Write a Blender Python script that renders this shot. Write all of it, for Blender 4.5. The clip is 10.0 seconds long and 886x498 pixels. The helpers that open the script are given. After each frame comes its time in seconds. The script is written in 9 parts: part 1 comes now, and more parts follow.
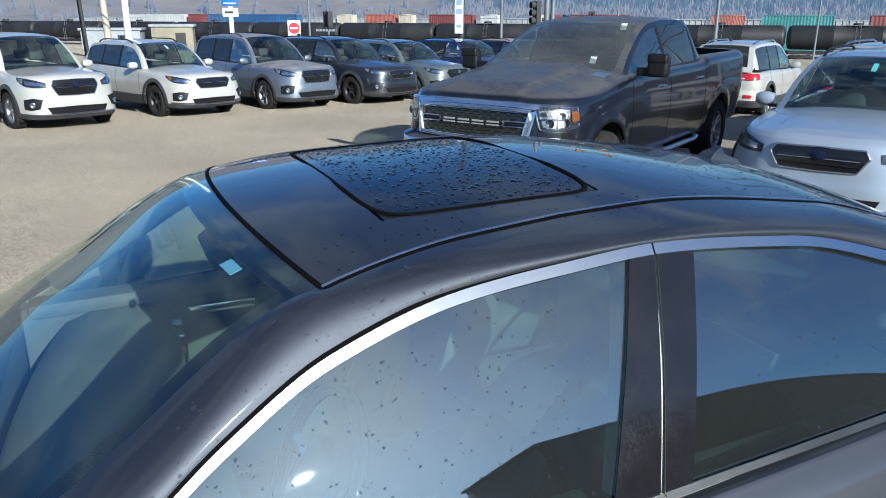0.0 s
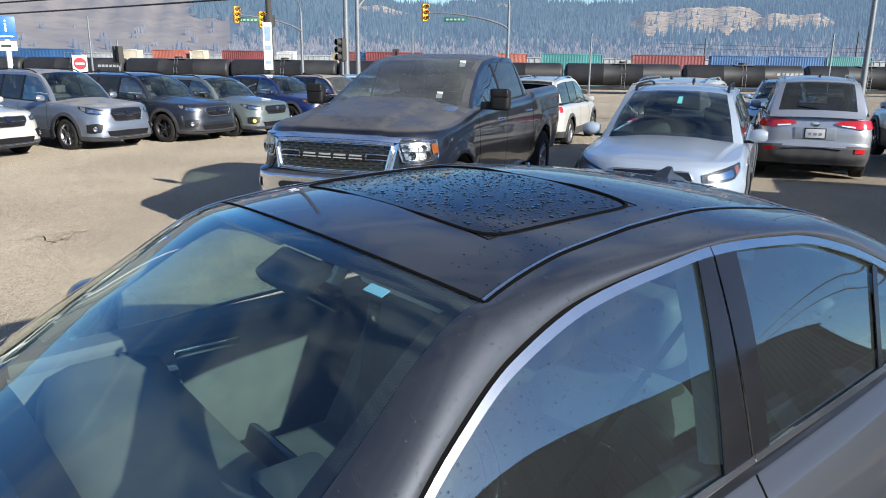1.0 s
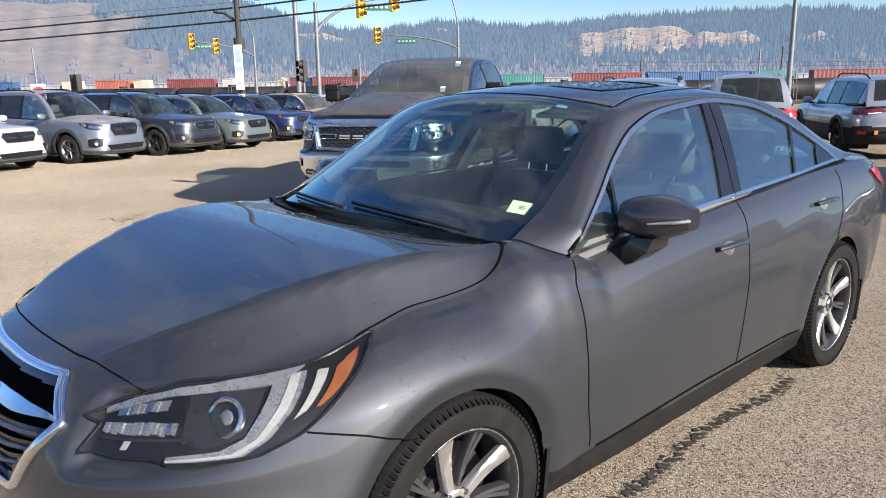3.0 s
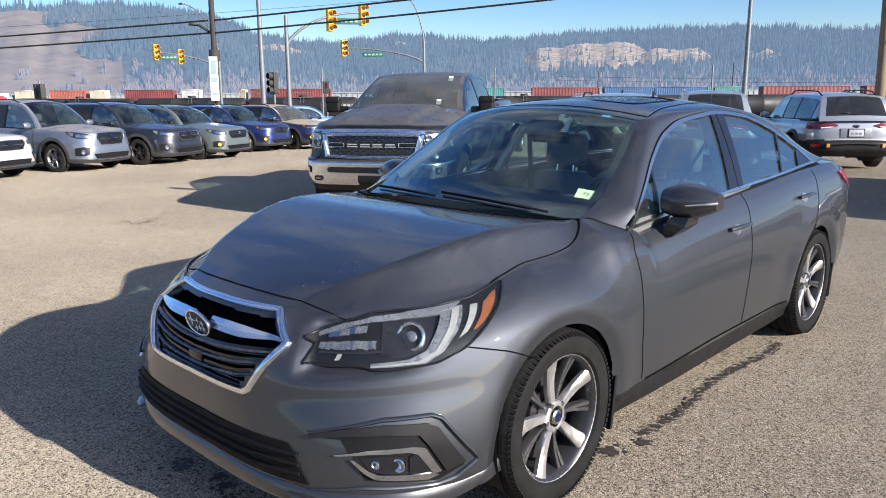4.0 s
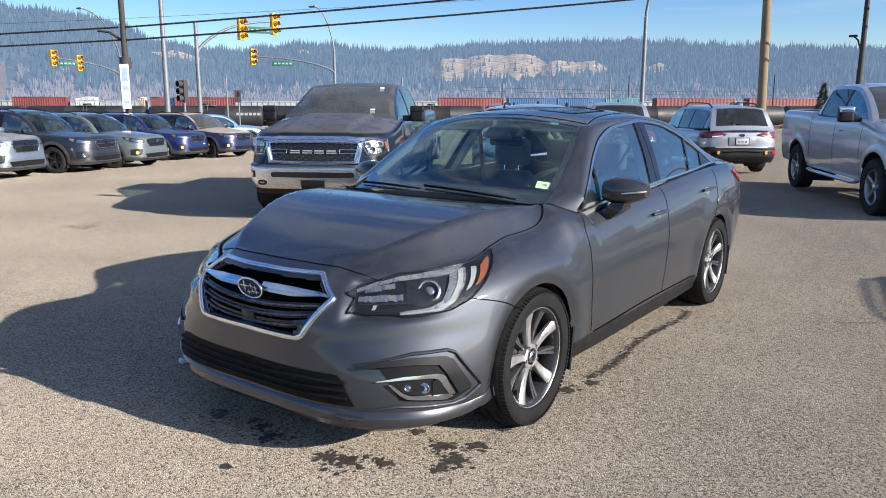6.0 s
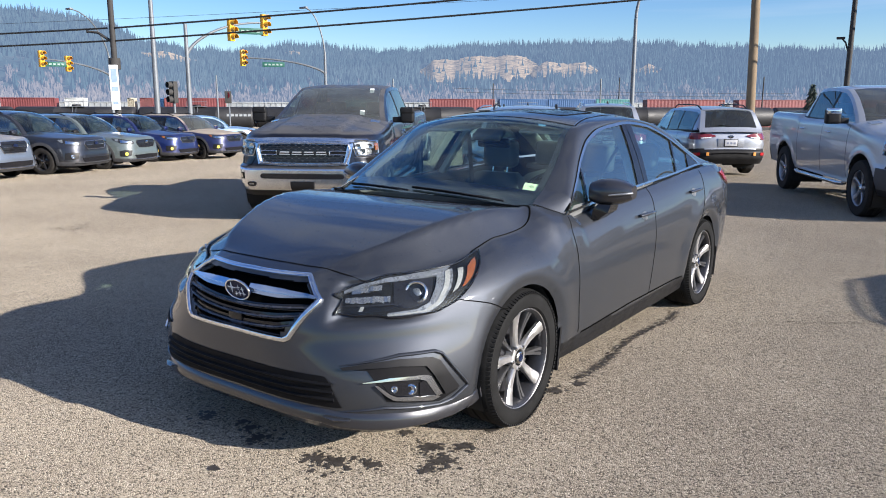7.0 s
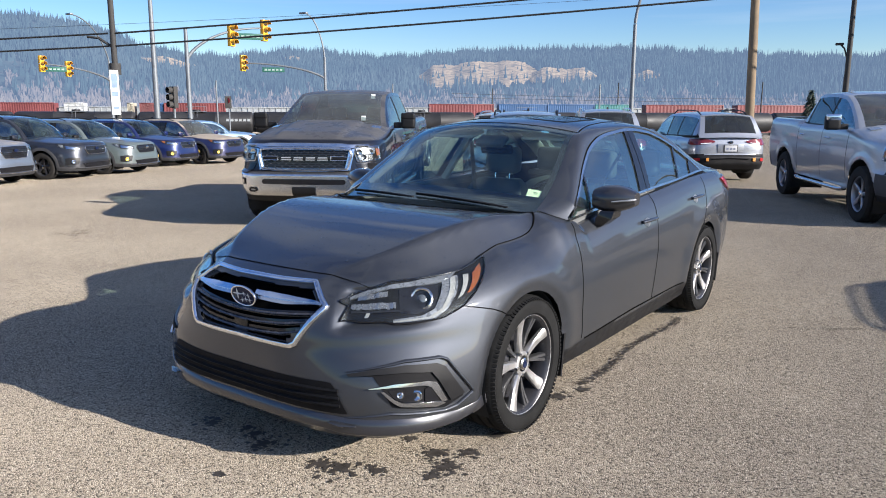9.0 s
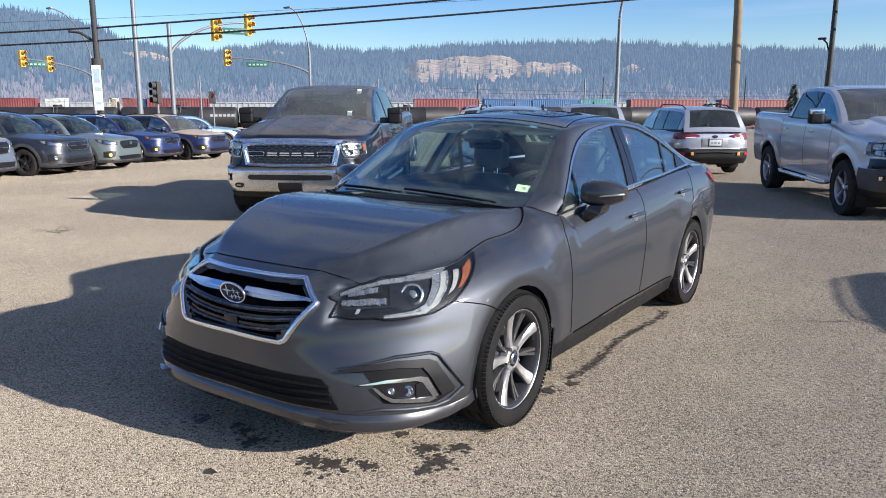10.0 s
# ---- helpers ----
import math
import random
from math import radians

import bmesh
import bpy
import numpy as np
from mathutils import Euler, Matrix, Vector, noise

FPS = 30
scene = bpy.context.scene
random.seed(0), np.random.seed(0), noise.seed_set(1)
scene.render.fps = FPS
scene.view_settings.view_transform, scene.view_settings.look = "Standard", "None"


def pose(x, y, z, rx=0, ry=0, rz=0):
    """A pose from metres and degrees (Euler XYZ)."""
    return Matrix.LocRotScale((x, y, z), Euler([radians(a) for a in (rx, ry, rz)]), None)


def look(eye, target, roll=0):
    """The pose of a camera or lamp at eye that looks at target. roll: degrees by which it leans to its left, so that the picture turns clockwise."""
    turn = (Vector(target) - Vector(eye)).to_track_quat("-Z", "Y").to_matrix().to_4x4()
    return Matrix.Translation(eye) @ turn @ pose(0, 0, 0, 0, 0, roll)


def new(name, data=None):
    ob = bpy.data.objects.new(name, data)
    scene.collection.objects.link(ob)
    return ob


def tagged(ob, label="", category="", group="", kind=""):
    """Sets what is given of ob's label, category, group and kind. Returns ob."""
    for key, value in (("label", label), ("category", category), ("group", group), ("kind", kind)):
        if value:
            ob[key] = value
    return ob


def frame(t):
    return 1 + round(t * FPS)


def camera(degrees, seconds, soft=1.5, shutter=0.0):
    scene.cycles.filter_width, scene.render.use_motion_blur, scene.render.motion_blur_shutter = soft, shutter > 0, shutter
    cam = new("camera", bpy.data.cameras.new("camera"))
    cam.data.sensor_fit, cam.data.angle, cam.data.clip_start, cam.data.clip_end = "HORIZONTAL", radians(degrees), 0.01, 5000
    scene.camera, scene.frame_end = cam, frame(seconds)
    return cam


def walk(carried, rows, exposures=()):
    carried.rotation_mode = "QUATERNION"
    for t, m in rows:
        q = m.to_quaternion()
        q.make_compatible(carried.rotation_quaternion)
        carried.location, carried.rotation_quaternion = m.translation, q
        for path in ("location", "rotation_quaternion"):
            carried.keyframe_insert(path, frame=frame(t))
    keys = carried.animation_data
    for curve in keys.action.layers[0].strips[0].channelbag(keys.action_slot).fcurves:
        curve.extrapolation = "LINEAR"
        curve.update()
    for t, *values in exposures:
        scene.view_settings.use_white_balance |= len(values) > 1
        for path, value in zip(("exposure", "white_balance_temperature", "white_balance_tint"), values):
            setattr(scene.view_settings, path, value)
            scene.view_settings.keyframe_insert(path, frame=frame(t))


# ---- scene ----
cam = camera(60.9, 10.0, 1.0)
PATH = [
    (0, (1.674, 0.913, 1.833), (-0.069, 1.693, 1.239), 0.1),
    (0.5, (1.509, 0.636, 1.843), (-0.109, 1.68, 1.302), 0.4),
    (1, (1.47, 0.345, 1.831), (-0.028, 1.57, 1.327), 0.6),
    (1.5, (1.608, -0.013, 1.746), (0.184, 1.311, 1.279), 0.2),
    (2, (1.818, -0.445, 1.646), (0.413, 0.904, 1.191), -0.7),
    (2.5, (2.028, -0.89, 1.577), (0.615, 0.448, 1.116), -1.3),
    (3, (2.246, -1.331, 1.529), (0.826, 0.005, 1.084), -0.9),
    (3.2, (2.296, -1.507, 1.548), (0.88, -0.166, 1.105), -0.7),
    (4.3, (2.426, -2.412, 1.539), (1.111, -0.959, 1.143), -0.4),
    (4.5, (2.465, -2.515, 1.54), (1.168, -1.042, 1.155), -0.4),
    (5, (2.52, -2.756, 1.547), (1.27, -1.238, 1.182), -0.3),
    (5.5, (2.55, -2.97, 1.552), (1.347, -1.416, 1.181), -0.2),
    (6, (2.577, -3.046, 1.551), (1.414, -1.466, 1.161), 0.1),
    (7.5, (2.601, -3.045, 1.559), (1.458, -1.449, 1.177), 0.2),
    (8, (2.6, -3.056, 1.562), (1.451, -1.461, 1.192), 0.2),
    (8.5, (2.591, -3.066, 1.56), (1.441, -1.471, 1.194), 0.2),
    (9, (2.586, -3.072, 1.565), (1.442, -1.475, 1.191), 0.2),
    (9.5, (2.579, -3.075, 1.566), (1.447, -1.471, 1.183), 0.1),
    (10, (2.571, -3.082, 1.567), (1.459, -1.466, 1.18), 0.1),
]
EXPOSED = [(0, 0.66, 5500, 4), (0.5, 0.66, 5750, 5), (1, 0.94, 6000, 8), (1.5, 1.02, 6300, 12), (2, 1.14, 6400, 14), (3, 1.14, 6350, 14), (4.5, 1.03, 6050, 12), (10, 1.01, 6000, 12)]   # seconds, stops, kelvin, tint
walk(cam, [(t, look(eye, target, roll)) for t, eye, target, roll in PATH], EXPOSED)

# ---- light ----
SUN_EL, SUN_AZ = 21.5, 8.0     # degrees; azimuth from +x towards +y
sun_dir = Vector((math.cos(radians(SUN_EL)) * math.cos(radians(SUN_AZ)),
                  math.cos(radians(SUN_EL)) * math.sin(radians(SUN_AZ)), math.sin(radians(SUN_EL))))
sun_data = bpy.data.lights.new("sun", "SUN")
sun_data.energy, sun_data.angle, sun_data.color = 5.0, radians(0.53), (1.0, 0.90, 0.76)
sun = new("sun", sun_data)
sun.matrix_world = look(sun_dir * 60, (0, 0, 0))

world = bpy.data.worlds.new("world")
scene.world = world
world.use_nodes = True
wn, wl = world.node_tree.nodes, world.node_tree.links
bg = wn["Background"]
sky = wn.new("ShaderNodeTexSky")
sky.sky_type, sky.sun_disc = "NISHITA", False
sky.sun_elevation, sky.sun_rotation = radians(SUN_EL), radians(90 - SUN_AZ)
sky.altitude, sky.air_density, sky.dust_density, sky.ozone_density = 600, 1.0, 0.3, 3.0
# thin cirrus streaks
coord = wn.new("ShaderNodeTexCoord")
squash = wn.new("ShaderNodeMapping")
squash.inputs["Scale"].default_value = (0.9, 0.9, 16.0)
cirrus = wn.new("ShaderNodeTexNoise")
cirrus.inputs["Scale"].default_value, cirrus.inputs["Detail"].default_value = 1.7, 6.0
cirrus.inputs["Roughness"].default_value = 0.55
veil = wn.new("ShaderNodeMapRange")
veil.inputs["From Min"].default_value, veil.inputs["From Max"].default_value = 0.55, 0.85
veil.inputs["To Max"].default_value = 0.34
blend = wn.new("ShaderNodeMix")
blend.data_type = "RGBA"
blend.inputs["B"].default_value = (5.6, 5.9, 6.2, 1)
wl.new(coord.outputs["Generated"], squash.inputs["Vector"])
wl.new(squash.outputs["Vector"], cirrus.inputs["Vector"])
wl.new(cirrus.outputs["Fac"], veil.inputs["Value"])
wl.new(veil.outputs["Result"], blend.inputs["Factor"])
clear = wn.new("ShaderNodeHueSaturation")       # a crisp, deep blue day
clear.inputs["Saturation"].default_value = 1.25
clear.inputs["Hue"].default_value = 0.512
wl.new(sky.outputs["Color"], clear.inputs["Color"])
wl.new(clear.outputs["Color"], blend.inputs["A"])
# bright air round the sun
toward = wn.new("ShaderNodeVectorMath")
toward.operation = "DOT_PRODUCT"
toward.inputs[1].default_value = sun_dir
wl.new(coord.outputs["Generated"], toward.inputs[0])
near_sun = wn.new("ShaderNodeMath")
near_sun.operation, near_sun.use_clamp = "MAXIMUM", True
near_sun.inputs[1].default_value = 0.0
wl.new(toward.outputs["Value"], near_sun.inputs[0])
fall = wn.new("ShaderNodeMath")
fall.operation = "POWER"
fall.inputs[1].default_value = 16.0
wl.new(near_sun.outputs[0], fall.inputs[0])
glare = wn.new("ShaderNodeMix")
glare.data_type, glare.blend_type = "RGBA", "ADD"
glare.inputs["B"].default_value = (8.5, 8.2, 7.4, 1)
wl.new(fall.outputs[0], glare.inputs["Factor"])
# white cloud streaks, thicker high overhead
high = wn.new("ShaderNodeSeparateXYZ")
wl.new(coord.outputs["Generated"], high.inputs[0])
climb = wn.new("ShaderNodeMapRange")
climb.interpolation_type = "SMOOTHSTEP"
climb.inputs["From Min"].default_value, climb.inputs["From Max"].default_value = 0.20, 0.50
wl.new(high.outputs["Z"], climb.inputs["Value"])
streak = wn.new("ShaderNodeMapping")
streak.inputs["Scale"].default_value, streak.inputs["Rotation"].default_value = (1.0, 2.6, 2.2), (0, 0, 0.6)
wl.new(coord.outputs["Generated"], streak.inputs["Vector"])
cloud = wn.new("ShaderNodeTexNoise")
cloud.inputs["Scale"].default_value, cloud.inputs["Detail"].default_value, cloud.inputs["Roughness"].default_value = 2.4, 7.0, 0.58
cloud.inputs["Distortion"].default_value = 0.7
wl.new(streak.outputs["Vector"], cloud.inputs["Vector"])
bank = wn.new("ShaderNodeMapRange")
bank.inputs["From Min"].default_value, bank.inputs["From Max"].default_value = 0.42, 0.72
bank.inputs["To Max"].default_value = 0.75
wl.new(cloud.outputs["Fac"], bank.inputs["Value"])
thick = wn.new("ShaderNodeMath")
thick.operation = "MULTIPLY"
wl.new(bank.outputs["Result"], thick.inputs[0])
wl.new(climb.outputs["Result"], thick.inputs[1])
clouds = wn.new("ShaderNodeMix")
clouds.data_type = "RGBA"
clouds.inputs["B"].default_value = (4.3, 4.5, 4.7, 1)
wl.new(thick.outputs[0], clouds.inputs["Factor"])
wl.new(blend.outputs["Result"], clouds.inputs["A"])
wl.new(clouds.outputs["Result"], glare.inputs["A"])
wl.new(glare.outputs["Result"], bg.inputs["Color"])
bg.inputs["Strength"].default_value = 0.076


# ---- mesh tools ----
def mesh_of(name, verts, faces, smooth=True):
    me = bpy.data.meshes.new(name)
    me.from_pydata([tuple(v) for v in verts], [], [tuple(int(i) for i in f) for f in faces])
    if smooth:
        me.shade_smooth()
    me.update()
    return me


def bm_mesh(name, bm, smooth=False, sharp=40):
    me = bpy.data.meshes.new(name)
    bmesh.ops.recalc_face_normals(bm, faces=bm.faces[:])
    bm.to_mesh(me)
    bm.free()
    if smooth:
        me.shade_smooth()
        me.set_sharp_from_angle(angle=radians(sharp))
    return me


def part(name, data, material, parent=None, label=""):
    """One mesh object under a thing or part. data: a bmesh or a mesh."""
    me = data if isinstance(data, bpy.types.Mesh) else bm_mesh(name, data, True)
    if not me.materials:
        me.materials.append(material)
    ob = new(name, me)
    if parent is not None:
        ob.parent = parent
    if label:
        ob["label"] = label
    return ob


def thing(name, m, label, category, group="", kind=""):
    ob = new(name)
    ob.empty_display_size = 0.2
    ob.matrix_basis = m
    return tagged(ob, label, category, group, kind)


def curve_fn(*pts):
    """A smooth monotone-ish curve through (x, y) pairs, for arrays or numbers."""
    xs, ys = np.array([p[0] for p in pts], float), np.array([p[1] for p in pts], float)
    d = np.diff(ys) / np.diff(xs)
    m = np.concatenate(([d[0]], np.where(d[1:] * d[:-1] > 0, 2 * d[1:] * d[:-1] / (d[1:] + d[:-1] + 1e-12 * np.sign(d[1:] + d[:-1] + 1e-30)), 0), [d[-1]]))

    def f(x):
        x = np.clip(np.asarray(x, float), xs[0], xs[-1])
        i = np.clip(np.searchsorted(xs, x) - 1, 0, len(d) - 1)
        h = xs[i + 1] - xs[i]
        t = (x - xs[i]) / h
        return ((2 * t**3 - 3 * t**2 + 1) * ys[i] + (t**3 - 2 * t**2 + t) * h * m[i]
                + (3 * t**2 - 2 * t**3) * ys[i + 1] + (t**3 - t**2) * h * m[i + 1])
    return f


def grid_mesh(name, P, flip=False, closed=False):
    """A mesh from an n x m array of points."""
    n, m = P.shape[:2]
    idx = np.arange(n * m).reshape(n, m)
    a, b, c, d = idx[:-1, :-1], idx[1:, :-1], idx[1:, 1:], idx[:-1, 1:]
    F = np.stack([a, b, c, d], -1).reshape(-1, 4)
    if closed:
        a, b, c, d = idx[:-1, -1], idx[1:, -1], idx[1:, 0], idx[:-1, 0]
        F = np.concatenate([F, np.stack([a, b, c, d], -1).reshape(-1, 4)])
    if flip:
        F = F[:, ::-1]
    return mesh_of(name, P.reshape(-1, 3), F)


def slab(name, P, thick, outward=None):
    """A sheet of points n x m given thickness along its normals, with closed rims. thick > 0 grows outward (to the side of the normal)."""
    n, m = P.shape[:2]
    gu, gv = np.gradient(P, axis=0), np.gradient(P, axis=1)
    N = np.cross(gu, gv)
    N /= np.linalg.norm(N, axis=-1, keepdims=True) + 1e-12
    if outward is not None and (N * np.asarray(outward)).sum() < 0:
        N = -N
        flipped = True
    else:
        flipped = False
    V = np.concatenate([P.reshape(-1, 3), (P + N * thick).reshape(-1, 3)])
    idx = np.arange(n * m).reshape(n, m)
    quads = np.stack([idx[:-1, :-1], idx[1:, :-1], idx[1:, 1:], idx[:-1, 1:]], -1).reshape(-1, 4)
    top = quads + n * m
    rim = np.concatenate([idx[:, 0], idx[-1, 1:], idx[-2::-1, -1], idx[0, -2:0:-1]])
    nxt = np.roll(rim, -1)
    side = np.stack([rim, nxt, nxt + n * m, rim + n * m], -1)
    if flipped:
        F = np.concatenate([quads, top[:, ::-1], side[:, ::-1]])
    else:
        F = np.concatenate([quads[:, ::-1], top, side])
    me = mesh_of(name, V, F)
    me.set_sharp_from_angle(angle=radians(35))
    return me


def tube(name, pts, r, sides=8, closed=False, flat=1.0, up=None):
    """A round (or flattened) tube along points; r may be a list."""
    P = np.array([tuple(p) for p in pts], float)
    n = len(P)
    R = np.full(n, r, float) if np.isscalar(r) else np.array(r, float)
    T = np.gradient(P, axis=0)
    if closed:
        T = np.roll(P, -1, 0) - np.roll(P, 1, 0)
    T /= np.linalg.norm(T, axis=1, keepdims=True) + 1e-12
    ref = np.array(up if up is not None else (0, 0, 1.0))
    ring = []
    A0 = None
    for i in range(n):
        if up is None:
            if A0 is None:
                ref = np.array((0, 0, 1.0)) if abs(T[i][2]) < 0.9 else np.array((1.0, 0, 0))
                A = np.cross(T[i], ref)
            else:
                A = A0 - T[i] * (A0 @ T[i])
        else:
            A = np.cross(T[i], ref)
        A /= np.linalg.norm(A) + 1e-12
        A0 = A
        B = np.cross(A, T[i])
        a = np.arange(sides) * 2 * math.pi / sides
        ring.append(P[i] + R[i] * (np.cos(a)[:, None] * A + flat * np.sin(a)[:, None] * B))
    V = np.array(ring)
    F = []
    for i in range(n if closed else n - 1):
        j = (i + 1) % n
        for k in range(sides):
            l = (k + 1) % sides
            F.append((i * sides + k, i * sides + l, j * sides + l, j * sides + k))
    if not closed:
        F.append(tuple(range(sides))[::-1])
        F.append(tuple((n - 1) * sides + k for k in range(sides)))
    me = mesh_of(name, V.reshape(-1, 3), F)
    me.set_sharp_from_angle(angle=radians(50))
    return me


def lathe(name, profile, sides=32, axis="x", centre=(0, 0, 0)):
    """A turned shape from (along, radius) pairs."""
    pr = np.array(profile, float)
    a = np.arange(sides) * 2 * math.pi / sides
    al, ra = pr[:, 0][:, None], pr[:, 1][:, None]
    c, s = np.cos(a)[None], np.sin(a)[None]
    if axis == "x":
        V = np.stack([al + 0 * c, ra * c, ra * s], -1)
    elif axis == "y":
        V = np.stack([ra * s, al + 0 * c, ra * c], -1)
    else:
        V = np.stack([ra * c, ra * s, al + 0 * c], -1)
    V = V + np.array(centre)
    me = grid_mesh(name, V, closed=True)
    me.set_sharp_from_angle(angle=radians(40))
    return me


def box_bm(sx, sy, sz, bevel=0.0, at=(0, 0, 0), segs=2, rot=None):
    bm = bmesh.new()
    bmesh.ops.create_cube(bm, size=1.0)
    bmesh.ops.scale(bm, vec=(sx, sy, sz), verts=bm.verts)
    if bevel:
        bmesh.ops.bevel(bm, geom=bm.edges[:], offset=bevel, segments=segs, affect="EDGES", profile=0.6)
    if rot:
        bmesh.ops.transform(bm, matrix=pose(0, 0, 0, *rot), verts=bm.verts)
    bmesh.ops.translate(bm, vec=at, verts=bm.verts)
    return bm


def join_meshes(name, meshes):
    """One mesh from several, with their smoothing."""
    bm = bmesh.new()
    for me in meshes:
        bm.from_mesh(me)
    out = bpy.data.meshes.new(name)
    bm.to_mesh(out)
    bm.free()
    out.shade_smooth()
    out.set_sharp_from_angle(angle=radians(42))
    return out


def loft_box(name, rings, cap=True):
    """A closed body from rings of equal length, one above another."""
    R = np.array(rings, float)
    n, m = R.shape[:2]
    F = []
    for i in range(n - 1):
        for k in range(m):
            l = (k + 1) % m
            F.append((i * m + k, i * m + l, (i + 1) * m + l, (i + 1) * m + k))
    if cap:
        F.append(tuple(range(m))[::-1])
        F.append(tuple((n - 1) * m + k for k in range(m)))
    me = mesh_of(name, R.reshape(-1, 3), F)
    bm = bmesh.new()
    bm.from_mesh(me)
    bmesh.ops.recalc_face_normals(bm, faces=bm.faces[:])
    bm.to_mesh(me)
    bm.free()
    me.shade_smooth()
    me.set_sharp_from_angle(angle=radians(40))
    return me


def ground_z(x, y):
    """The lot falls gently away to the north-west; the rail yard lies lower."""
    s = -0.782 * np.asarray(x, float) + 0.623 * np.asarray(y, float)
    z = np.where(s < -0.5, 0.0, np.where(s < 3, -0.022 * (s + 0.5) ** 2 / 7, -0.022 * (np.minimum(s, 60) - 1.25)))
    t = np.clip((s - 60) / 30, 0, 1)
    return z - 2.7 * t * t * (3 - 2 * t)


# ---- materials ----
def nodes_of(name):
    m = bpy.data.materials.new(name)
    m.use_nodes = True
    t = m.node_tree
    return m, t.nodes, t.links, t.nodes["Principled BSDF"]


def noise_node(n, l, scale, detail=4.0, rough=0.55, vec=None, stretch=None):
    tex = n.new("ShaderNodeTexNoise")
    tex.inputs["Scale"].default_value, tex.inputs["Detail"].default_value = scale, detail
    tex.inputs["Roughness"].default_value = rough
    if vec is None:
        vec = n.new("ShaderNodeTexCoord").outputs["Object"]
    if stretch:
        mp = n.new("ShaderNodeMapping")
        mp.inputs["Scale"].default_value = stretch
        l.new(vec, mp.inputs["Vector"])
        vec = mp.outputs["Vector"]
    l.new(vec, tex.inputs["Vector"])
    return tex.outputs["Fac"]


def ramp(n, l, fac, lo, hi, a=0.0, b=1.0):
    r = n.new("ShaderNodeMapRange")
    r.interpolation_type = "SMOOTHSTEP"
    for key, v in (("From Min", lo), ("From Max", hi), ("To Min", a), ("To Max", b)):
        r.inputs[key].default_value = v
    l.new(fac, r.inputs["Value"])
    return r.outputs["Result"]


def mix_col(n, l, fac, a, b):
    m = n.new("ShaderNodeMix")
    m.data_type = "RGBA"
    for key, v in (("Factor", fac), ("A", a), ("B", b)):
        if isinstance(v, (tuple, list)):
            m.inputs[key].default_value = (*v, 1)
        elif isinstance(v, (int, float)):
            m.inputs[key].default_value = v
        else:
            l.new(v, m.inputs[key])
    return m.outputs["Result"]


def math_node(n, l, op, a, b):
    m = n.new("ShaderNodeMath")
    m.operation = op
    for k, v in ((0, a), (1, b)):
        if isinstance(v, (int, float)):
            m.inputs[k].default_value = v
        else:
            l.new(v, m.inputs[k])
    return m.outputs[0]


def bumped(n, l, p, height, strength, dist):
    b = n.new("ShaderNodeBump")
    b.inputs["Strength"].default_value, b.inputs["Distance"].default_value = strength, dist
    l.new(height, b.inputs["Height"])
    l.new(b.outputs["Normal"], p.inputs["Normal"])


def mat(name, col, rough=0.5, metal=0.0, var=0.15, scale=6.0, fine=60.0, bump=0.0, coat=0.0, rvar=0.1, spec=0.5):
    """A plain surface with two scales of tone and gloss."""
    m, n, l, p = nodes_of(name)
    big, small = noise_node(n, l, scale), noise_node(n, l, fine, 3.0)
    both = math_node(n, l, "ADD", math_node(n, l, "MULTIPLY", big, 0.6), math_node(n, l, "MULTIPLY", small, 0.4))
    c = mix_col(n, l, ramp(n, l, both, 0.3, 0.7), [v * (1 - var) for v in col], [min(1, v * (1 + var)) for v in col])
    l.new(c, p.inputs["Base Color"])
    l.new(ramp(n, l, both, 0.3, 0.7, max(0.02, rough - rvar), min(1, rough + rvar)), p.inputs["Roughness"])
    p.inputs["Metallic"].default_value = metal
    p.inputs["Coat Weight"].default_value = coat
    p.inputs["Specular IOR Level"].default_value = spec
    p.inputs["Coat Roughness"].default_value = 0.04
    if bump:
        bumped(n, l, p, small, 0.5, bump)
    return m


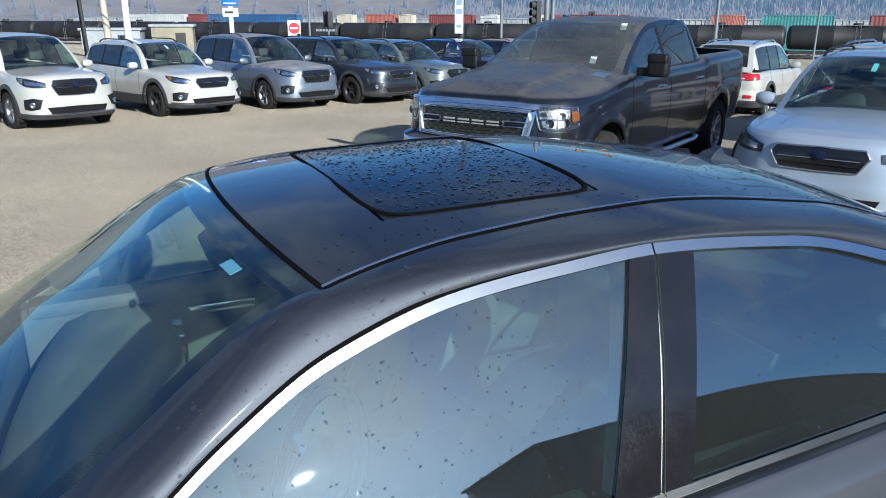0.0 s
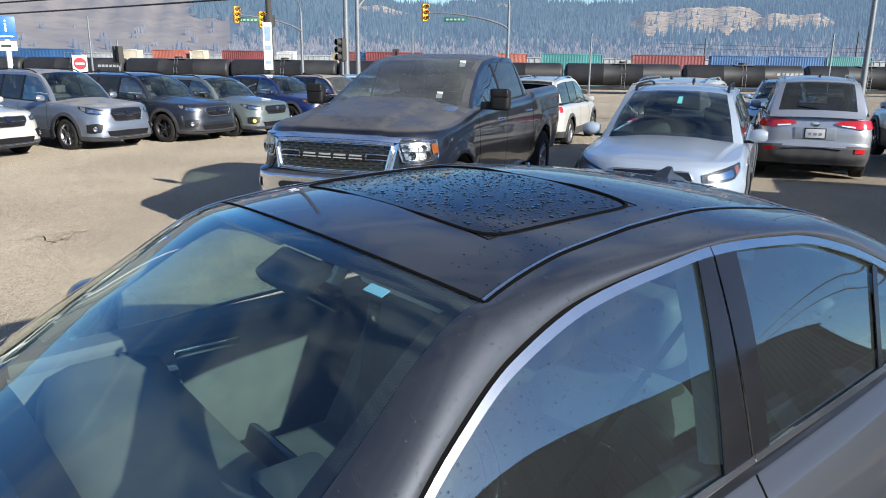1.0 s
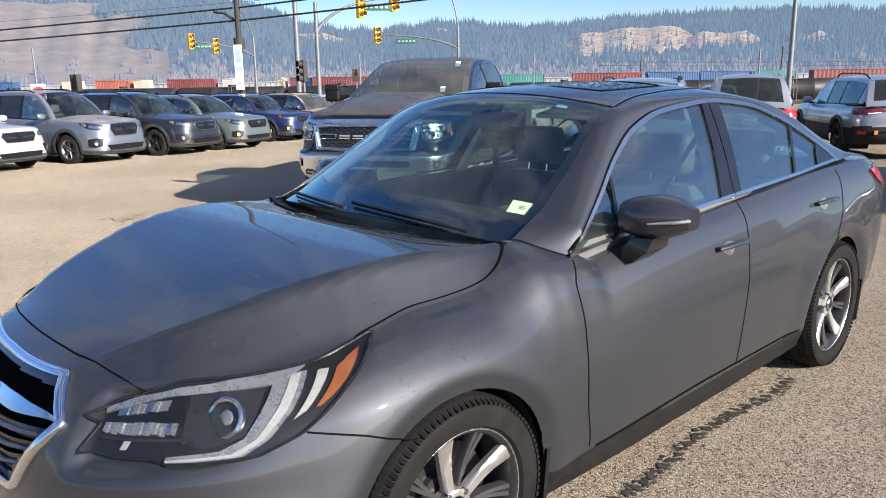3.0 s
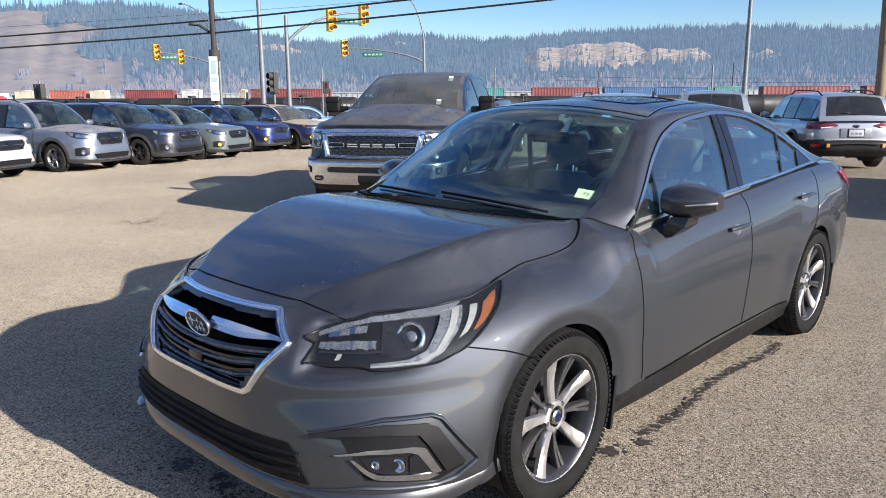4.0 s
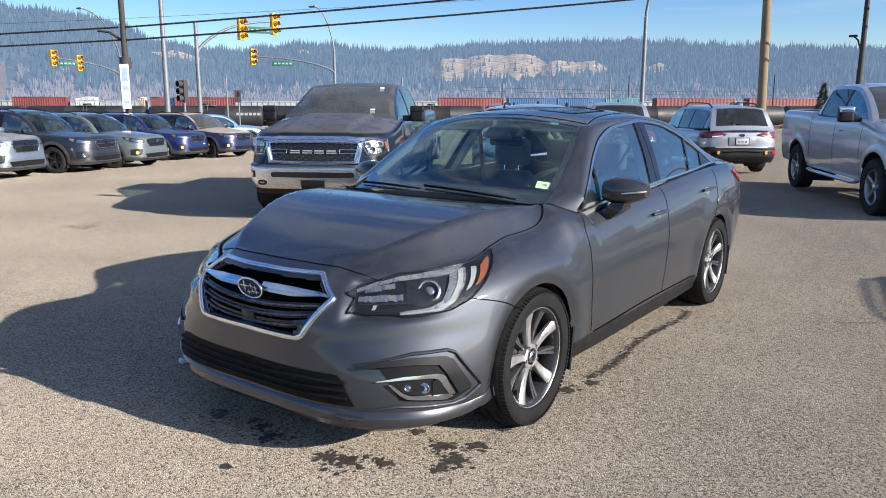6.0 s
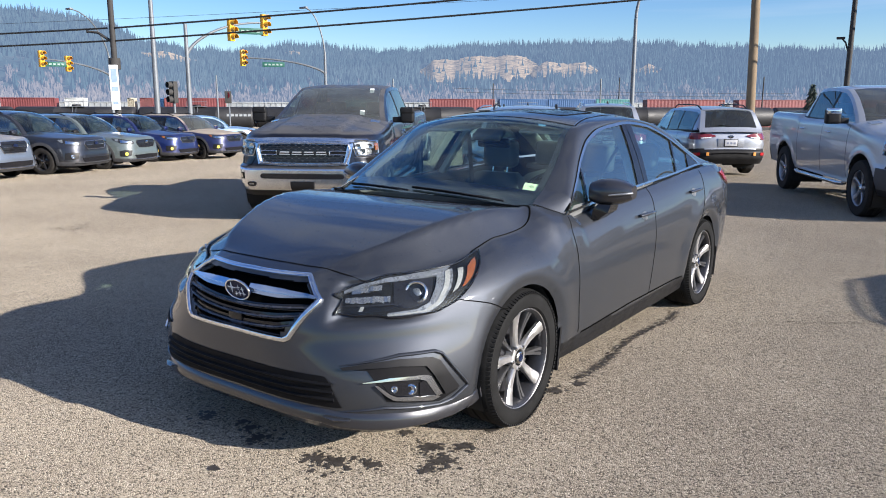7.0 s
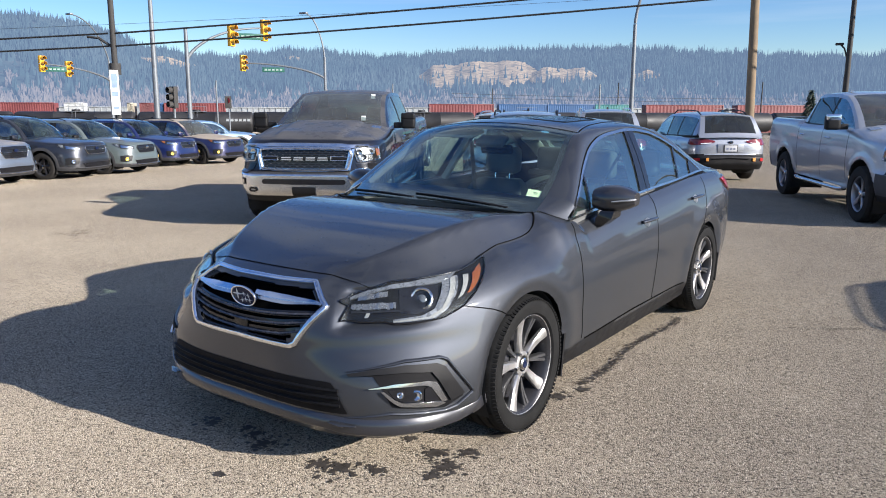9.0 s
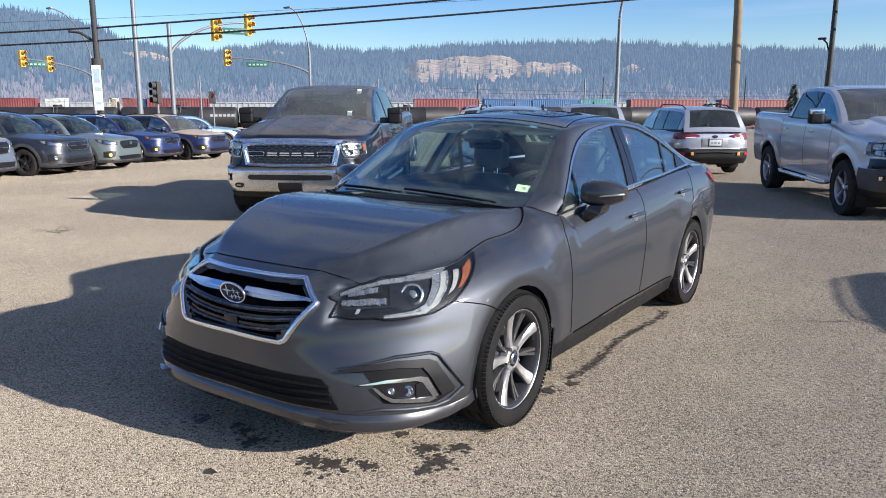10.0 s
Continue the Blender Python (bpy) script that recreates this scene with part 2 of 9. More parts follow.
def paint(name, col, metal=0.5, rough=0.38, dirt=0.25, dust=(0.33, 0.28, 0.22), flake=0.12, low=0.0, top=0.0):
    """Clear-coated car paint with metal flake, and road dust in patches: over the low flanks (low) and the flat tops (top)."""
    m, n, l, p = nodes_of(name)
    tc = n.new("ShaderNodeTexCoord").outputs["Object"]
    fl = noise_node(n, l, 900.0, 1.0, 0.5, tc)
    c = mix_col(n, l, ramp(n, l, fl, 0.35, 0.65), [v * (1 - flake) for v in col], [v * (1 + flake) for v in col])
    film = noise_node(n, l, 3.0, 6.0, 0.65, tc)
    spots = noise_node(n, l, 45.0, 3.0, 0.6, tc, (1, 1, 0.5))
    grime = math_node(n, l, "MULTIPLY", ramp(n, l, film, 0.42, 0.75), ramp(n, l, spots, 0.3, 0.75))
    grime = math_node(n, l, "MULTIPLY", grime, dirt)
    if low or top:
        xyz = n.new("ShaderNodeSeparateXYZ")
        l.new(tc, xyz.inputs[0])
        if low:
            splash = math_node(n, l, "MULTIPLY", ramp(n, l, math_node(n, l, "ADD", xyz.outputs[2], math_node(n, l, "MULTIPLY", film, 0.35)), 0.75, 0.40), low)
            grime = math_node(n, l, "ADD", grime, math_node(n, l, "MULTIPLY", splash, ramp(n, l, spots, 0.2, 0.7, 0.4, 1.0)))
        if top:
            geo = n.new("ShaderNodeNewGeometry")
            nz = n.new("ShaderNodeSeparateXYZ")
            l.new(geo.outputs["Normal"], nz.inputs[0])
            lying = math_node(n, l, "MULTIPLY", ramp(n, l, nz.outputs[2], 0.55, 0.95), top)
            grime = math_node(n, l, "ADD", grime, math_node(n, l, "MULTIPLY", lying, ramp(n, l, film, 0.3, 0.6, 0.72, 1.0)))
    grime = ramp(n, l, grime, 0.0, 1.0)
    l.new(mix_col(n, l, grime, c, dust), p.inputs["Base Color"])
    l.new(math_node(n, l, "MULTIPLY", math_node(n, l, "SUBTRACT", 1.0, grime), metal), p.inputs["Metallic"])
    l.new(ramp(n, l, grime, 0, 1, rough, 0.85), p.inputs["Roughness"])
    p.inputs["Coat IOR"].default_value = 1.5
    l.new(ramp(n, l, grime, 0, 0.8, 1.0, 0.05), p.inputs["Coat Weight"])
    l.new(ramp(n, l, math_node(n, l, "ADD", grime, math_node(n, l, "MULTIPLY", spots, 0.05)), 0, 0.7, 0.03, 0.35), p.inputs["Coat Roughness"])
    return m


def ramp_linear(n, l, fac, a, b):
    r = n.new("ShaderNodeMapRange")
    r.inputs["To Min"].default_value, r.inputs["To Max"].default_value = a, b
    l.new(fac, r.inputs["Value"])
    return r.outputs["Result"]


def glass(name, tint=(0.62, 0.72, 0.70), haze=0.0, gloss=0.0):
    """Car glass: a tinted sheet with mirror gloss that grows at grazing angles."""
    m, n, l, p = nodes_of(name)
    n.remove(p)
    out = n["Material Output"]
    clear, shine, mix = n.new("ShaderNodeBsdfTransparent"), n.new("ShaderNodeBsdfGlossy"), n.new("ShaderNodeMixShader")
    clear.inputs["Color"].default_value = (*tint, 1)
    shine.inputs["Roughness"].default_value = 0.01
    shine.inputs["Color"].default_value = (0.90, 1.0, 0.97, 1)
    lw = n.new("ShaderNodeLayerWeight")
    lw.inputs["Blend"].default_value = 0.5
    fac = ramp_linear(n, l, math_node(n, l, "POWER", lw.outputs["Facing"], 4.2), 0.055 + gloss, 1.0)
    l.new(fac, mix.inputs["Fac"])
    l.new(clear.outputs[0], mix.inputs[1])
    l.new(shine.outputs[0], mix.inputs[2])
    last = mix.outputs[0]
    if haze:
        dust, mix2 = n.new("ShaderNodeBsdfDiffuse"), n.new("ShaderNodeMixShader")
        dust.inputs["Color"].default_value = (0.34, 0.345, 0.32, 1)
        l.new(ramp(n, l, noise_node(n, l, 2.2, 6.0, 0.6), 0.3, 0.75, haze * 0.65, haze), mix2.inputs["Fac"])
        l.new(last, mix2.inputs[1])
        l.new(dust.outputs[0], mix2.inputs[2])
        last = mix2.outputs[0]
    l.new(last, out.inputs["Surface"])
    return m


M = {}
M["grey_paint"] = paint("dark grey metallic paint", (0.057, 0.062, 0.073), 0.84, 0.56, 0.04, dust=(0.23, 0.22, 0.205), low=0.10, top=0.02)
M["white_paint"] = paint("white pearl paint", (0.43, 0.42, 0.385), 0.0, 0.35, 0.2, low=0.25)
M["pale_blue_paint"] = paint("pale ice white paint", (0.31, 0.36, 0.43), 0.15, 0.35, 0.08, low=0.2)
M["silver_paint"] = paint("silver metallic paint", (0.36, 0.38, 0.42), 0.6, 0.36, 0.15, low=0.3, top=0.25)
M["silver_blue_paint"] = paint("silver blue metallic paint", (0.20, 0.23, 0.28), 0.6, 0.36, 0.2, low=0.25, top=0.55)
M["charcoal_paint"] = paint("charcoal metallic paint", (0.032, 0.035, 0.044), 0.6, 0.36, 0.2, low=0.25, top=0.16)
M["sage_paint"] = paint("grey green paint", (0.095, 0.118, 0.118), 0.1, 0.36, 0.2, low=0.25, top=0.14)
M["blue_paint"] = paint("deep blue paint", (0.012, 0.022, 0.10), 0.4, 0.34, 0.2, low=0.3, top=0.12)
M["dusty_blue_paint"] = paint("deep blue paint under dust", (0.014, 0.018, 0.07), 0.3, 0.36, 0.3, low=0.3, top=0.95)
M["sky_paint"] = paint("light blue paint", (0.30, 0.42, 0.56), 0.4, 0.36, 0.15, low=0.2)
M["truck_paint"] = paint("graphite paint under dust", (0.013, 0.014, 0.020), 0.5, 0.34, 0.10, dust=(0.150, 0.145, 0.138), low=0.15, top=0.55)
M["truck_silver"] = paint("bright silver truck paint", (0.42, 0.43, 0.45), 0.3, 0.34, 0.15, low=0.25)
M["black_plastic"] = mat("black grained plastic", (0.011, 0.011, 0.012), 0.5, 0, 0.25, 10, 300, 0.0004, spec=0.25)
M["grey_cladding"] = mat("weathered charcoal cladding", (0.045, 0.045, 0.048), 0.65, 0, 0.3, 8, 250, 0.0004)
M["gloss_black"] = mat("gloss black plastic", (0.012, 0.012, 0.014), 0.12, 0, 0.1, 10, 200)
M["rubber"] = mat("tyre rubber", (0.012, 0.012, 0.012), 0.75, 0, 0.4, 14, 220, 0.0006, spec=0.15)
M["dusty_rubber"] = mat("dusty tyre rubber", (0.028, 0.026, 0.024), 0.85, 0, 0.45, 12, 200, 0.0006, spec=0.15)
M["chrome"] = mat("chrome", (0.80, 0.82, 0.85), 0.12, 1, 0.05, 12, 200, rvar=0.03)
M["window_chrome"] = mat("brushed window chrome", (0.66, 0.65, 0.63), 0.22, 1, 0.02, 4, 20, rvar=0.01)
M["soft_chrome"] = mat("road-worn chrome", (0.80, 0.81, 0.83), 0.22, 1, 0.06, 12, 200, rvar=0.05)
M["satin_chrome"] = mat("satin aluminium trim", (0.74, 0.72, 0.69), 0.2, 1, 0.05, 12, 200, rvar=0.05)
M["alloy"] = mat("machined alloy", (0.36, 0.36, 0.38), 0.42, 1, 0.08, 20, 300, rvar=0.06)
M["sedan_alloy"] = mat("machined grey alloy", (0.62, 0.61, 0.60), 0.42, 0.9, 0.1, 20, 300, rvar=0.06)
M["dark_red_lens"] = mat("dark red lamp lens", (0.16, 0.014, 0.018), 0.12, 0, 0.2, 20, 90, coat=1)
# colour of a painted glint on the windscreen
M["glint_blue"] = mat("blue glint colour", (0.16, 0.34, 0.48), 0.5, 0, 0.05)
M["print_grey"] = mat("faded blue print", (0.16, 0.18, 0.25), 0.6, 0, 0.1)
M["dark_alloy"] = mat("dark painted alloy", (0.045, 0.045, 0.05), 0.35, 0.5, 0.15, 20, 200)
M["satin_dark"] = mat("satin grey alloy", (0.13, 0.13, 0.135), 0.40, 0.8, 0.1, 20, 200)
M["steel"] = mat("brushed steel disc", (0.42, 0.40, 0.38), 0.4, 1, 0.15, 15, 200)
M["reflector"] = mat("faceted bright reflector", (0.42, 0.42, 0.42), 0.25, 0.75, 0.08, 40, 200)
M["dark_pocket"] = mat("deep black moulded pocket", (0.008, 0.008, 0.009), 0.6, 0, 0.2, 20, 200, 0.0003, spec=0.12)
M["dash"] = mat("grey dash top", (0.155, 0.165, 0.160), 0.6, 0, 0.15, 8, 250, 0.0003)
M["emblem"] = mat("bright emblem metal", (0.50, 0.50, 0.50), 0.35, 0.5, 0.06, 20, 200)
M["bar_sheen"] = mat("satin louvre edge sheen", (0.10, 0.10, 0.11), 0.25, 0.6, 0.1, 20, 200)
M["shut"] = mat("shadow gap rubber", (0.004, 0.004, 0.004), 0.9, 0, 0.2, spec=0.05)
M["well"] = mat("wheel well liner", (0.012, 0.012, 0.012), 0.9, 0, 0.3, 10, 120, 0.001)
M["glass"] = glass("tinted window glass", (0.50, 0.68, 0.64), 0.04, 0.20)
M["windscreen"] = glass("windscreen glass", (0.84, 0.98, 0.95), 0.01, 0.06)
M["privacy"] = glass("dark privacy glass", (0.12, 0.13, 0.14), 0.06)
M["dusty_glass"] = glass("dusty windscreen glass", (0.55, 0.60, 0.58), 0.17)
M["lens"] = glass("clear lamp lens", (0.93, 0.94, 0.94), 0.0, -0.035)
M["red_lens"] = mat("red lamp lens", (0.42, 0.012, 0.016), 0.1, 0, 0.2, 20, 90, coat=1)
M["amber_lens"] = mat("amber lamp lens", (0.27, 0.085, 0.026), 0.15, 0, 0.15, 20, 90, coat=1)
M["lamp_silver"] = mat("pale lamp moulding", (0.29, 0.30, 0.315), 0.30, 0.5, 0.12, 30, 160)
M["light_guide"] = mat("clouded light guide", (0.36, 0.36, 0.345), 0.25, 0, 0.08, 20, 90)
M["white_lens"] = mat("frosted light guide", (0.82, 0.84, 0.86), 0.2, 0, 0.05, 20, 90)
M["interior"] = mat("charcoal cabin plastic", (0.105, 0.108, 0.108), 0.7, 0, 0.2, 8, 250, 0.0003)
M["seat_cloth"] = mat("slate grey leather", (0.165, 0.168, 0.172), 0.55, 0, 0.2, 6, 200, 0.0004)
M["dark_cabin"] = mat("dark cabin trim", (0.04, 0.04, 0.042), 0.7, 0, 0.2, 8, 250)
M["ivory_trim"] = mat("warm ivory headliner", (0.55, 0.53, 0.47), 0.8, 0, 0.1, 5, 200)
M["note"] = mat("pale green paper", (0.86, 0.92, 0.55), 0.7, 0, 0.04, 12, 120)
M["ink"] = mat("dark print", (0.03, 0.04, 0.03), 0.8, 0, 0.1)
M["white_card"] = mat("white card", (0.80, 0.82, 0.80), 0.7, 0, 0.05)
M["teal_card"] = mat("teal window card", (0.20, 0.62, 0.62), 0.7, 0, 0.05)
M["plate"] = mat("white number plate", (0.42, 0.43, 0.45), 0.45, 0, 0.08, 20, 120)
M["badge_blue"] = mat("deep blue badge enamel", (0.010, 0.016, 0.045), 0.3, 0, 0.1, spec=0.2)
M["orange"] = mat("orange tow loop", (0.70, 0.30, 0.06), 0.5, 0, 0.1)
M["dark_mirror"] = paint("dark grey satin mirror shell", (0.03, 0.03, 0.035), 0.3, 0.3, 0.1)
M["yellow_fog"] = mat("yellow fog lens", (0.85, 0.62, 0.10), 0.15, 0, 0.1, coat=1)


# ---- car bodies ----
# A car stands with its front axle on the origin, its nose towards -y and its left flank towards +x.
class Shell:
    """The outer skin: an outline round the car (u: 0 nose, 1 to 2 flank, 3 tail) and a height v up the flank, closed by a top sheet."""

    def __init__(self, W, yc, yrc, wb, hub, arch, flare, wv, plan, yf, pf, yr, pr, zb, zc, crown, crease, mat_of):
        self.W = W
        self.yc = yc
        self.yrc = yrc
        self.wb = wb
        self.hub = hub
        self.arch = arch
        self.flare = flare
        self.wv = wv
        self.plan = plan
        self.yf = yf
        self.pf = pf
        self.yr = yr
        self.pr = pr
        self.zb = zb
        self.zc = zc
        self.crown = crown
        self.crease = crease
        self.mat_of = mat_of
        self.crown_pow = 2.3
        self.shoulder = None

    def xy(self, u, v):
        u, v = np.broadcast_arrays(np.asarray(u, float), np.asarray(v, float))
        w = self.wv(v) * self.W
        y = self.yc + (self.yrc - self.yc) * np.clip(u - 1, 0, 1)
        x = w * self.plan(y)
        fr, rr = u < 1, u > 2
        ph = np.clip(u, 0, 1) * math.pi / 2
        pe, b, wf = self.pf(v), self.yc - self.yf(v), w * self.plan(self.yc)
        r = ((np.sin(ph) / wf) ** pe + (np.cos(ph) / b) ** pe) ** (-1 / pe)
        x, y = np.where(fr, r * np.sin(ph), x), np.where(fr, self.yc - r * np.cos(ph), y)
        ph = np.clip(3 - u, 0, 1) * math.pi / 2
        pe, b, wf = self.pr(v), self.yr(v) - self.yrc, w * self.plan(self.yrc)
        r = ((np.sin(ph) / wf) ** pe + (np.cos(ph) / b) ** pe) ** (-1 / pe)
        return np.where(rr, r * np.sin(ph), x), np.where(rr, self.yrc + r * np.cos(ph), y)

    def top(self, x, y):
        return self.zc(y) - self.crown(y) * (np.abs(x) / (self.W * 0.87)) ** self.crown_pow + self.crease(np.abs(x), y)

    def at(self, u, v, off=0.0):
        """Points of the left flank (x > 0), off metres outside the skin."""
        u, v = np.broadcast_arrays(np.asarray(u, float), np.asarray(v, float))
        P = self._at(u, v)
        if np.any(off):
            e = 1e-3
            N = np.cross(self._at(np.clip(u + e, 0, 3), v) - self._at(np.clip(u - e, 0, 3), v),
                         self._at(u, np.clip(v + e, 0, 1)) - self._at(u, np.clip(v - e, 0, 1)))
            N /= np.linalg.norm(N, axis=-1, keepdims=True) + 1e-12
            P = P + N * np.asarray(off)[..., None]
        return P

    def _at(self, u, v):
        x, y = self.xy(u, v)
        x1, y1 = self.xy(u, np.ones_like(v))
        if self.shoulder is not None:      # the fender rolls in towards the hood
            x = x - self.shoulder(y) * np.clip((v - 0.58) / 0.42, 0, 1) ** 1.7
            x1 = x1 - self.shoulder(y1)
        z = self.zb(y) + (self.top(x1, y1) - self.zb(y)) * v
        for wy in (0.0, self.wb):
            d = np.hypot(y - wy, z - self.hub)
            x = x + self.flare * np.exp(-((d - self.arch - 0.03) / 0.055) ** 2) * (z > self.hub - 0.1) * np.clip(v * 8, 0, 1)
        return np.stack([x, y, z], -1)

    def u_of_y(self, y):
        return 1 + (y - self.yc) / (self.yrc - self.yc)


def us_of(sh, fine):
    nf, ns, nr = int(34 * fine), int((sh.yrc - sh.yc) / 0.042 * fine), int(22 * fine)
    return np.concatenate([np.linspace(0.0, 1, nf, endpoint=False), np.linspace(1, 2, ns, endpoint=False), np.linspace(2, 3, nr)])


def build_skin(sh, car, groups, fine=1.0, open_from=None, open_to=None, rim=0.075, ncap=10):
    """Meshes the skin, cuts the wheel arches, and deals the faces out to named parts. groups(y, z, x, cap) names a face's part."""
    us = us_of(sh, fine)
    vs = np.concatenate([np.linspace(0, 0.86, int(20 * fine)), np.linspace(0.88, 1, int(7 * fine))])
    nv = len(vs)
    S = sh.at(us[:, None], vs[None, :])
    B = S[:, -1]
    rows = []
    cabin = (B[:, 1] > open_from) & (B[:, 1] < open_to)
    k = np.linspace(0, 1, ncap + 1)[1:]
    inner = np.where(cabin, np.maximum(B[:, 0] - rim, 0), 0.0)
    X = B[:, 0][:, None] + (inner - B[:, 0])[:, None] * k
    Y = np.repeat(B[:, 1][:, None], ncap, 1)
    C = np.stack([X, Y, sh.top(X, Y)], -1)
    G = np.concatenate([S, C], 1)
    n, m = G.shape[:2]
    V = G.reshape(-1, 3).copy()
    idx = np.arange(n * m).reshape(n, m)
    Q = np.stack([idx[:-1, :-1], idx[1:, :-1], idx[1:, 1:], idx[:-1, 1:]], -1).reshape(-1, 4)
    jcap = np.tile(np.arange(m - 1) >= nv - 1, n - 1)
    cen = V[Q].mean(1)
    keep = np.ones(len(Q), bool)
    for wy in (0.0, sh.wb):
        keep &= ~((np.hypot(cen[:, 1] - wy, cen[:, 2] - sh.hub) < sh.arch) & ~jcap & (cen[:, 0] > sh.W * 0.4))
    row = np.repeat(np.arange(n - 1), m - 1)
    cut = np.zeros(len(V), bool)
    cut[Q[~keep].reshape(-1)] = True
    # drop the bridge over the cabin
    keep &= ~(jcap & (cabin[row] != cabin[np.minimum(row + 1, n - 1)]) & (cen[:, 0] < inner[row].clip(0) - 1e-6) & False)
    Q, cen, jcap = Q[keep], cen[keep], jcap[keep]
    used = np.zeros(len(V), bool)
    used[Q.reshape(-1)] = True
    for wy in (0.0, sh.wb):
        d = np.hypot(V[:, 1] - wy, V[:, 2] - sh.hub)
        near = used & (cut | (d < sh.arch)) & (d < sh.arch + 0.08) & (V[:, 0] > sh.W * 0.4)
        f = sh.arch / np.maximum(d, 1e-6)
        V[near, 1] = wy + (V[near, 1] - wy) * f[near]
        V[near, 2] = sh.hub + (V[near, 2] - sh.hub) * f[near]
    V[:, 2] = np.maximum(V[:, 2], 0.12)
    # vertex normals of the whole, so that the parts shade as one skin
    fn = np.cross(V[Q[:, 2]] - V[Q[:, 0]], V[Q[:, 3]] - V[Q[:, 1]])
    N = np.zeros_like(V)
    for c in range(4):
        np.add.at(N, Q[:, c], fn)
    mid = np.abs(V[:, 0]) < 1e-6
    N[mid, 0] = 0
    N /= np.linalg.norm(N, axis=1, keepdims=True) + 1e-12
    names = np.array([groups(c[1], c[2], c[0], bool(j)) for c, j in zip(cen, jcap)])
    made = {}
    for nm in dict.fromkeys(names):
        if nm == "none":
            continue
        sel = Q[names == nm]
        two = nm.startswith("left:")
        ids, inv = np.unique(sel, return_inverse=True)
        inv = inv.reshape(-1, 4)
        v, nn = V[ids], N[ids]
        flip = np.array((-1, 1, 1))
        if two:
            sets = [(v, inv, nn), (v * flip, inv[:, ::-1], nn * flip)]
        else:
            sets = [(np.concatenate([v, v * flip]), np.concatenate([inv, inv[:, ::-1] + len(v)]), np.concatenate([nn, nn * flip]))]
        for v_, f_, n_ in sets:
            base = nm.split(":")[-1]
            me = mesh_of(base, v_, f_)
            me.normals_split_custom_set_from_vertices([tuple(q) for q in n_])
            made.setdefault(base, []).append(part(base, me, sh.mat_of(base), car))
    return made


def strip_on(sh, path, width, off, name, material, parent, both=True, label=""):
    """A narrow band that follows the skin along (u, v) points."""
    pts = np.array(path, float)
    t = np.linspace(0, 1, len(pts))
    tt = np.linspace(0, 1, max(24, 8 * len(pts)))
    u, v = np.interp(tt, t, pts[:, 0]), np.interp(tt, t, pts[:, 1])
    return ribbon(sh.at(u, v, off), sh.at(u, v, off + 0.01), width, name, material, parent, both, label)


def ribbon(P, P2, width, name, material, parent, both=True, label="", thick=0.0015):
    T = np.gradient(P, axis=0)
    T /= np.linalg.norm(T, axis=1, keepdims=True) + 1e-12
    N = P2 - P
    N /= np.linalg.norm(N, axis=1, keepdims=True) + 1e-12
    S = np.cross(T, N)
    S /= np.linalg.norm(S, axis=1, keepdims=True) + 1e-12
    half = S * (np.asarray(width) / 2)[..., None] if np.ndim(width) else S * width / 2
    G = np.stack([P - half, P - half * 0.5 + N * thick, P + half * 0.5 + N * thick, P + half], 1)
    made = []
    for sgn in ((1, -1) if both else (1,)):
        made.append(part(name, grid_mesh(name, G * np.array((sgn, 1, 1)), flip=sgn > 0), material, parent, label))
    return made


def patch_on(sh, top, bottom, off, thick, name, material, parent, both=True, nu=24, nv=8, label="", sides=None):
    """A plate that lies on the skin between an upper and a lower chain of (u, v) points."""
    top, bottom = np.array(top, float), np.array(bottom, float)
    s = np.linspace(0, 1, nu)
    a = np.stack([np.interp(s, np.linspace(0, 1, len(top)), top[:, i]) for i in (0, 1)], -1)
    b = np.stack([np.interp(s, np.linspace(0, 1, len(bottom)), bottom[:, i]) for i in (0, 1)], -1)
    k = np.linspace(0, 1, nv)[None, :, None]
    uv = b[:, None] * (1 - k) + a[:, None] * k
    P = sh.at(uv[..., 0], uv[..., 1], off)
    made = []
    for sgn in (sides or ((1, -1) if both else (1,))):
        Q = P * np.array((sgn, 1, 1))
        made.append(part(name, slab(name, Q, thick, Q - np.array((0, 1.0, 0.5))), material, parent, label))
    return made


def frame_on(sh, loop, r, off, name, material, parent, both=True, flat=0.6, label="", closed=True, per=6, whole=False):
    """A bead along a loop of (u, v) points on the skin; whole: the loop is mirrored into one across the nose."""
    L = np.array(loop, float)
    if closed:
        L = np.concatenate([L, L[:1]])
    t = np.arange(len(L))
    tt = np.linspace(0, len(L) - 1, (len(L) - 1) * per + 1)
    if closed:
        tt = tt[:-1]
    u, v = np.interp(tt, t, L[:, 0]), np.interp(tt, t, L[:, 1])
    P = sh.at(np.abs(u), v, off)
    P[:, 0] *= np.where(u < 0, -1, 1)
    made = []
    for sgn in ((1, -1) if both else (1,)):
        made.append(part(name, tube(name, P * np.array((sgn, 1, 1)), r, 8, closed, flat), material, parent, label))
    return made


def tyre_profile(R, w, rim):
    h = w / 2
    return [(-h * 0.80, rim), (-h * 0.96, rim + 0.012), (-h, rim + (R - rim) * 0.5), (-h * 0.95, R - 0.022), (-h * 0.80, R - 0.006),
            (-h * 0.55, R), (-h * 0.50, R - 0.007), (-h * 0.44, R - 0.007), (-h * 0.40, R), (-h * 0.08, R), (-h * 0.05, R - 0.007),
            (h * 0.05, R - 0.007), (h * 0.08, R), (h * 0.40, R), (h * 0.44, R - 0.007), (h * 0.50, R - 0.007), (h * 0.55, R),
            (h * 0.80, R - 0.006), (h * 0.95, R - 0.022), (h, rim + (R - rim) * 0.5), (h * 0.96, rim + 0.012), (h * 0.80, rim)]


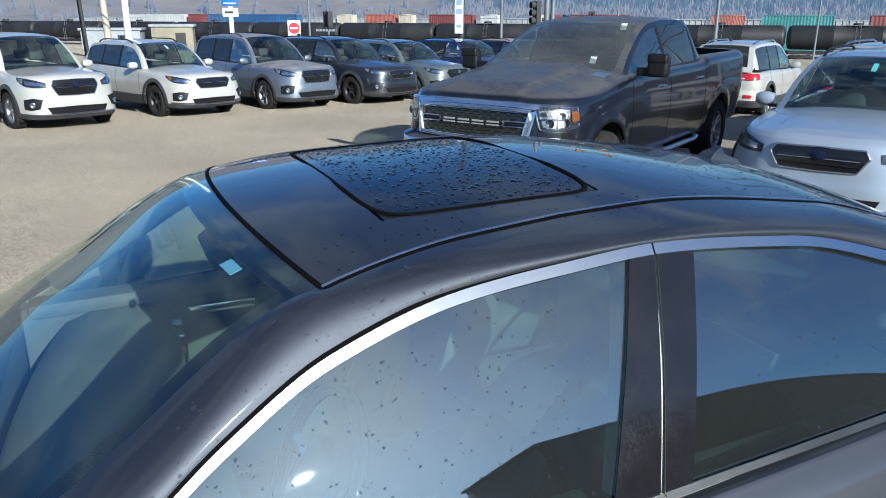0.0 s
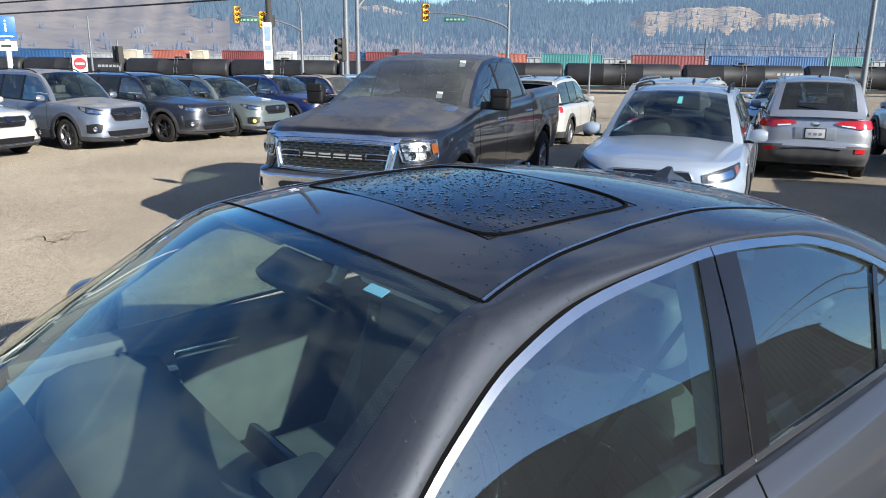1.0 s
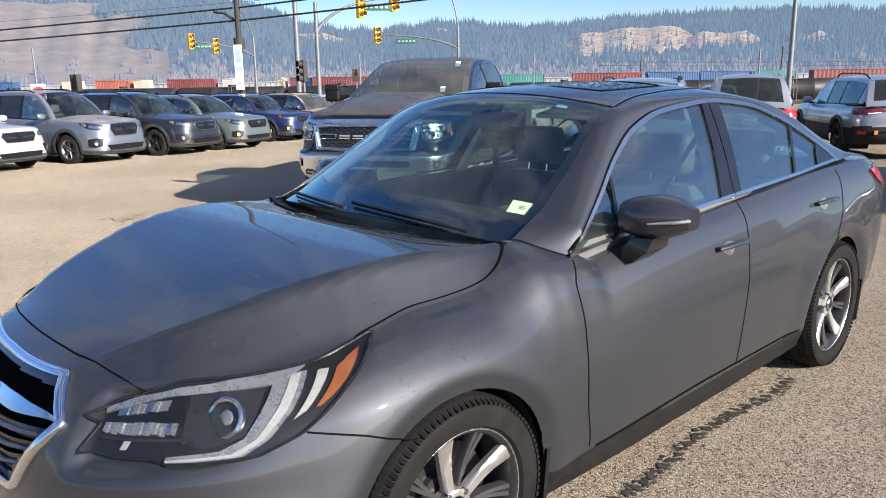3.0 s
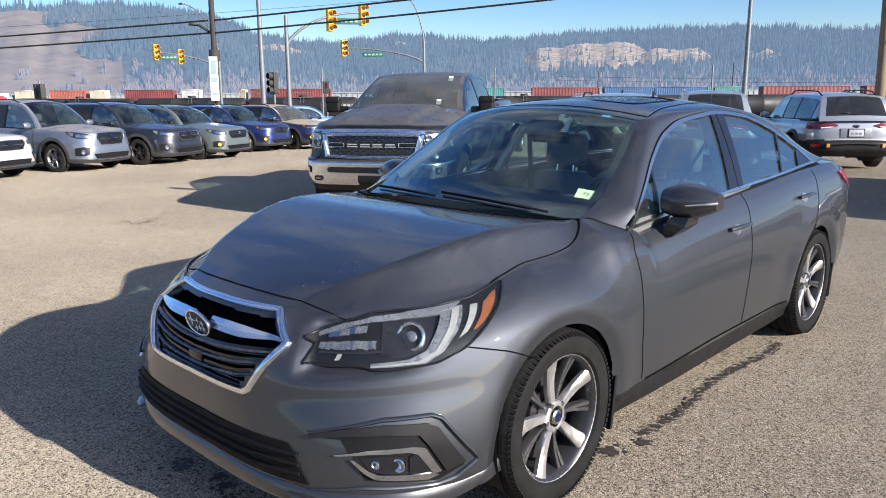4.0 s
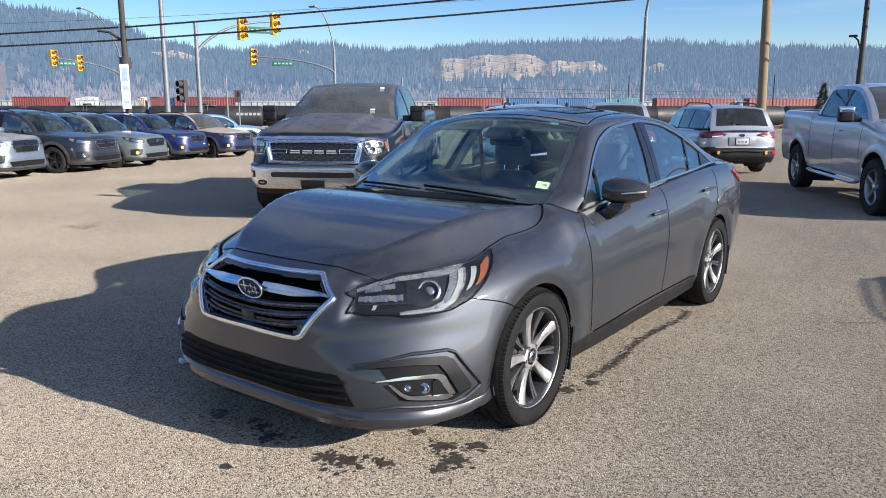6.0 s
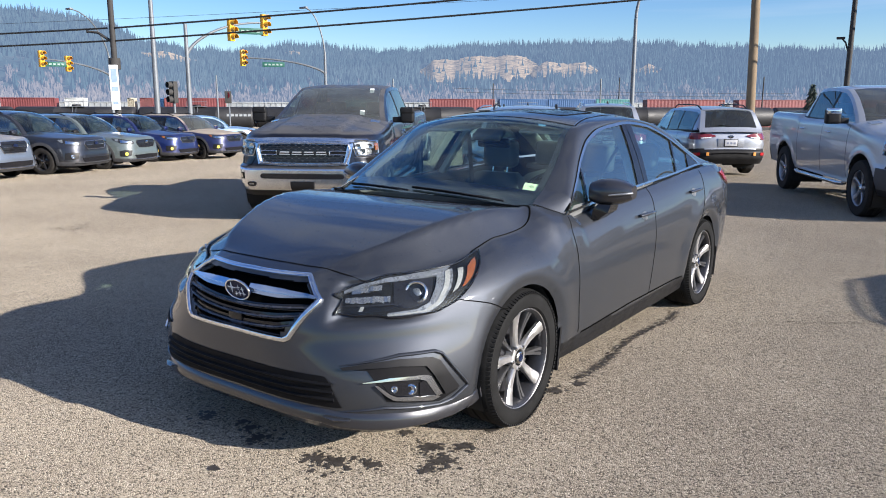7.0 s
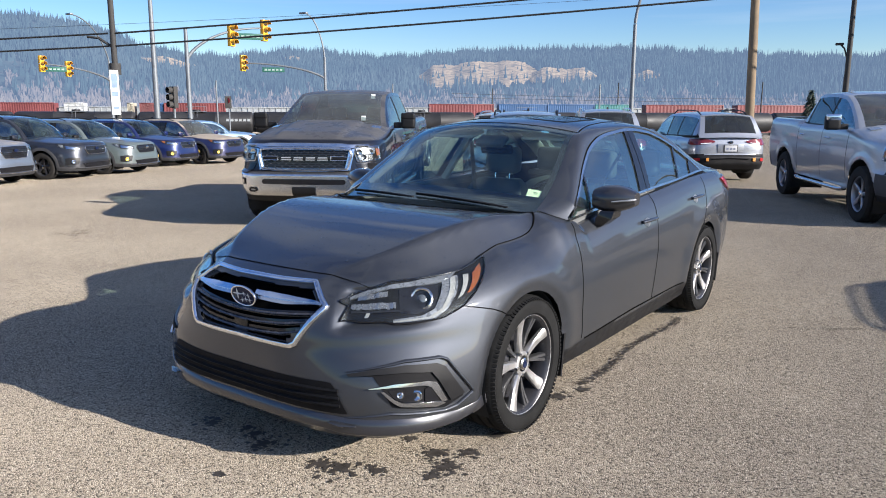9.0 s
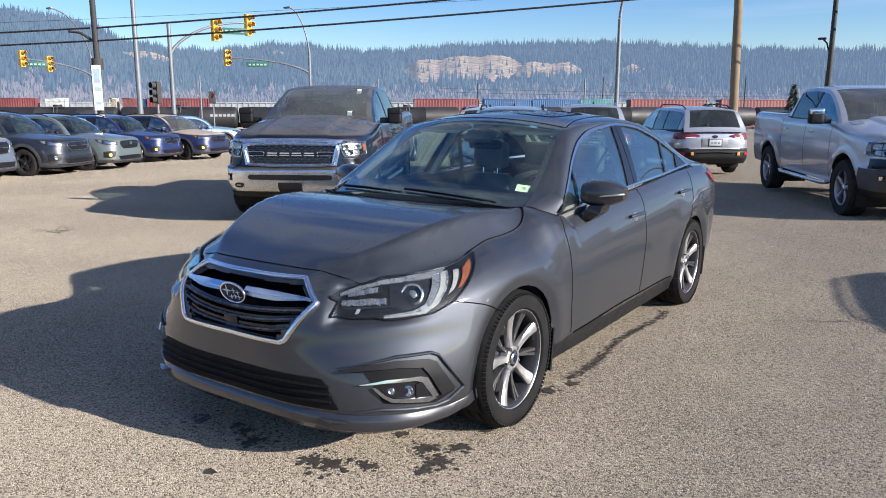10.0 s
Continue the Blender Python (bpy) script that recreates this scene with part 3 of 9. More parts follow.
WHEELS = {}


def wheel_parts(kind, R, w, rim, spokes, twin, spoke_mat, tyre_mat, sides, lugs=True):
    """Meshes of a wheel whose outer face looks to +x, built once a kind."""
    if kind in WHEELS:
        return WHEELS[kind]
    out = []
    ty = lathe("tyre", tyre_profile(R, w, rim), sides)
    if sides > 40:   # tread and shoulder blocks
        bits = []
        for i in range(96):
            a = i * 2 * math.pi / 96
            for sx in (-1, 1):
                bm = box_bm(w * 0.20, R * 0.040, 0.008, 0.0, (sx * w * 0.405, 0, R - 0.0115), rot=(0, sx * 19, 0))
                bmesh.ops.rotate(bm, cent=(0, 0, 0), matrix=Matrix.Rotation(a, 3, "X"), verts=bm.verts)
                bits.append(bm_mesh("block", bm))
        out.append(("tread", join_meshes("tread", bits), tyre_mat, ""))
    out.append(("tyre", ty, tyre_mat, ""))
    f = w * 0.40
    barrel = lathe("rim", [(-f, rim + 0.004), (-f, rim - 0.012), (f * 0.3, rim - 0.03), (f * 0.85, rim - 0.016), (f, rim - 0.010), (f + 0.008, rim + 0.002), (f + 0.004, rim + 0.012), (f - 0.01, rim + 0.012)], max(24, sides * 2 // 3))
    out.append(("rim", barrel, M["dark_alloy"] if lugs else spoke_mat, ""))
    if lugs:
        lip = lathe("rim_lip", [(f * 0.94, rim - 0.002), (f + 0.004, rim - 0.003), (f + 0.008, rim + 0.001), (f + 0.006, rim + 0.006), (f - 0.005, rim + 0.007)], 64)
        out.append(("rim_lip", lip, spoke_mat, "machined grey rim lip"))
    bits, slim = [], []

    def spoke(a, r0, r1, half, lift, lean=0.0, deep=0.028):
        rings = []
        for t in np.linspace(0.0, 1.0, 7):
            r, hw = r0 + (r1 - r0) * t, half(t)
            xf = f * (0.80 + 0.22 * t) - 0.010 * math.sin(math.pi * t) + lift
            xb = xf - deep + 0.008 * t
            cx = lean * (1 - t)
            rings.append([(xb, cx - hw, r), (xf - 0.006, cx - hw, r), (xf, cx - hw * 0.72, r), (xf, cx + hw * 0.72, r), (xf - 0.006, cx + hw, r), (xb, cx + hw, r)])
        me = loft_box("spoke", rings)
        me.transform(Matrix.Rotation(a, 4, "X"))
        return me

    if lugs:      # five broad machined blades, a grooved slim pair between them
        for i in range(spokes):
            a = i * 2 * math.pi / spokes
            bits.append(spoke(a, rim * 0.16, rim * 0.99, lambda t: rim * (0.062 + 0.045 * t + 0.085 * max(0, t - 0.62) ** 1.0), 0.0))
            for sg in (1, -1):
                slim.append(spoke(a + math.pi / spokes + sg * 0.055, rim * 0.20, rim * 0.985, lambda t: rim * (0.020 + 0.022 * t), -0.012, sg * 0.004, 0.034))
    else:
        for i in range(spokes * (2 if twin else 1)):
            if twin:
                a, lean = (i // 2) * 2 * math.pi / spokes + (0.155 if i % 2 else -0.155), 0.06 if i % 2 else -0.06
            else:
                a, lean = i * 2 * math.pi / spokes, 0.0
            w0, w1 = rim * (0.052 if twin else 0.11), rim * (0.085 if twin else 0.15)
            bits.append(spoke(a, rim * 0.20, rim * 0.985, lambda t: w0 + (w1 - w0) * t, 0.0, -lean * rim * 0.2))
    hub = lathe("hub", [(f * 0.4, rim * 0.27), (f * 0.80, rim * 0.25), (f * 0.86, rim * 0.19), (f * 0.84, rim * 0.17)], 32)
    out.append(("spokes", join_meshes("spokes", bits + [hub]), spoke_mat, ""))
    if slim:
        out.append(("slim_spokes", join_meshes("slim_spokes", slim), M["satin_dark"], "grey satin spokes between the machined blades"))
    cap_r = rim * (0.125 if lugs else 0.17)
    out.append(("hub_cap", lathe("hub_cap", [(f * 0.70, cap_r), (f * 0.88, cap_r * 0.97), (f * 0.93, cap_r * 0.8), (f * 0.94, 0.0001)], 24), M["satin_chrome"], ""))
    if lugs:
        out.append(("hub_badge", lathe("hub_badge", [(f * 0.935, cap_r * 0.62), (f * 0.955, cap_r * 0.58), (f * 0.957, 0.0001)], 20), M["badge_blue"], "small dark blue hub badge"))
    disc = lathe("brake_disc", [(-0.02, 0.05), (-0.02, rim * 0.74), (0.012, rim * 0.74), (0.012, rim * 0.45), (0.03, rim * 0.44), (0.03, 0.02)], 32)
    # with lugs the disc is darkened: shade behind the spokes put into its colour
    out.append(("brake_disc", disc, M["dark_alloy"] if lugs else M["steel"], ""))
    back = lathe("backing", [(-f * 0.6, 0.02), (-f * 0.6, rim - 0.02)], 24)
    out.append(("backing_plate", back, M["well"], ""))
    if lugs:
        nuts = [lathe("nut", [(f * 0.70, 0.010), (f * 0.86, 0.010), (f * 0.88, 0.006), (f * 0.88, 0.0001)], 8, centre=(0, rim * 0.235 * math.cos(b), rim * 0.235 * math.sin(b))) for b in [math.pi / 5 + j * 2 * math.pi / 5 for j in range(5)]]
        out.append(("wheel_nuts", join_meshes("wheel_nuts", nuts), M["chrome"], ""))
    WHEELS[kind] = out
    return out


def put_wheels(car, kind, track, wb, R, w, rim, spokes, twin, spoke_mat, tyre_mat, sides, steer=0.0, lugs=True):
    for wy in (0.0, wb):
        for sx in (1, -1):
            e = new("wheel")
            e.parent = car
            e.matrix_basis = pose(sx * track, wy, R - 0.006, 0, 0, (0 if sx > 0 else 180) + (steer if wy == 0 else 0)) @ pose(0, 0, 0, 11 * sx + 23 * wy, 0, 0)
            for nm, me, mt, lb in wheel_parts(kind, R, w, rim, spokes, twin, spoke_mat, tyre_mat, sides, lugs):
                made = part(nm, me, mt, e, lb)
                if nm == "tread":
                    made["kind"] = "stuff"


def put_wells(sh, car):
    """Dark liners inside the arches, with the turned-in lip of the fender."""
    a = np.linspace(radians(-28), radians(208), 26)
    for wy in (0.0, sh.wb):
        for sx in (1, -1):
            y, z = wy + sh.arch * np.cos(a), np.maximum(sh.hub + sh.arch * np.sin(a), 0.13)
            xs = [sh.W * 0.955, sh.W * 0.90, sh.W * 0.42]
            G = np.stack([np.stack([np.full_like(y, sx * x), y, z], -1) for x in xs], 1)
            cap = np.stack([np.full_like(y, sx * sh.W * 0.42), np.full_like(y, wy), np.full_like(y, sh.hub)], -1)
            G = np.concatenate([G, cap[:, None]], 1)
            part("wheel_arch_liner", grid_mesh("wheel_arch_liner", G, flip=sx < 0), M["well"], car)


class Cabin:
    """The greenhouse: a rail on each side between flank glass and top sheet."""

    def __init__(self, xr, zr, bow, lift, bowpow, bulge, xb, zbelt):
        self.xr = xr
        self.zr = zr
        self.bow = bow
        self.lift = lift
        self.bowpow = bowpow
        self.bulge = bulge
        self.xb = xb
        self.zbelt = zbelt

    def over(self, yr, a, off=0.0):
        """The top sheet: yr along the rail, a from -1 to 1 across."""
        yr, a = np.broadcast_arrays(np.asarray(yr, float), np.asarray(a, float))
        P = self._over(yr, a)
        if np.any(off):
            e = 1e-3
            N = np.cross(self._over(yr, a + e) - self._over(yr, a - e), self._over(yr + e, a) - self._over(yr - e, a))
            N /= np.linalg.norm(N, axis=-1, keepdims=True) + 1e-12
            P = P + N * np.asarray(off)[..., None]
        return P

    def _over(self, yr, a):
        k = 1 - np.abs(a) ** self.bowpow
        return np.stack([a * self.xr(yr), yr - self.bow(yr) * k, self.zr(yr) + self.lift(yr) * k], -1)

    def flank(self, y, k, off=0.0):
        """The side sheet: k from 0 at the belt to 1 at the rail; x > 0."""
        y, k = np.broadcast_arrays(np.asarray(y, float), np.asarray(k, float))
        xb, zb, xr, zr = self.xb(y), self.zbelt(y), self.xr(y), self.zr(y)
        bulge = self.bulge * np.sin(np.pi * k)
        P = np.stack([xb + (xr - xb) * k + bulge, y, zb + (zr - zb) * k], -1)
        if off:
            P = P + np.array((0.92, 0, 0.38)) * off
        return P

    def flank_z(self, y, z, off=0.0):
        """The side sheet by height."""
        zb, zr = self.zbelt(y), self.zr(y)
        return self.flank(y, np.clip((z - zb) / np.maximum(zr - zb, 1e-3), 0, 1), off)


def over_part(cb, y0, y1, a0, a1, name, material, car, ny=24, na=24, thick=0.0, off=0.0, label="", both=False):
    yr, a = np.linspace(y0, y1, ny), np.linspace(a0, a1, na)
    P = cb.over(yr[:, None], a[None, :], off)
    made = []
    for s in ((1, -1) if both else (1,)):
        Q = P * np.array((s, 1, 1))
        me = slab(name, Q, -thick, (0, 0, 1)) if thick else grid_mesh(name, Q, flip=s > 0)
        made.append(part(name, me, material, car, label))
    return made


def flank_part(cb, low, high, y0, y1, name, material, car, ny=30, nk=6, off=0.0, thick=0.0, label="", both=True):
    """A pane or panel of the side sheet between two height curves low(y) and high(y)."""
    y = np.linspace(y0, y1, ny)
    k = np.linspace(0, 1, nk)[None]
    z = low(y)[:, None] * (1 - k) + np.maximum(high(y), low(y) + 0.0005)[:, None] * k
    P = cb.flank_z(np.repeat(y[:, None], nk, 1), z, off)
    made = []
    for s in ((1, -1) if both else (1,)):
        Q = P * np.array((s, 1, 1))
        me = slab(name, Q, thick, (s, 0, 0.3)) if thick else grid_mesh(name, Q, flip=s < 0)
        made.append(part(name, me, material, car, label))
    return made


# ---- ground ----
def ground_material():
    m, n, l, p = nodes_of("worn dusty asphalt")
    tc = n.new("ShaderNodeTexCoord").outputs["Object"]
    patches = noise_node(n, l, 0.30, 6.0, 0.62, tc)
    blotch = noise_node(n, l, 3.4, 6.0, 0.7, tc)
    grit = n.new("ShaderNodeTexVoronoi")
    grit.inputs["Scale"].default_value = 165.0
    l.new(tc, grit.inputs["Vector"])
    sep = n.new("ShaderNodeSeparateColor")
    l.new(grit.outputs["Color"], sep.inputs[0])
    fine = noise_node(n, l, 210.0, 3.0, 0.6, tc)
    clump = noise_node(n, l, 38.0, 4.0, 0.65, tc)
    base = mix_col(n, l, ramp(n, l, patches, 0.36, 0.64), (0.283, 0.240, 0.182), (0.374, 0.320, 0.240))
    base = mix_col(n, l, ramp(n, l, blotch, 0.42, 0.75, 0.0, 0.35), base, (0.25, 0.215, 0.17))
    base = mix_col(n, l, ramp(n, l, sep.outputs[0], 0.60, 0.98, 0.0, 0.70), base, (0.66, 0.58, 0.46))
    dark = math_node(n, l, "ADD", sep.outputs[1], math_node(n, l, "MULTIPLY", clump, 0.9))
    base = mix_col(n, l, ramp(n, l, dark, 1.12, 1.28, 0.0, 0.85), base, (0.045, 0.040, 0.034))
    base = mix_col(n, l, ramp(n, l, fine, 0.58, 0.70, 0.0, 0.7), base, (0.07, 0.06, 0.05))
    l.new(base, p.inputs["Base Color"])
    p.inputs["Roughness"].default_value = 0.92
    p.inputs["Diffuse Roughness"].default_value = 0.6
    p.inputs["Specular IOR Level"].default_value = 0.08
    h = math_node(n, l, "SUBTRACT", math_node(n, l, "MULTIPLY", grit.outputs["Distance"], -1.0), math_node(n, l, "MULTIPLY", fine, 0.8))
    bumped(n, l, p, h, 0.8, 0.005)
    return m


def axis_steps(lim, near, far):
    xs = [0.0]
    while xs[-1] < lim:
        xs.append(xs[-1] + near + (far - near) * min(1, (xs[-1] / lim) ** 1.2))
    return xs


steps = axis_steps(2400, 1.2, 160)
line = np.array([-v for v in steps[:0:-1]] + steps)
GX, GY = np.meshgrid(line, line, indexing="ij")
ground = part("ground", grid_mesh("ground", np.stack([GX, GY, ground_z(GX, GY)], -1)), ground_material())
tagged(ground, "worn tan-grey asphalt car lot with grit, cracks and stains", "ground", kind="structure")

dark_stain = mat("damp oil stain", (0.055, 0.048, 0.042), 0.6, 0, 0.35, 20, 90, 0.001)


def stain(x, y, r, seed, name="oil_stain", label="dark oily stain on the asphalt", stretch=(1, 1), turn=0.0, grains=26):
    """A ragged patch of small dark flecks, lying on the ground."""
    rnd = random.Random(seed)
    V, F = [], []
    for g in range(grains):
        a, d = rnd.uniform(0, 6.28), r * abs(rnd.gauss(0, 0.55))
        cx, cy = d * math.cos(a) * stretch[0], d * math.sin(a) * stretch[1]
        c, s = math.cos(turn), math.sin(turn)
        cx, cy = x + c * cx - s * cy, y + s * cx + c * cy
        rr, k = rnd.uniform(0.004, 0.011) + r * rnd.uniform(0.0, 0.10), len(V)
        z = float(ground_z(cx, cy)) + 0.003 + 0.0004 * g / grains
        for i in range(10):
            b = i * 0.6283
            q = rr * rnd.uniform(0.55, 1.15)
            V.append((cx + q * math.cos(b), cy + q * math.sin(b), z))
        F.append(tuple(range(k, k + 10)))
    tagged(part(name, mesh_of(name, V, F, False), dark_stain), label, "stain", kind="structure")


def crack(points, width, seed):
    """A forking crack: a thin sunk-dark line on the asphalt."""
    rnd = random.Random(seed)
    V, F = [], []

    def run(p, q, w, steps):
        k = len(V)
        d = Vector((q[0] - p[0], q[1] - p[1])).normalized()
        for i in range(steps + 1):
            t = i / steps
            j = 0.0 if i in (0, steps) else rnd.uniform(-1, 1) * 0.045
            x, y = p[0] + (q[0] - p[0]) * t - d.y * j, p[1] + (q[1] - p[1]) * t + d.x * j
            ww = w * rnd.uniform(0.3, 1.2)
            z = float(ground_z(x, y)) + 0.004
            V.append((x - d.y * ww, y + d.x * ww, z))
            V.append((x + d.y * ww, y - d.x * ww, z))
        for i in range(steps):
            F.append((k + 2 * i, k + 2 * i + 1, k + 2 * i + 3, k + 2 * i + 2))

    for a, b in zip(points, points[1:]):
        n = max(3, int(math.dist(a, b) / 0.07))
        run(a, b, width, n)
        for f in range(2):
            t = rnd.random()
            m = (a[0] + (b[0] - a[0]) * t, a[1] + (b[1] - a[1]) * t)
            ang, ln = rnd.uniform(0, 6.28), rnd.uniform(0.15, 0.5)
            run(m, (m[0] + ln * math.cos(ang), m[1] + ln * math.sin(ang)), width * 0.5, 6)
    tagged(part("pavement_crack", mesh_of("pavement_crack", V, F, False), M["shut"]), "forking dark crack in the asphalt", "crack", kind="structure")


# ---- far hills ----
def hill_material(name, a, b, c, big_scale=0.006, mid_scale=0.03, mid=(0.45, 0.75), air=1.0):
    """Far slopes; the blue haze of a kilometre of air is painted as emission."""
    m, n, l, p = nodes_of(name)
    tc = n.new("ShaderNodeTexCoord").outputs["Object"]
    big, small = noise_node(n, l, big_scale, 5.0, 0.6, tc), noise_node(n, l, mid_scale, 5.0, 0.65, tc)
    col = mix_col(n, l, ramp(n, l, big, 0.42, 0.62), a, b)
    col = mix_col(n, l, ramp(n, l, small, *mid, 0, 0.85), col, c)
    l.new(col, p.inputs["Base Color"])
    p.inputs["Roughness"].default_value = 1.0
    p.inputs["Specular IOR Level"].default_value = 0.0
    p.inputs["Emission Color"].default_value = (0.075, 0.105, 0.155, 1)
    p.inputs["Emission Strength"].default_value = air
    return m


# ridge heights, as slopes over a distance, by azimuth in degrees (0 = +y, growing towards -x)
ridge_deg = curve_fn((-40, 3.0), (0, 3.0), (8, 3.05), (16, 3.5), (24, 3.9), (32, 3.8), (40, 3.3), (46, 3.7), (52, 3.15), (56, 3.6), (60, 5.0), (66, 5.6), (74, 5.2), (82, 6.6), (100, 7.0), (140, 5))
HILL_NEAR, HILL_FAR = 420.0, 1150.0


def hill_point(a, t, lumps=1.0):
    """a: azimuth in radians, t: 0 at the foot, 1 at the ridge."""
    r = HILL_NEAR + (HILL_FAR - HILL_NEAR) * t
    d = np.degrees(a)
    rough = 0.035 * np.sin(d * 1.7 + 3 * t) * np.sin(d * 0.73 + 5 * t) + 0.02 * np.sin(d * 4.1 + 9 * t)
    top = HILL_FAR * np.tan(np.radians(ridge_deg(d) + 0.08 * np.sin(d * 2.3) + 0.015 * np.sin(d * 5.9)))
    z = -5 + (top + 5) * (t ** 1.25) * (1 + lumps * rough * 4 * t * (1 - t))
    return np.stack([-r * np.sin(a), r * np.cos(a), z], -1)


def bare_slope(d, t):
    """True on the open grassy flank of the bluff."""
    return d > 65.0 + 5 * t + 1.6 * math.sin(t * 14 + d * 0.4)


def hill_patch(name, a0, a1, n, t0, t1, material, label):
    A, T = np.meshgrid(np.radians(np.linspace(a0, a1, n)), np.linspace(t0, t1, 30), indexing="ij")
    P = hill_point(A, T)
    gully = np.sin(np.degrees(A) * 3.1 + 6 * T) * np.sin(np.degrees(A) * 1.3)
    P[..., 2] += 2.5 * gully * T * (1 - T) * (np.degrees(A) > 55)
    if t1 >= 1:
        P = np.concatenate([P, P[:, -1:] * np.array((1.25, 1.25, 0.4))], 1)
    tagged(part(name, grid_mesh(name, P), material), label, "hill", kind="structure")


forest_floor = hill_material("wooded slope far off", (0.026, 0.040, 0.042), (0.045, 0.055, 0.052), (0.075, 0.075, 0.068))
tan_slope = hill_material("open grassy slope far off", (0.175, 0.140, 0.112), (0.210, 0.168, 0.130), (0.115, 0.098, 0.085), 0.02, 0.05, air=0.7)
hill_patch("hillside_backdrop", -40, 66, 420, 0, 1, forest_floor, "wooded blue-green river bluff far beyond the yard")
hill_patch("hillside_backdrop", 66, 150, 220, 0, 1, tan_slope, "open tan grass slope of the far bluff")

CLIFFS = ((28.6, 37.4, 0.32, 0.78), (24.3, 29.4, 0.36, 0.62), (19.8, 21.8, 0.40, 0.62), (12.0, 13.6, 0.50, 0.58), (45.4, 47.6, 0.80, 0.90), (53.0, 57.0, 0.70, 0.86))
rng = np.random.default_rng(5)
V, F = [], []


def spire(V, F, x, y, z, h, r, rings, sides, ph):
    k = len(V)
    for zz, rr in rings:
        for j in range(sides):
            b = ph + j * 2 * math.pi / sides
            V.append((x + r * rr * math.cos(b), y + r * rr * math.sin(b), z + h * zz))
    for q in range(len(rings) - 1):
        for j in range(sides):
            F.append((k + q * sides + j, k + q * sides + (j + 1) % sides, k + q * sides + sides + (j + 1) % sides, k + q * sides + sides + j))


for i in range(34000):
    d = rng.uniform(-12, 110)
    t = rng.uniform(0.16, 1.0)
    if i < 5200:
        t = rng.uniform(0.97, 1.0)
    if bare_slope(d, t) and not (t > 0.97 and rng.random() < 0.5):
        continue
    if any(c[0] - 0.1 < d < c[1] + 0.1 and c[2] + 0.02 < t < c[3] - 0.02 for c in CLIFFS) and rng.random() < 0.95:
        continue
    if t < 0.34 + 0.1 * math.sin(d * 0.9) and rng.random() < 0.75:
        continue
    x, y, z = hill_point(np.array(radians(d)), np.array(t))
    tall = min(16.0, rng.gamma(12, 0.85))
    spire(V, F, x, y, z - 1, tall, rng.uniform(1.7, 2.9), ((0.05, 1.0), (0.42, 0.68), (0.38, 0.42), (1.0, 0.03)), 5, rng.uniform(0, 6))
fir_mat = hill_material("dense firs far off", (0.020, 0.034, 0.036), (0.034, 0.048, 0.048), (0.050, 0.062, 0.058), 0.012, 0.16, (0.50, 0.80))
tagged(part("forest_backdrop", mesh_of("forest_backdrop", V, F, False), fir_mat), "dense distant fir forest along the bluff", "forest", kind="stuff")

# leafless woods along the foot of the bluff
V, F = [], []
for i in range(4200):
    d = rng.uniform(-12, 100)
    t = abs(rng.normal(0, 0.13))
    if d > 66 and rng.random() < 0.88:
        continue
    x, y, z = hill_point(np.array(radians(d)), np.array(t))
    h = rng.uniform(4, 9)
    for q in range(5):
        b, o = rng.uniform(0, 6.28), rng.uniform(0.4, 2.0)
        spire(V, F, x + o * math.cos(b), y + o * math.sin(b), z - 1, h * rng.uniform(0.6, 1.0), rng.uniform(0.7, 1.5), ((0, 0.5), (0.5, 1.0), (1.0, 0.05)), 4, b)
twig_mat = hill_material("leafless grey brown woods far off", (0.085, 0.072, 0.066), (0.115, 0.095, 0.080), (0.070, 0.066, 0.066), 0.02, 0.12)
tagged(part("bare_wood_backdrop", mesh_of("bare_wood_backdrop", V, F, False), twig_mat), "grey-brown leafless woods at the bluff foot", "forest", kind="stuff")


def sand_face():
    m, n, l, p = nodes_of("pale eroded sand face")
    tc = n.new("ShaderNodeTexCoord").outputs["Object"]
    ribs = noise_node(n, l, 0.20, 6.0, 0.7, tc, (1, 1, 0.22))
    scrub = noise_node(n, l, 0.09, 6.0, 0.65, tc, (1, 1, 1.3))
    col = mix_col(n, l, ramp(n, l, ribs, 0.38, 0.60), (0.150, 0.120, 0.088), (0.400, 0.300, 0.190))
    col = mix_col(n, l, ramp(n, l, scrub, 0.50, 0.62, 0, 0.9), col, (0.075, 0.075, 0.070))
    l.new(col, p.inputs["Base Color"])
    p.inputs["Roughness"].default_value = 1.0
    # the same distance haze, painted over the sand as a weaker blue glow
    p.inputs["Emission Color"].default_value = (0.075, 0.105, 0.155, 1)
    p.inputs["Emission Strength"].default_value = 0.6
    return m


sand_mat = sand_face()


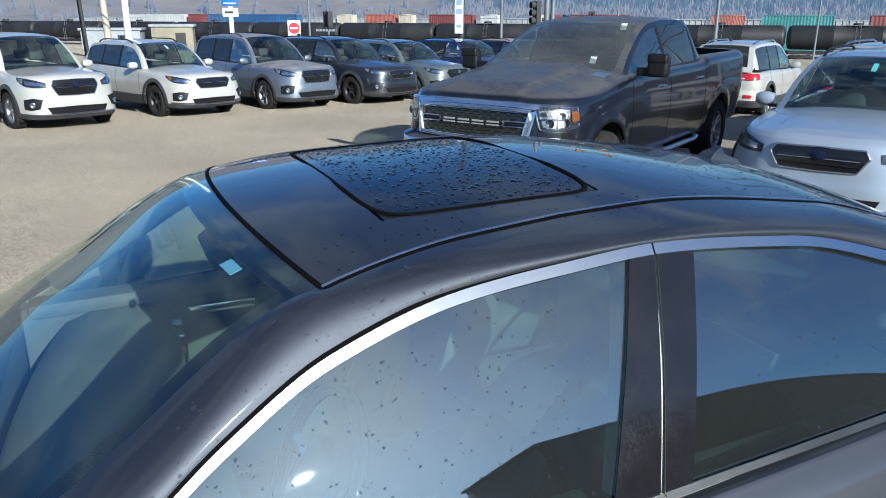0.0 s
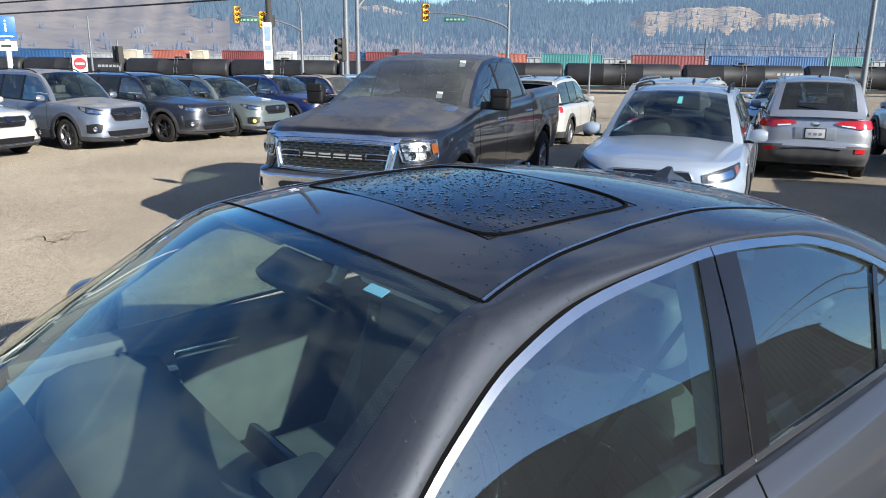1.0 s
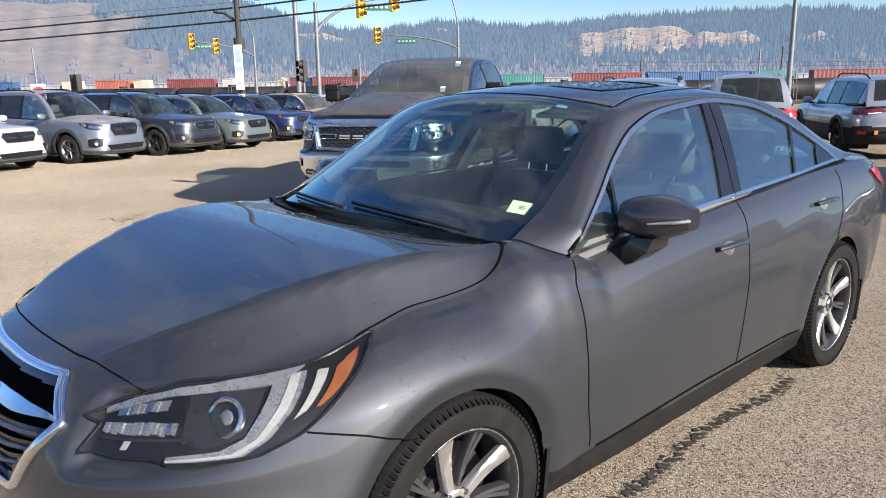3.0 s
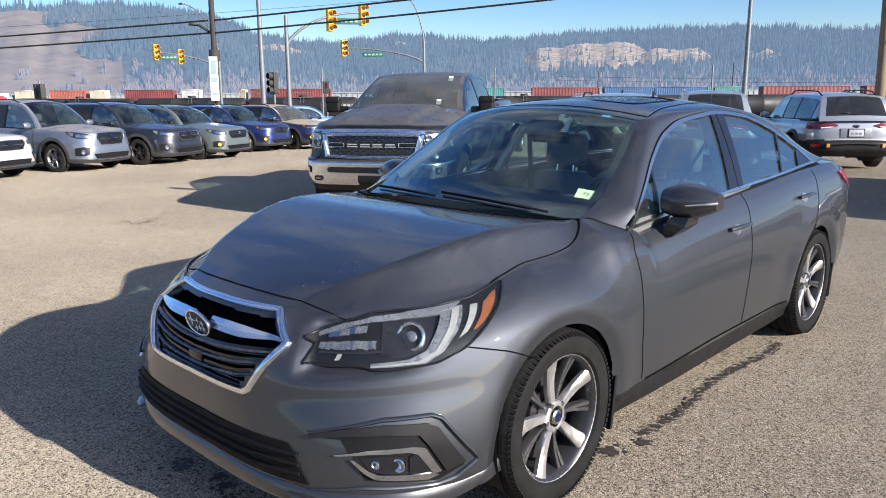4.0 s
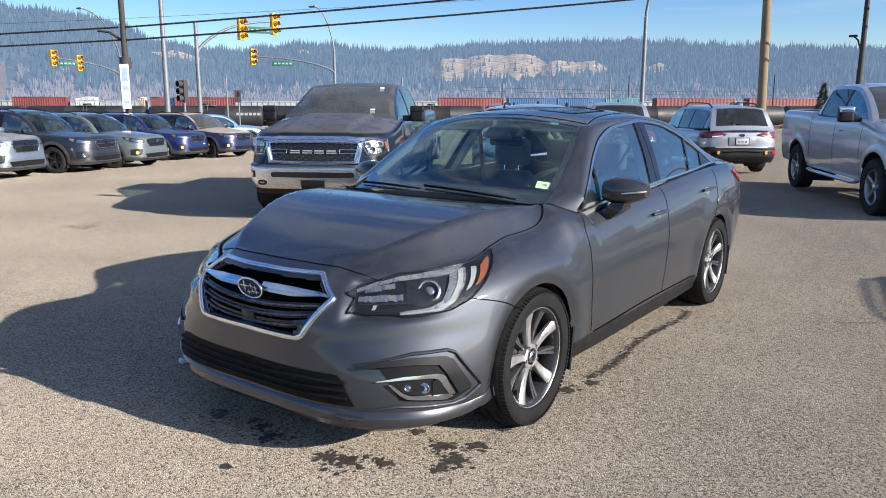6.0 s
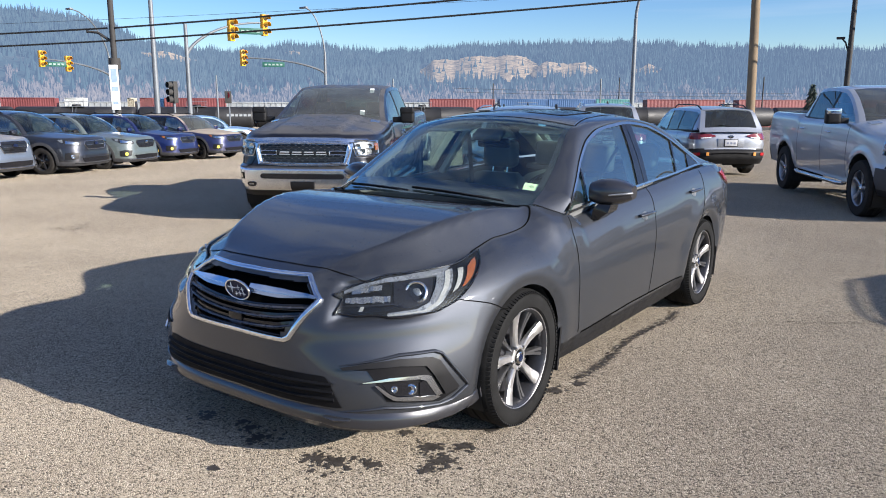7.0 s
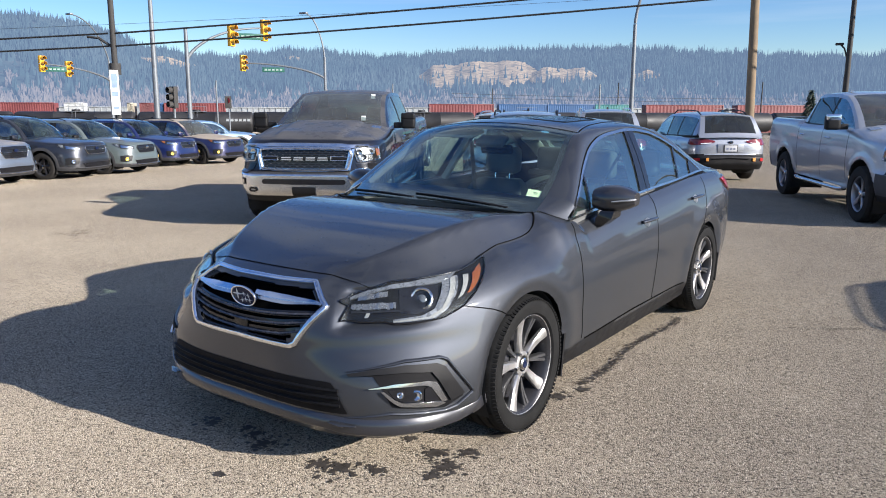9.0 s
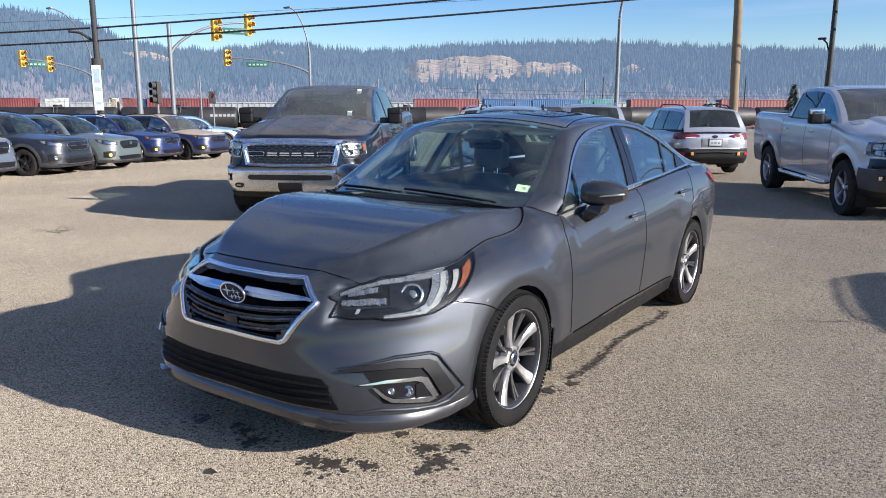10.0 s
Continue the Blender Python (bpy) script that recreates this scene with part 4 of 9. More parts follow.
def cliff(a0, a1, t0, t1, seed, label):
    """An eroded sand face that stands a little proud of the hill."""
    rnd = np.random.default_rng(seed)
    aa, kk = np.radians(np.linspace(a0, a1, 110)), np.linspace(0, 1, 14)
    A, K = np.meshgrid(aa, kk, indexing="ij")
    edge = np.clip(np.minimum((A - aa[0]), (aa[-1] - A)) / radians(1.0), 0, 1)
    wob = np.cumsum(rnd.normal(0, 1, (2, 110)), 1)
    wob = wob - np.linspace(0, 1, 110) * wob[:, -1:]
    wob = wob / np.abs(wob).max(1, keepdims=True) + rnd.normal(0, 0.13, (2, 110))
    low = t0 + (t1 - t0) * (0.45 * (1 - edge) + 0.10 + 0.16 * wob[0][:, None])
    high = t1 - (t1 - t0) * (0.30 * (1 - edge) + 0.05 + 0.07 * wob[1][:, None])
    P = hill_point(A, low + (high - low) * K, 0.0)
    gully = np.sin(np.degrees(A) * 17 + rnd.uniform(0, 6)) + 0.7 * np.sin(np.degrees(A) * 41 + 2)
    out = (16 + 0.7 * gully * (1 - K * 0.6)) * edge + 1
    P[..., 0] += np.sin(A) * out
    P[..., 1] -= np.cos(A) * out
    P[..., 2] += 2 * edge * K
    tagged(part("sand_cliff", grid_mesh("sand_cliff", P), sand_mat), label, "cliff", kind="structure")


for k, (a0, a1, t0, t1) in enumerate(CLIFFS):
    cliff(a0, a1, t0, t1, k + 1, "pale eroded sand cliff in the bluff" if k == 0 else "small pale sand slip on the bluff")


# ---- rail yard, street poles and building ----
M["tank_black"] = mat("black tank car paint", (0.018, 0.018, 0.020), 0.6, 0, 0.5, 0.4, 6, 0)
M["tank_end"] = mat("grimy tank end", (0.10, 0.10, 0.11), 0.55, 0, 0.4, 0.8, 6)
M["box_red"] = mat("oxide red container", (0.17, 0.045, 0.045), 0.55, 0, 0.3, 0.3, 4)
M["box_orange"] = mat("orange container", (0.32, 0.10, 0.07), 0.55, 0, 0.25, 0.3, 4)
M["box_blue"] = mat("blue container", (0.035, 0.095, 0.22), 0.5, 0, 0.25, 0.3, 4)
M["box_teal"] = mat("teal container", (0.055, 0.20, 0.20), 0.5, 0, 0.25, 0.3, 4)
M["box_white"] = mat("white reefer container", (0.48, 0.49, 0.48), 0.5, 0, 0.15, 0.3, 4)
M["box_cream"] = mat("cream container", (0.46, 0.42, 0.33), 0.55, 0, 0.2, 0.3, 4)
M["gon_grey"] = mat("chalky grey wagon paint", (0.30, 0.32, 0.33), 0.7, 0, 0.25, 0.4, 4)
M["shed_tan"] = mat("dull tan siding", (0.26, 0.23, 0.17), 0.7, 0, 0.2, 0.5, 6)
M["galv"] = mat("galvanised pole", (0.185, 0.20, 0.215), 0.55, 0.4, 0.15, 2, 30)
M["pole_wood"] = mat("weathered pole timber", (0.20, 0.15, 0.095), 0.85, 0, 0.3, 1.5, 40, 0.004)
M["pole_dark"] = mat("creosoted pole timber", (0.04, 0.038, 0.036), 0.8, 0, 0.3, 1.5, 40, 0.004)
M["signal_yellow"] = mat("traffic signal yellow", (0.75, 0.38, 0.02), 0.45, 0, 0.12, 4, 30)
M["signal_lens"] = mat("dark signal lens", (0.05, 0.04, 0.03), 0.3, 0, 0.2)
M["sign_blue"] = mat("blue sign sheet", (0.02, 0.13, 0.50), 0.4, 0, 0.08)
M["sign_red"] = mat("red sign sheet", (0.60, 0.03, 0.04), 0.4, 0, 0.08)
M["sign_white"] = mat("white sign sheet", (0.78, 0.79, 0.80), 0.45, 0, 0.06)
M["sign_green"] = mat("green sign sheet", (0.03, 0.12, 0.09), 0.45, 0, 0.08)
M["sign_pale"] = mat("pale sign print", (0.30, 0.40, 0.36), 0.5, 0, 0.1)
M["banner_blue"] = mat("blue grey banner print", (0.22, 0.30, 0.42), 0.7, 0, 0.2)
M["wire"] = mat("black overhead cable", (0.015, 0.015, 0.015), 0.6, 0, 0.1)
M["ballast"] = mat("grey track ballast", (0.16, 0.15, 0.135), 0.95, 0, 0.4, 1.5, 8, 0.02)
M["cladding_wall"] = mat("dark ribbed steel cladding", (0.055, 0.06, 0.065), 0.6, 0.1, 0.2, 0.6, 8)

ALONG, ACROSS = Vector((0.712, 0.702, 0)), Vector((-0.702, 0.712, 0))
YARD_Z = -4.0


def yard(a, d, z=0.0):
    """A pose in the rail yard: a metres along the track, d metres out from the lot."""
    p = ALONG * a + ACROSS * d
    m = Matrix.Identity(4)
    m.col[0][:3], m.col[1][:3] = ALONG, ACROSS
    m.col[3][:3] = (p.x, p.y, YARD_Z + z)
    return m


tank_me = lathe("tank", [(-7.6, 0.001), (-7.57, 0.7), (-7.46, 1.18), (-7.3, 1.42), (-7.1, 1.5), (-2.6, 1.5), (-2.55, 1.52), (-2.5, 1.5), (2.5, 1.5), (2.55, 1.52), (2.6, 1.5), (7.1, 1.5), (7.3, 1.42), (7.46, 1.18), (7.57, 0.7), (7.6, 0.001)], 28, centre=(0, 0, 3.0))
end_me = lathe("tank_end", [(-7.62, 0.001), (-7.59, 0.7), (-7.48, 1.19), (-7.40, 1.34)], 28, centre=(0, 0, 3.0))
hatch_me = lathe("hatch", [(4.45, 0.55), (4.75, 0.55), (4.8, 0.45), (4.8, 0.001)], 16, "z")
walk_bm = box_bm(2.4, 1.9, 0.06, 0, (0, 0, 4.5))
walk_me = bm_mesh("walkway", walk_bm)
rail_me = join_meshes("handrail", [tube("r", [(-1.2, s * 0.95, 4.5), (-1.2, s * 0.95, 5.2), (1.2, s * 0.95, 5.2), (1.2, s * 0.95, 4.5)], 0.03, 5) for s in (1, -1)])
sill_me = bm_mesh("underframe", box_bm(16.2, 0.7, 0.45, 0.03, (0, 0, 1.15)))
ladder_me = join_meshes("ladder", [tube("l", [(s * 0.22, -1.56, 1.2), (s * 0.22, -1.56, 3.0), (s * 0.22, -1.0, 4.5)], 0.03, 5) for s in (1, -1)] + [tube("g", [(-0.22, -1.56, z), (0.22, -1.56, z)], 0.02, 4) for z in (1.5, 1.9, 2.3, 2.7)])
bogie_me = join_meshes("bogie", [lathe("w", [(-0.07, 0.1), (-0.07, 0.43), (0.07, 0.43), (0.07, 0.1)], 14, "y", (x, s * 0.75, 0.43)) for x in (-0.9, 0.9) for s in (1, -1)] + [bm_mesh("f", box_bm(2.6, 0.16, 0.3, 0.03, (0, s * 0.95, 0.62))) for s in (1, -1)])
bar_me = bm_mesh("print_bar", box_bm(0.40, 0.03, 0.34, 0.0))

train = []
for i in range(18):
    a = -176 + 17.4 * i
    car_t = thing("tank_car", yard(a, 118, -0.35) @ Matrix.Diagonal((1.135, 1.08, 1.08, 1)), "black railway tank car with a grimy end and roof walkway", "rail car", "string of tank cars")
    for nm, me, mt in (("tank", tank_me, M["tank_black"]), ("tank_end", end_me, M["tank_end"]), ("hatch", hatch_me, M["tank_black"]), ("walkway", walk_me, M["galv"]), ("handrail", rail_me, M["galv"]), ("underframe", sill_me, M["tank_black"]), ("ladder", ladder_me, M["galv"])):
        part(nm, me, mt, car_t)
    for sx in (-5.8, 5.8):
        part("bogie", bogie_me, M["tank_black"], car_t).location = (sx, 0, 0)
    if i % 3 == 0:
        for k in range(6):
            part("print_bar", bar_me, M["gon_grey"], car_t, "unreadable white lettering block").location = (4.2 + 0.55 * k, -1.47, 3.35)

wave = np.linspace(0, 12.2, 89)
prof = np.where(np.arange(89) % 4 < 2, 0.0, 0.05)
side_p = np.stack([np.stack([wave - 6.1, -1.22 + prof, np.full(89, z)], -1) for z in (0.15, 2.75)], 1)
box_parts = [grid_mesh("s", side_p, flip=False), bm_mesh("b", box_bm(12.1, 2.3, 2.78, 0.0, (0, 0.05, 1.45)))]
for x in (-6.1, 6.1):
    box_parts.append(bm_mesh("p", box_bm(0.16, 0.16, 2.9, 0.01, (x, -1.18, 1.45))))
for z in (0.08, 2.82):
    box_parts.append(bm_mesh("p", box_bm(12.2, 0.16, 0.16, 0.01, (0, -1.18, z))))
container_me = join_meshes("container_shell", box_parts)
SHADES = {"r": "box_red", "o": "box_orange", "b": "box_blue", "t": "box_teal", "w": "box_white", "c": "box_cream"}
# where each box of the stack train starts and ends along the track, and its colour
ROW = "w-123,-108 r-107,-102 b-102,-97 b-96,-81 c-72,-69 o-66,-60 c-59,-56.5 r-53,-44.6 w-43,-40 c-33,-32 r-31,-28.2 b-28.2,-27.2 r-27,-17 o-4,1 t3.5,13.7 r18.7,30.6 b31.6,40.6 b40.8,49.8 t50,57 r60,75.6 r78.6,94 r95.5,111 r113,126"
box_mats = {k: join_meshes("container_shell", [container_me]) for k in SHADES}
for k in SHADES:
    box_mats[k].materials.append(M[SHADES[k]])
for item in ROW.split():
    a0, a1 = (float(v) for v in item[1:].split(","))
    for lvl in (0, 1):
        ob = new("shipping_container", box_mats[item[0]])
        ob.matrix_basis = yard((a0 + a1) / 2, 134, 0.05 + 2.9 * lvl) @ Matrix.Diagonal(((a1 - a0) / 12.3, 1, 1, 1))
        tagged(ob, {"r": "oxide red", "o": "orange", "b": "blue", "t": "teal", "w": "white", "c": "cream"}[item[0]] + " corrugated shipping container on a stack train", "container", "double-stacked containers")
gon_bits = [bm_mesh("g", box_bm(13.6, 2.6, 3.6, 0.02, (0, 0, 3.5))), bm_mesh("g", box_bm(13.8, 2.9, 0.18, 0.02, (0, 0, 5.3)))]
rib_me = bm_mesh("rib", box_bm(0.14, 2.8, 3.5, 0.0, (0, 0, 3.5)))
gon_me = join_meshes("hopper_body", gon_bits)
for i in range(20):
    g = thing("hopper_wagon", yard(-140 + 14.2 * i, 141, -0.2), "pale grey ribbed hopper wagon in the yard", "rail car", "pale hopper wagons")
    part("body", gon_me, M["gon_grey"], g)
    for k in range(14):
        part("rib", rib_me, M["gon_grey"], g).location = (-6.5 + 1.0 * k, 0, 0)
    for sx in (-5, 5):
        part("bogie", bogie_me, M["tank_black"], g).location = (sx, 0, 0.2)
    part("underframe", box_bm(13.9, 0.8, 0.9, 0.02, (0, 0, 1.3)), M["tank_black"], g)
for d, nm in ((118, "near"), (134, "far"), (141, "last")):
    bm = box_bm(330, 4.2, 0.9, 0.1, (0, 0, -0.45))
    ob = tagged(part("track_bed", bm, M["ballast"]), "grey ballast bed under the standing trains", "track", kind="structure")
    ob.matrix_basis = yard(-20, d, -0.15 if nm == "near" else 0.0)
    if nm == "far":
        for i in range(22):
            fl = part("flat_wagon", box_bm(14.0, 2.4, 0.35, 0.03, (0, 0, 0.32)), M["tank_black"])
            fl.matrix_basis = yard(-172 + 14.4 * i, 134)
            tagged(fl, "low dark well wagon under stacked containers", "rail car", "well wagons")


# ---- poles ----
def pole(name, x, y, h, r0, r1, material, label, lean=(0, 0), base=True, category="pole"):
    z = float(ground_z(x, y))
    t = thing(name, pose(x, y, z), label, category)
    pts = [(lean[0] * k, lean[1] * k, h * k - 0.1) for k in np.linspace(0, 1, 7)]
    part("shaft", tube("shaft", pts, np.linspace(r0, r1, 7), 12), material, t)
    if base:
        part("base_plate", lathe("base_plate", [(0, r0 * 2.2), (0.12, r0 * 2.2), (0.14, r0 * 1.2)], 12, "z"), material, t)
    return t


def arm_curve(p0, p1, rise, n=14):
    """A mast arm that leaves upright at p0 and ends flat at p1."""
    P = []
    for t in np.linspace(0, 1, n):
        k = math.sin(t * math.pi / 2)
        P.append((p0[0] + (p1[0] - p0[0]) * t ** 1.5, p0[1] + (p1[1] - p0[1]) * t ** 1.5, p0[2] + rise * k))
    return P


def signal_head(parent, m, lit=False):
    """Three yellow sections with visors, looking along -y of m."""
    head = new("signal_head")
    head.parent = parent
    head.matrix_basis = m
    part("housing", box_bm(0.36, 0.22, 1.08, 0.04, (0, 0, 0)), M["signal_yellow"], head)
    for k in (-0.35, 0.0, 0.35):
        part("lens", lathe("lens", [(-0.12, 0.13), (-0.14, 0.10), (-0.15, 0.0001)], 16, "y", (0, 0, k)), M["signal_lens"], head)
        a = np.linspace(-0.3, math.pi + 0.3, 12)
        vis = np.stack([np.stack([0.15 * np.cos(a), np.full(12, yy), k + 0.15 * np.sin(a)], -1) for yy in (-0.11, -0.36)], 1)
        part("visor", slab("visor", vis, 0.012, (0, 0, 1)), M["signal_yellow"], head)


def to_cam(x, y):
    return math.degrees(math.atan2(2.0 - x, y + 1.5))


def street_sign(parent, loc, rz, material, w=1.5, h=0.32, bars=5):
    s = part("street_sign", box_bm(w, 0.03, h, 0.02), material, parent)
    s.matrix_basis = pose(*loc, 0, 0, rz)
    for k in range(bars):
        b = part("print_bar", box_bm(w * 0.11, 0.01, h * 0.34, 0.0), M["sign_pale"], s)
        b.location = (-w * 0.34 + k * w * 0.17, -0.02, 0)


def mast(x, y, h, tip, heads, label, lum=None, sign=None):
    """A signal mast: shaft, bent arm to tip (x, y, z above its foot), heads along the arm."""
    t = pole("traffic_signal", x, y, h, 0.13, 0.09, M["galv"], label, category="traffic light")
    rz = to_cam(x, y)
    A = arm_curve((0, 0, h - 1.6), (tip[0] - x, tip[1] - y, 0), tip[2] - h + 1.6)
    part("mast_arm", tube("mast_arm", A, np.linspace(0.085, 0.045, len(A)), 10), M["galv"], t)
    for k, dz in heads:
        q = Vector(A[0]).lerp(Vector(A[-1]), k)
        q.z = A[min(len(A) - 1, int(k * (len(A) - 1)))][2]
        signal_head(t, pose(q.x, q.y, q.z + dz, 0, 0, rz + 42))
    if lum:
        L = arm_curve((0, 0, h - 0.2), (lum[0], lum[1], 0), lum[2])
        part("lamp_arm", tube("lamp_arm", L, np.linspace(0.06, 0.04, len(L)), 8), M["galv"], t)
        part("lamp_head", box_bm(0.65, 0.25, 0.12, 0.04, tuple(L[-1])), M["galv"], t)
    if sign is not None:
        q = Vector(A[0]).lerp(Vector(A[-1]), sign)
        street_sign(t, (q.x, q.y, A[int(sign * (len(A) - 1))][2] - 0.25), rz, M["sign_green"])
    return t


def street_lamp(x, y, h, reach, label):
    t = pole("street_lamp", x, y, h * 0.8, 0.12, 0.08, M["galv"], label, category="street lamp")
    L = arm_curve((0, 0, h * 0.79), (reach[0], reach[1], 0), h * 0.21)
    part("lamp_arm", tube("lamp_arm", L, np.linspace(0.08, 0.045, len(L)), 8), M["galv"], t)
    part("lamp_head", box_bm(0.7, 0.28, 0.14, 0.05, tuple(L[-1])), M["galv"], t)


mast(-53.24, 30.51, 6.2, (-49.9, 23.4, 5.55), ((0.96, 0.0), (0.62, -0.05)), "galvanised traffic signal mast with two yellow heads", lum=(1.4, -3.6, 3.2), sign=0.80)
mast(-30.26, 20.86, 6.1, (-28.6, 24.6, 6.25), ((0.55, 0.0), (0.97, -0.1)), "galvanised signal pole with two yellow heads on its arm", sign=0.76)
mast(-35.39, 35.79, 6.0, (-39.6, 32.0, 5.45), ((0.98, 0.0),), "galvanised traffic signal mast with a bent arm and lamp", lum=(-1.0, -0.9, 3.0), sign=0.62)
back_sig = pole("traffic_signal", -30.6, 20.2, 3.2, 0.06, 0.06, M["galv"], "dark signal head on a short pole, seen from behind", category="traffic light")
part("housing", box_bm(0.40, 0.25, 1.05, 0.04, (0, 0, 2.7)), M["pole_dark"], back_sig)
for k in (2.35, 2.7, 3.05):
    part("visor", lathe("visor", [(0.0, 0.15), (0.26, 0.15)], 12, "y", (0, -0.35, k)), M["pole_dark"], back_sig)
far_sig = pole("traffic_signal", -46.17, 14.44, 3.4, 0.06, 0.05, M["galv"], "cluster of dark signal heads on a thin pole", category="traffic light")
for dx in (-0.45, 0.35):
    part("housing", box_bm(0.36, 0.3, 0.95, 0.04, (dx, 0, 2.5)), M["pole_dark"], far_sig)
pole("light_pole", -57.05, 36.99, 15.0, 0.26, 0.16, M["galv"], "tall pale galvanised lighting pole by the road")
street_lamp(-10.82, 30.34, 7.3, (0.55, 0.1), "slim galvanised street lamp with a bent neck")
timber = pole("utility_pole", -4.54, 26.07, 9.5, 0.17, 0.14, M["pole_wood"], "leaning weathered timber utility pole", (-0.25, 0.0), False)
black_post = pole("lamp_post", -1.62, 26.63, 8.5, 0.10, 0.07, M["pole_dark"], "dark lamp post with a small side lamp")
part("side_lamp", tube("side_lamp", [(0, 0, 3.4), (-0.16, 0, 3.9), (-0.30, 0, 4.05)], 0.03, 6), M["pole_dark"], black_post)
part("lamp_head", box_bm(0.26, 0.12, 0.08, 0.02, (-0.32, 0, 4.05)), M["pole_dark"], black_post)

util = pole("utility_pole", -23.74, 12.99, 11.0, 0.11, 0.09, M["pole_dark"], "dark timber utility pole carrying a banner and cables", base=False)
part("cross_arm", tube("cross_arm", [(0, 0, 4.15), (-0.5, -0.25, 4.5), (-0.9, -0.45, 4.55)], 0.05, 6), M["pole_dark"], util)
part("pole_collar", lathe("pole_collar", [(3.2, 0.20), (3.6, 0.20)], 12, "z"), M["pole_dark"], util)
ban = part("banner", box_bm(0.30, 0.02, 1.60, 0.008, (0, 0, 0)), M["sign_white"], util, "white street banner with blue print")
ban.matrix_basis = pose(0.14, -0.16, 2.55, 0, 0, to_cam(-23.74, 12.99))
for k, (zz, hh, ww, mt) in enumerate(((0.42, 0.50, 0.20, "banner_blue"), (-0.05, 0.16, 0.22, "banner_blue"), (-0.55, 0.10, 0.18, "banner_blue"))):
    part("print_block", box_bm(ww, 0.006, hh, 0.0, (0, -0.014, zz)), M[mt], ban)


def cable(p, q, sag, r, label):
    t = np.linspace(0, 1, 40)
    C = np.stack([p[i] + (q[i] - p[i]) * t for i in range(3)], -1)
    C[:, 2] -= sag * 4 * t * (1 - t)
    tagged(part("overhead_cable", tube("overhead_cable", C, r, 6), M["wire"]), label, "cable")


cable((-80.0, -17.2, 3.1), (-23.9, 12.9, 4.1), 0.4, 0.035, "thick black overhead cable between poles")
cable((-80.0, -17.2, 2.7), (-23.9, 12.9, 3.65), 0.4, 0.035, "thick black overhead cable between poles")
cable((-23.7, 13.0, 4.1), (28.0, 40.6, 9.4), 0.5, 0.035, "thick black overhead cable between poles")
cable((-23.7, 13.0, 3.65), (28.0, 40.6, 8.7), 0.5, 0.035, "thick black overhead cable between poles")
cable((-75, 3.0, 5.2), (4, 70, 11.5), 0.6, 0.012, "thin dark overhead wire above the yard")

# road signs
info = pole("road_sign", -33.5, 6.5, 2.9, 0.10, 0.10, M["sign_white"], "blue information sign with a white arrow plate", base=False, category="sign")
rz = to_cam(-33.5, 6.5)
plate = part("sign_plate", box_bm(0.72, 0.03, 0.86, 0.02), M["sign_blue"], info)
plate.matrix_basis = pose(0, 0, 3.25, 0, 0, rz) @ pose(0, -0.12, 0)
font = bpy.data.curves.new("letter", "FONT")
font.body, font.size, font.align_x, font.extrude = "i", 0.72, "CENTER", 0.004
letter_me = bpy.data.meshes.new_from_object(new("letter_tmp", font))
bpy.data.objects.remove(bpy.data.objects["letter_tmp"])
letter = part("letter", letter_me, M["note"], plate)
letter.matrix_basis = pose(0, -0.024, -0.16, 90, 0, 0)
part("print_bar", box_bm(0.52, 0.01, 0.05, 0, (0, -0.02, -0.33)), M["white_card"], plate)
arrow = part("arrow_plate", box_bm(0.66, 0.03, 0.36, 0.02), M["sign_white"], info)
arrow.matrix_basis = pose(0, 0, 2.55, 0, 0, rz) @ pose(0, -0.12, 0)
part("print_bar", box_bm(0.36, 0.01, 0.10, 0, (-0.05, -0.02, 0)), M["ink"], arrow)
noent = pole("road_sign", -45.21, 12.04, 2.2, 0.04, 0.04, M["galv"], "square white no-entry sign with a red disc", base=False, category="sign")
rz = to_cam(-45.21, 12.04)
pl = part("sign_plate", box_bm(0.76, 0.02, 0.92, 0.02), M["sign_white"], noent)
pl.matrix_basis = pose(0, 0, 1.95, 0, 0, rz) @ pose(0, -0.06, 0)
part("disc", lathe("disc", [(-0.012, 0.33), (-0.022, 0.33), (-0.022, 0.001)], 28, "y"), M["sign_red"], pl)
part("disc_bar", box_bm(0.46, 0.012, 0.10, 0.0, (0, -0.026, 0)), M["sign_white"], pl)
rear_sign = pole("road_sign", -28.6, 21.97, 2.75, 0.035, 0.035, M["galv"], "small red-edged road sign on a steel post", base=False, category="sign")
part("sign_plate", box_bm(0.32, 0.02, 0.60, 0.02, (0, -0.05, 2.45), rot=(0, 0, 48)), M["pole_dark"], rear_sign)
part("sign_face", lathe("sign_face", [(-0.06, 0.15), (-0.065, 0.001)], 20, "y", (0, 0, 2.55)), M["sign_red"], rear_sign)
lot_post = pole("light_pole", -28.3, 2.06, 9.0, 0.12, 0.10, M["sign_white"], "white steel light pole beyond the parked row")
pole("utility_pole", -48.32, 1.75, 10.0, 0.20, 0.15, M["box_cream"], "pale timber utility pole by the rail yard", (0.6, -0.3), False)
pole("utility_pole", -58.32, 0.4, 11.0, 0.16, 0.12, M["pole_dark"], "dark thin pole by the rail yard", (0.5, -0.3), False)
for x, y, h in ((-88, 24, 9), (-86, 66, 9), (-64, 78, 8.5), (-40, 92, 8.5), (-14, 112, 9)):
    pole("utility_pole", x, y, h, 0.14, 0.10, M["galv"], "far grey pole along the rail yard", base=False)

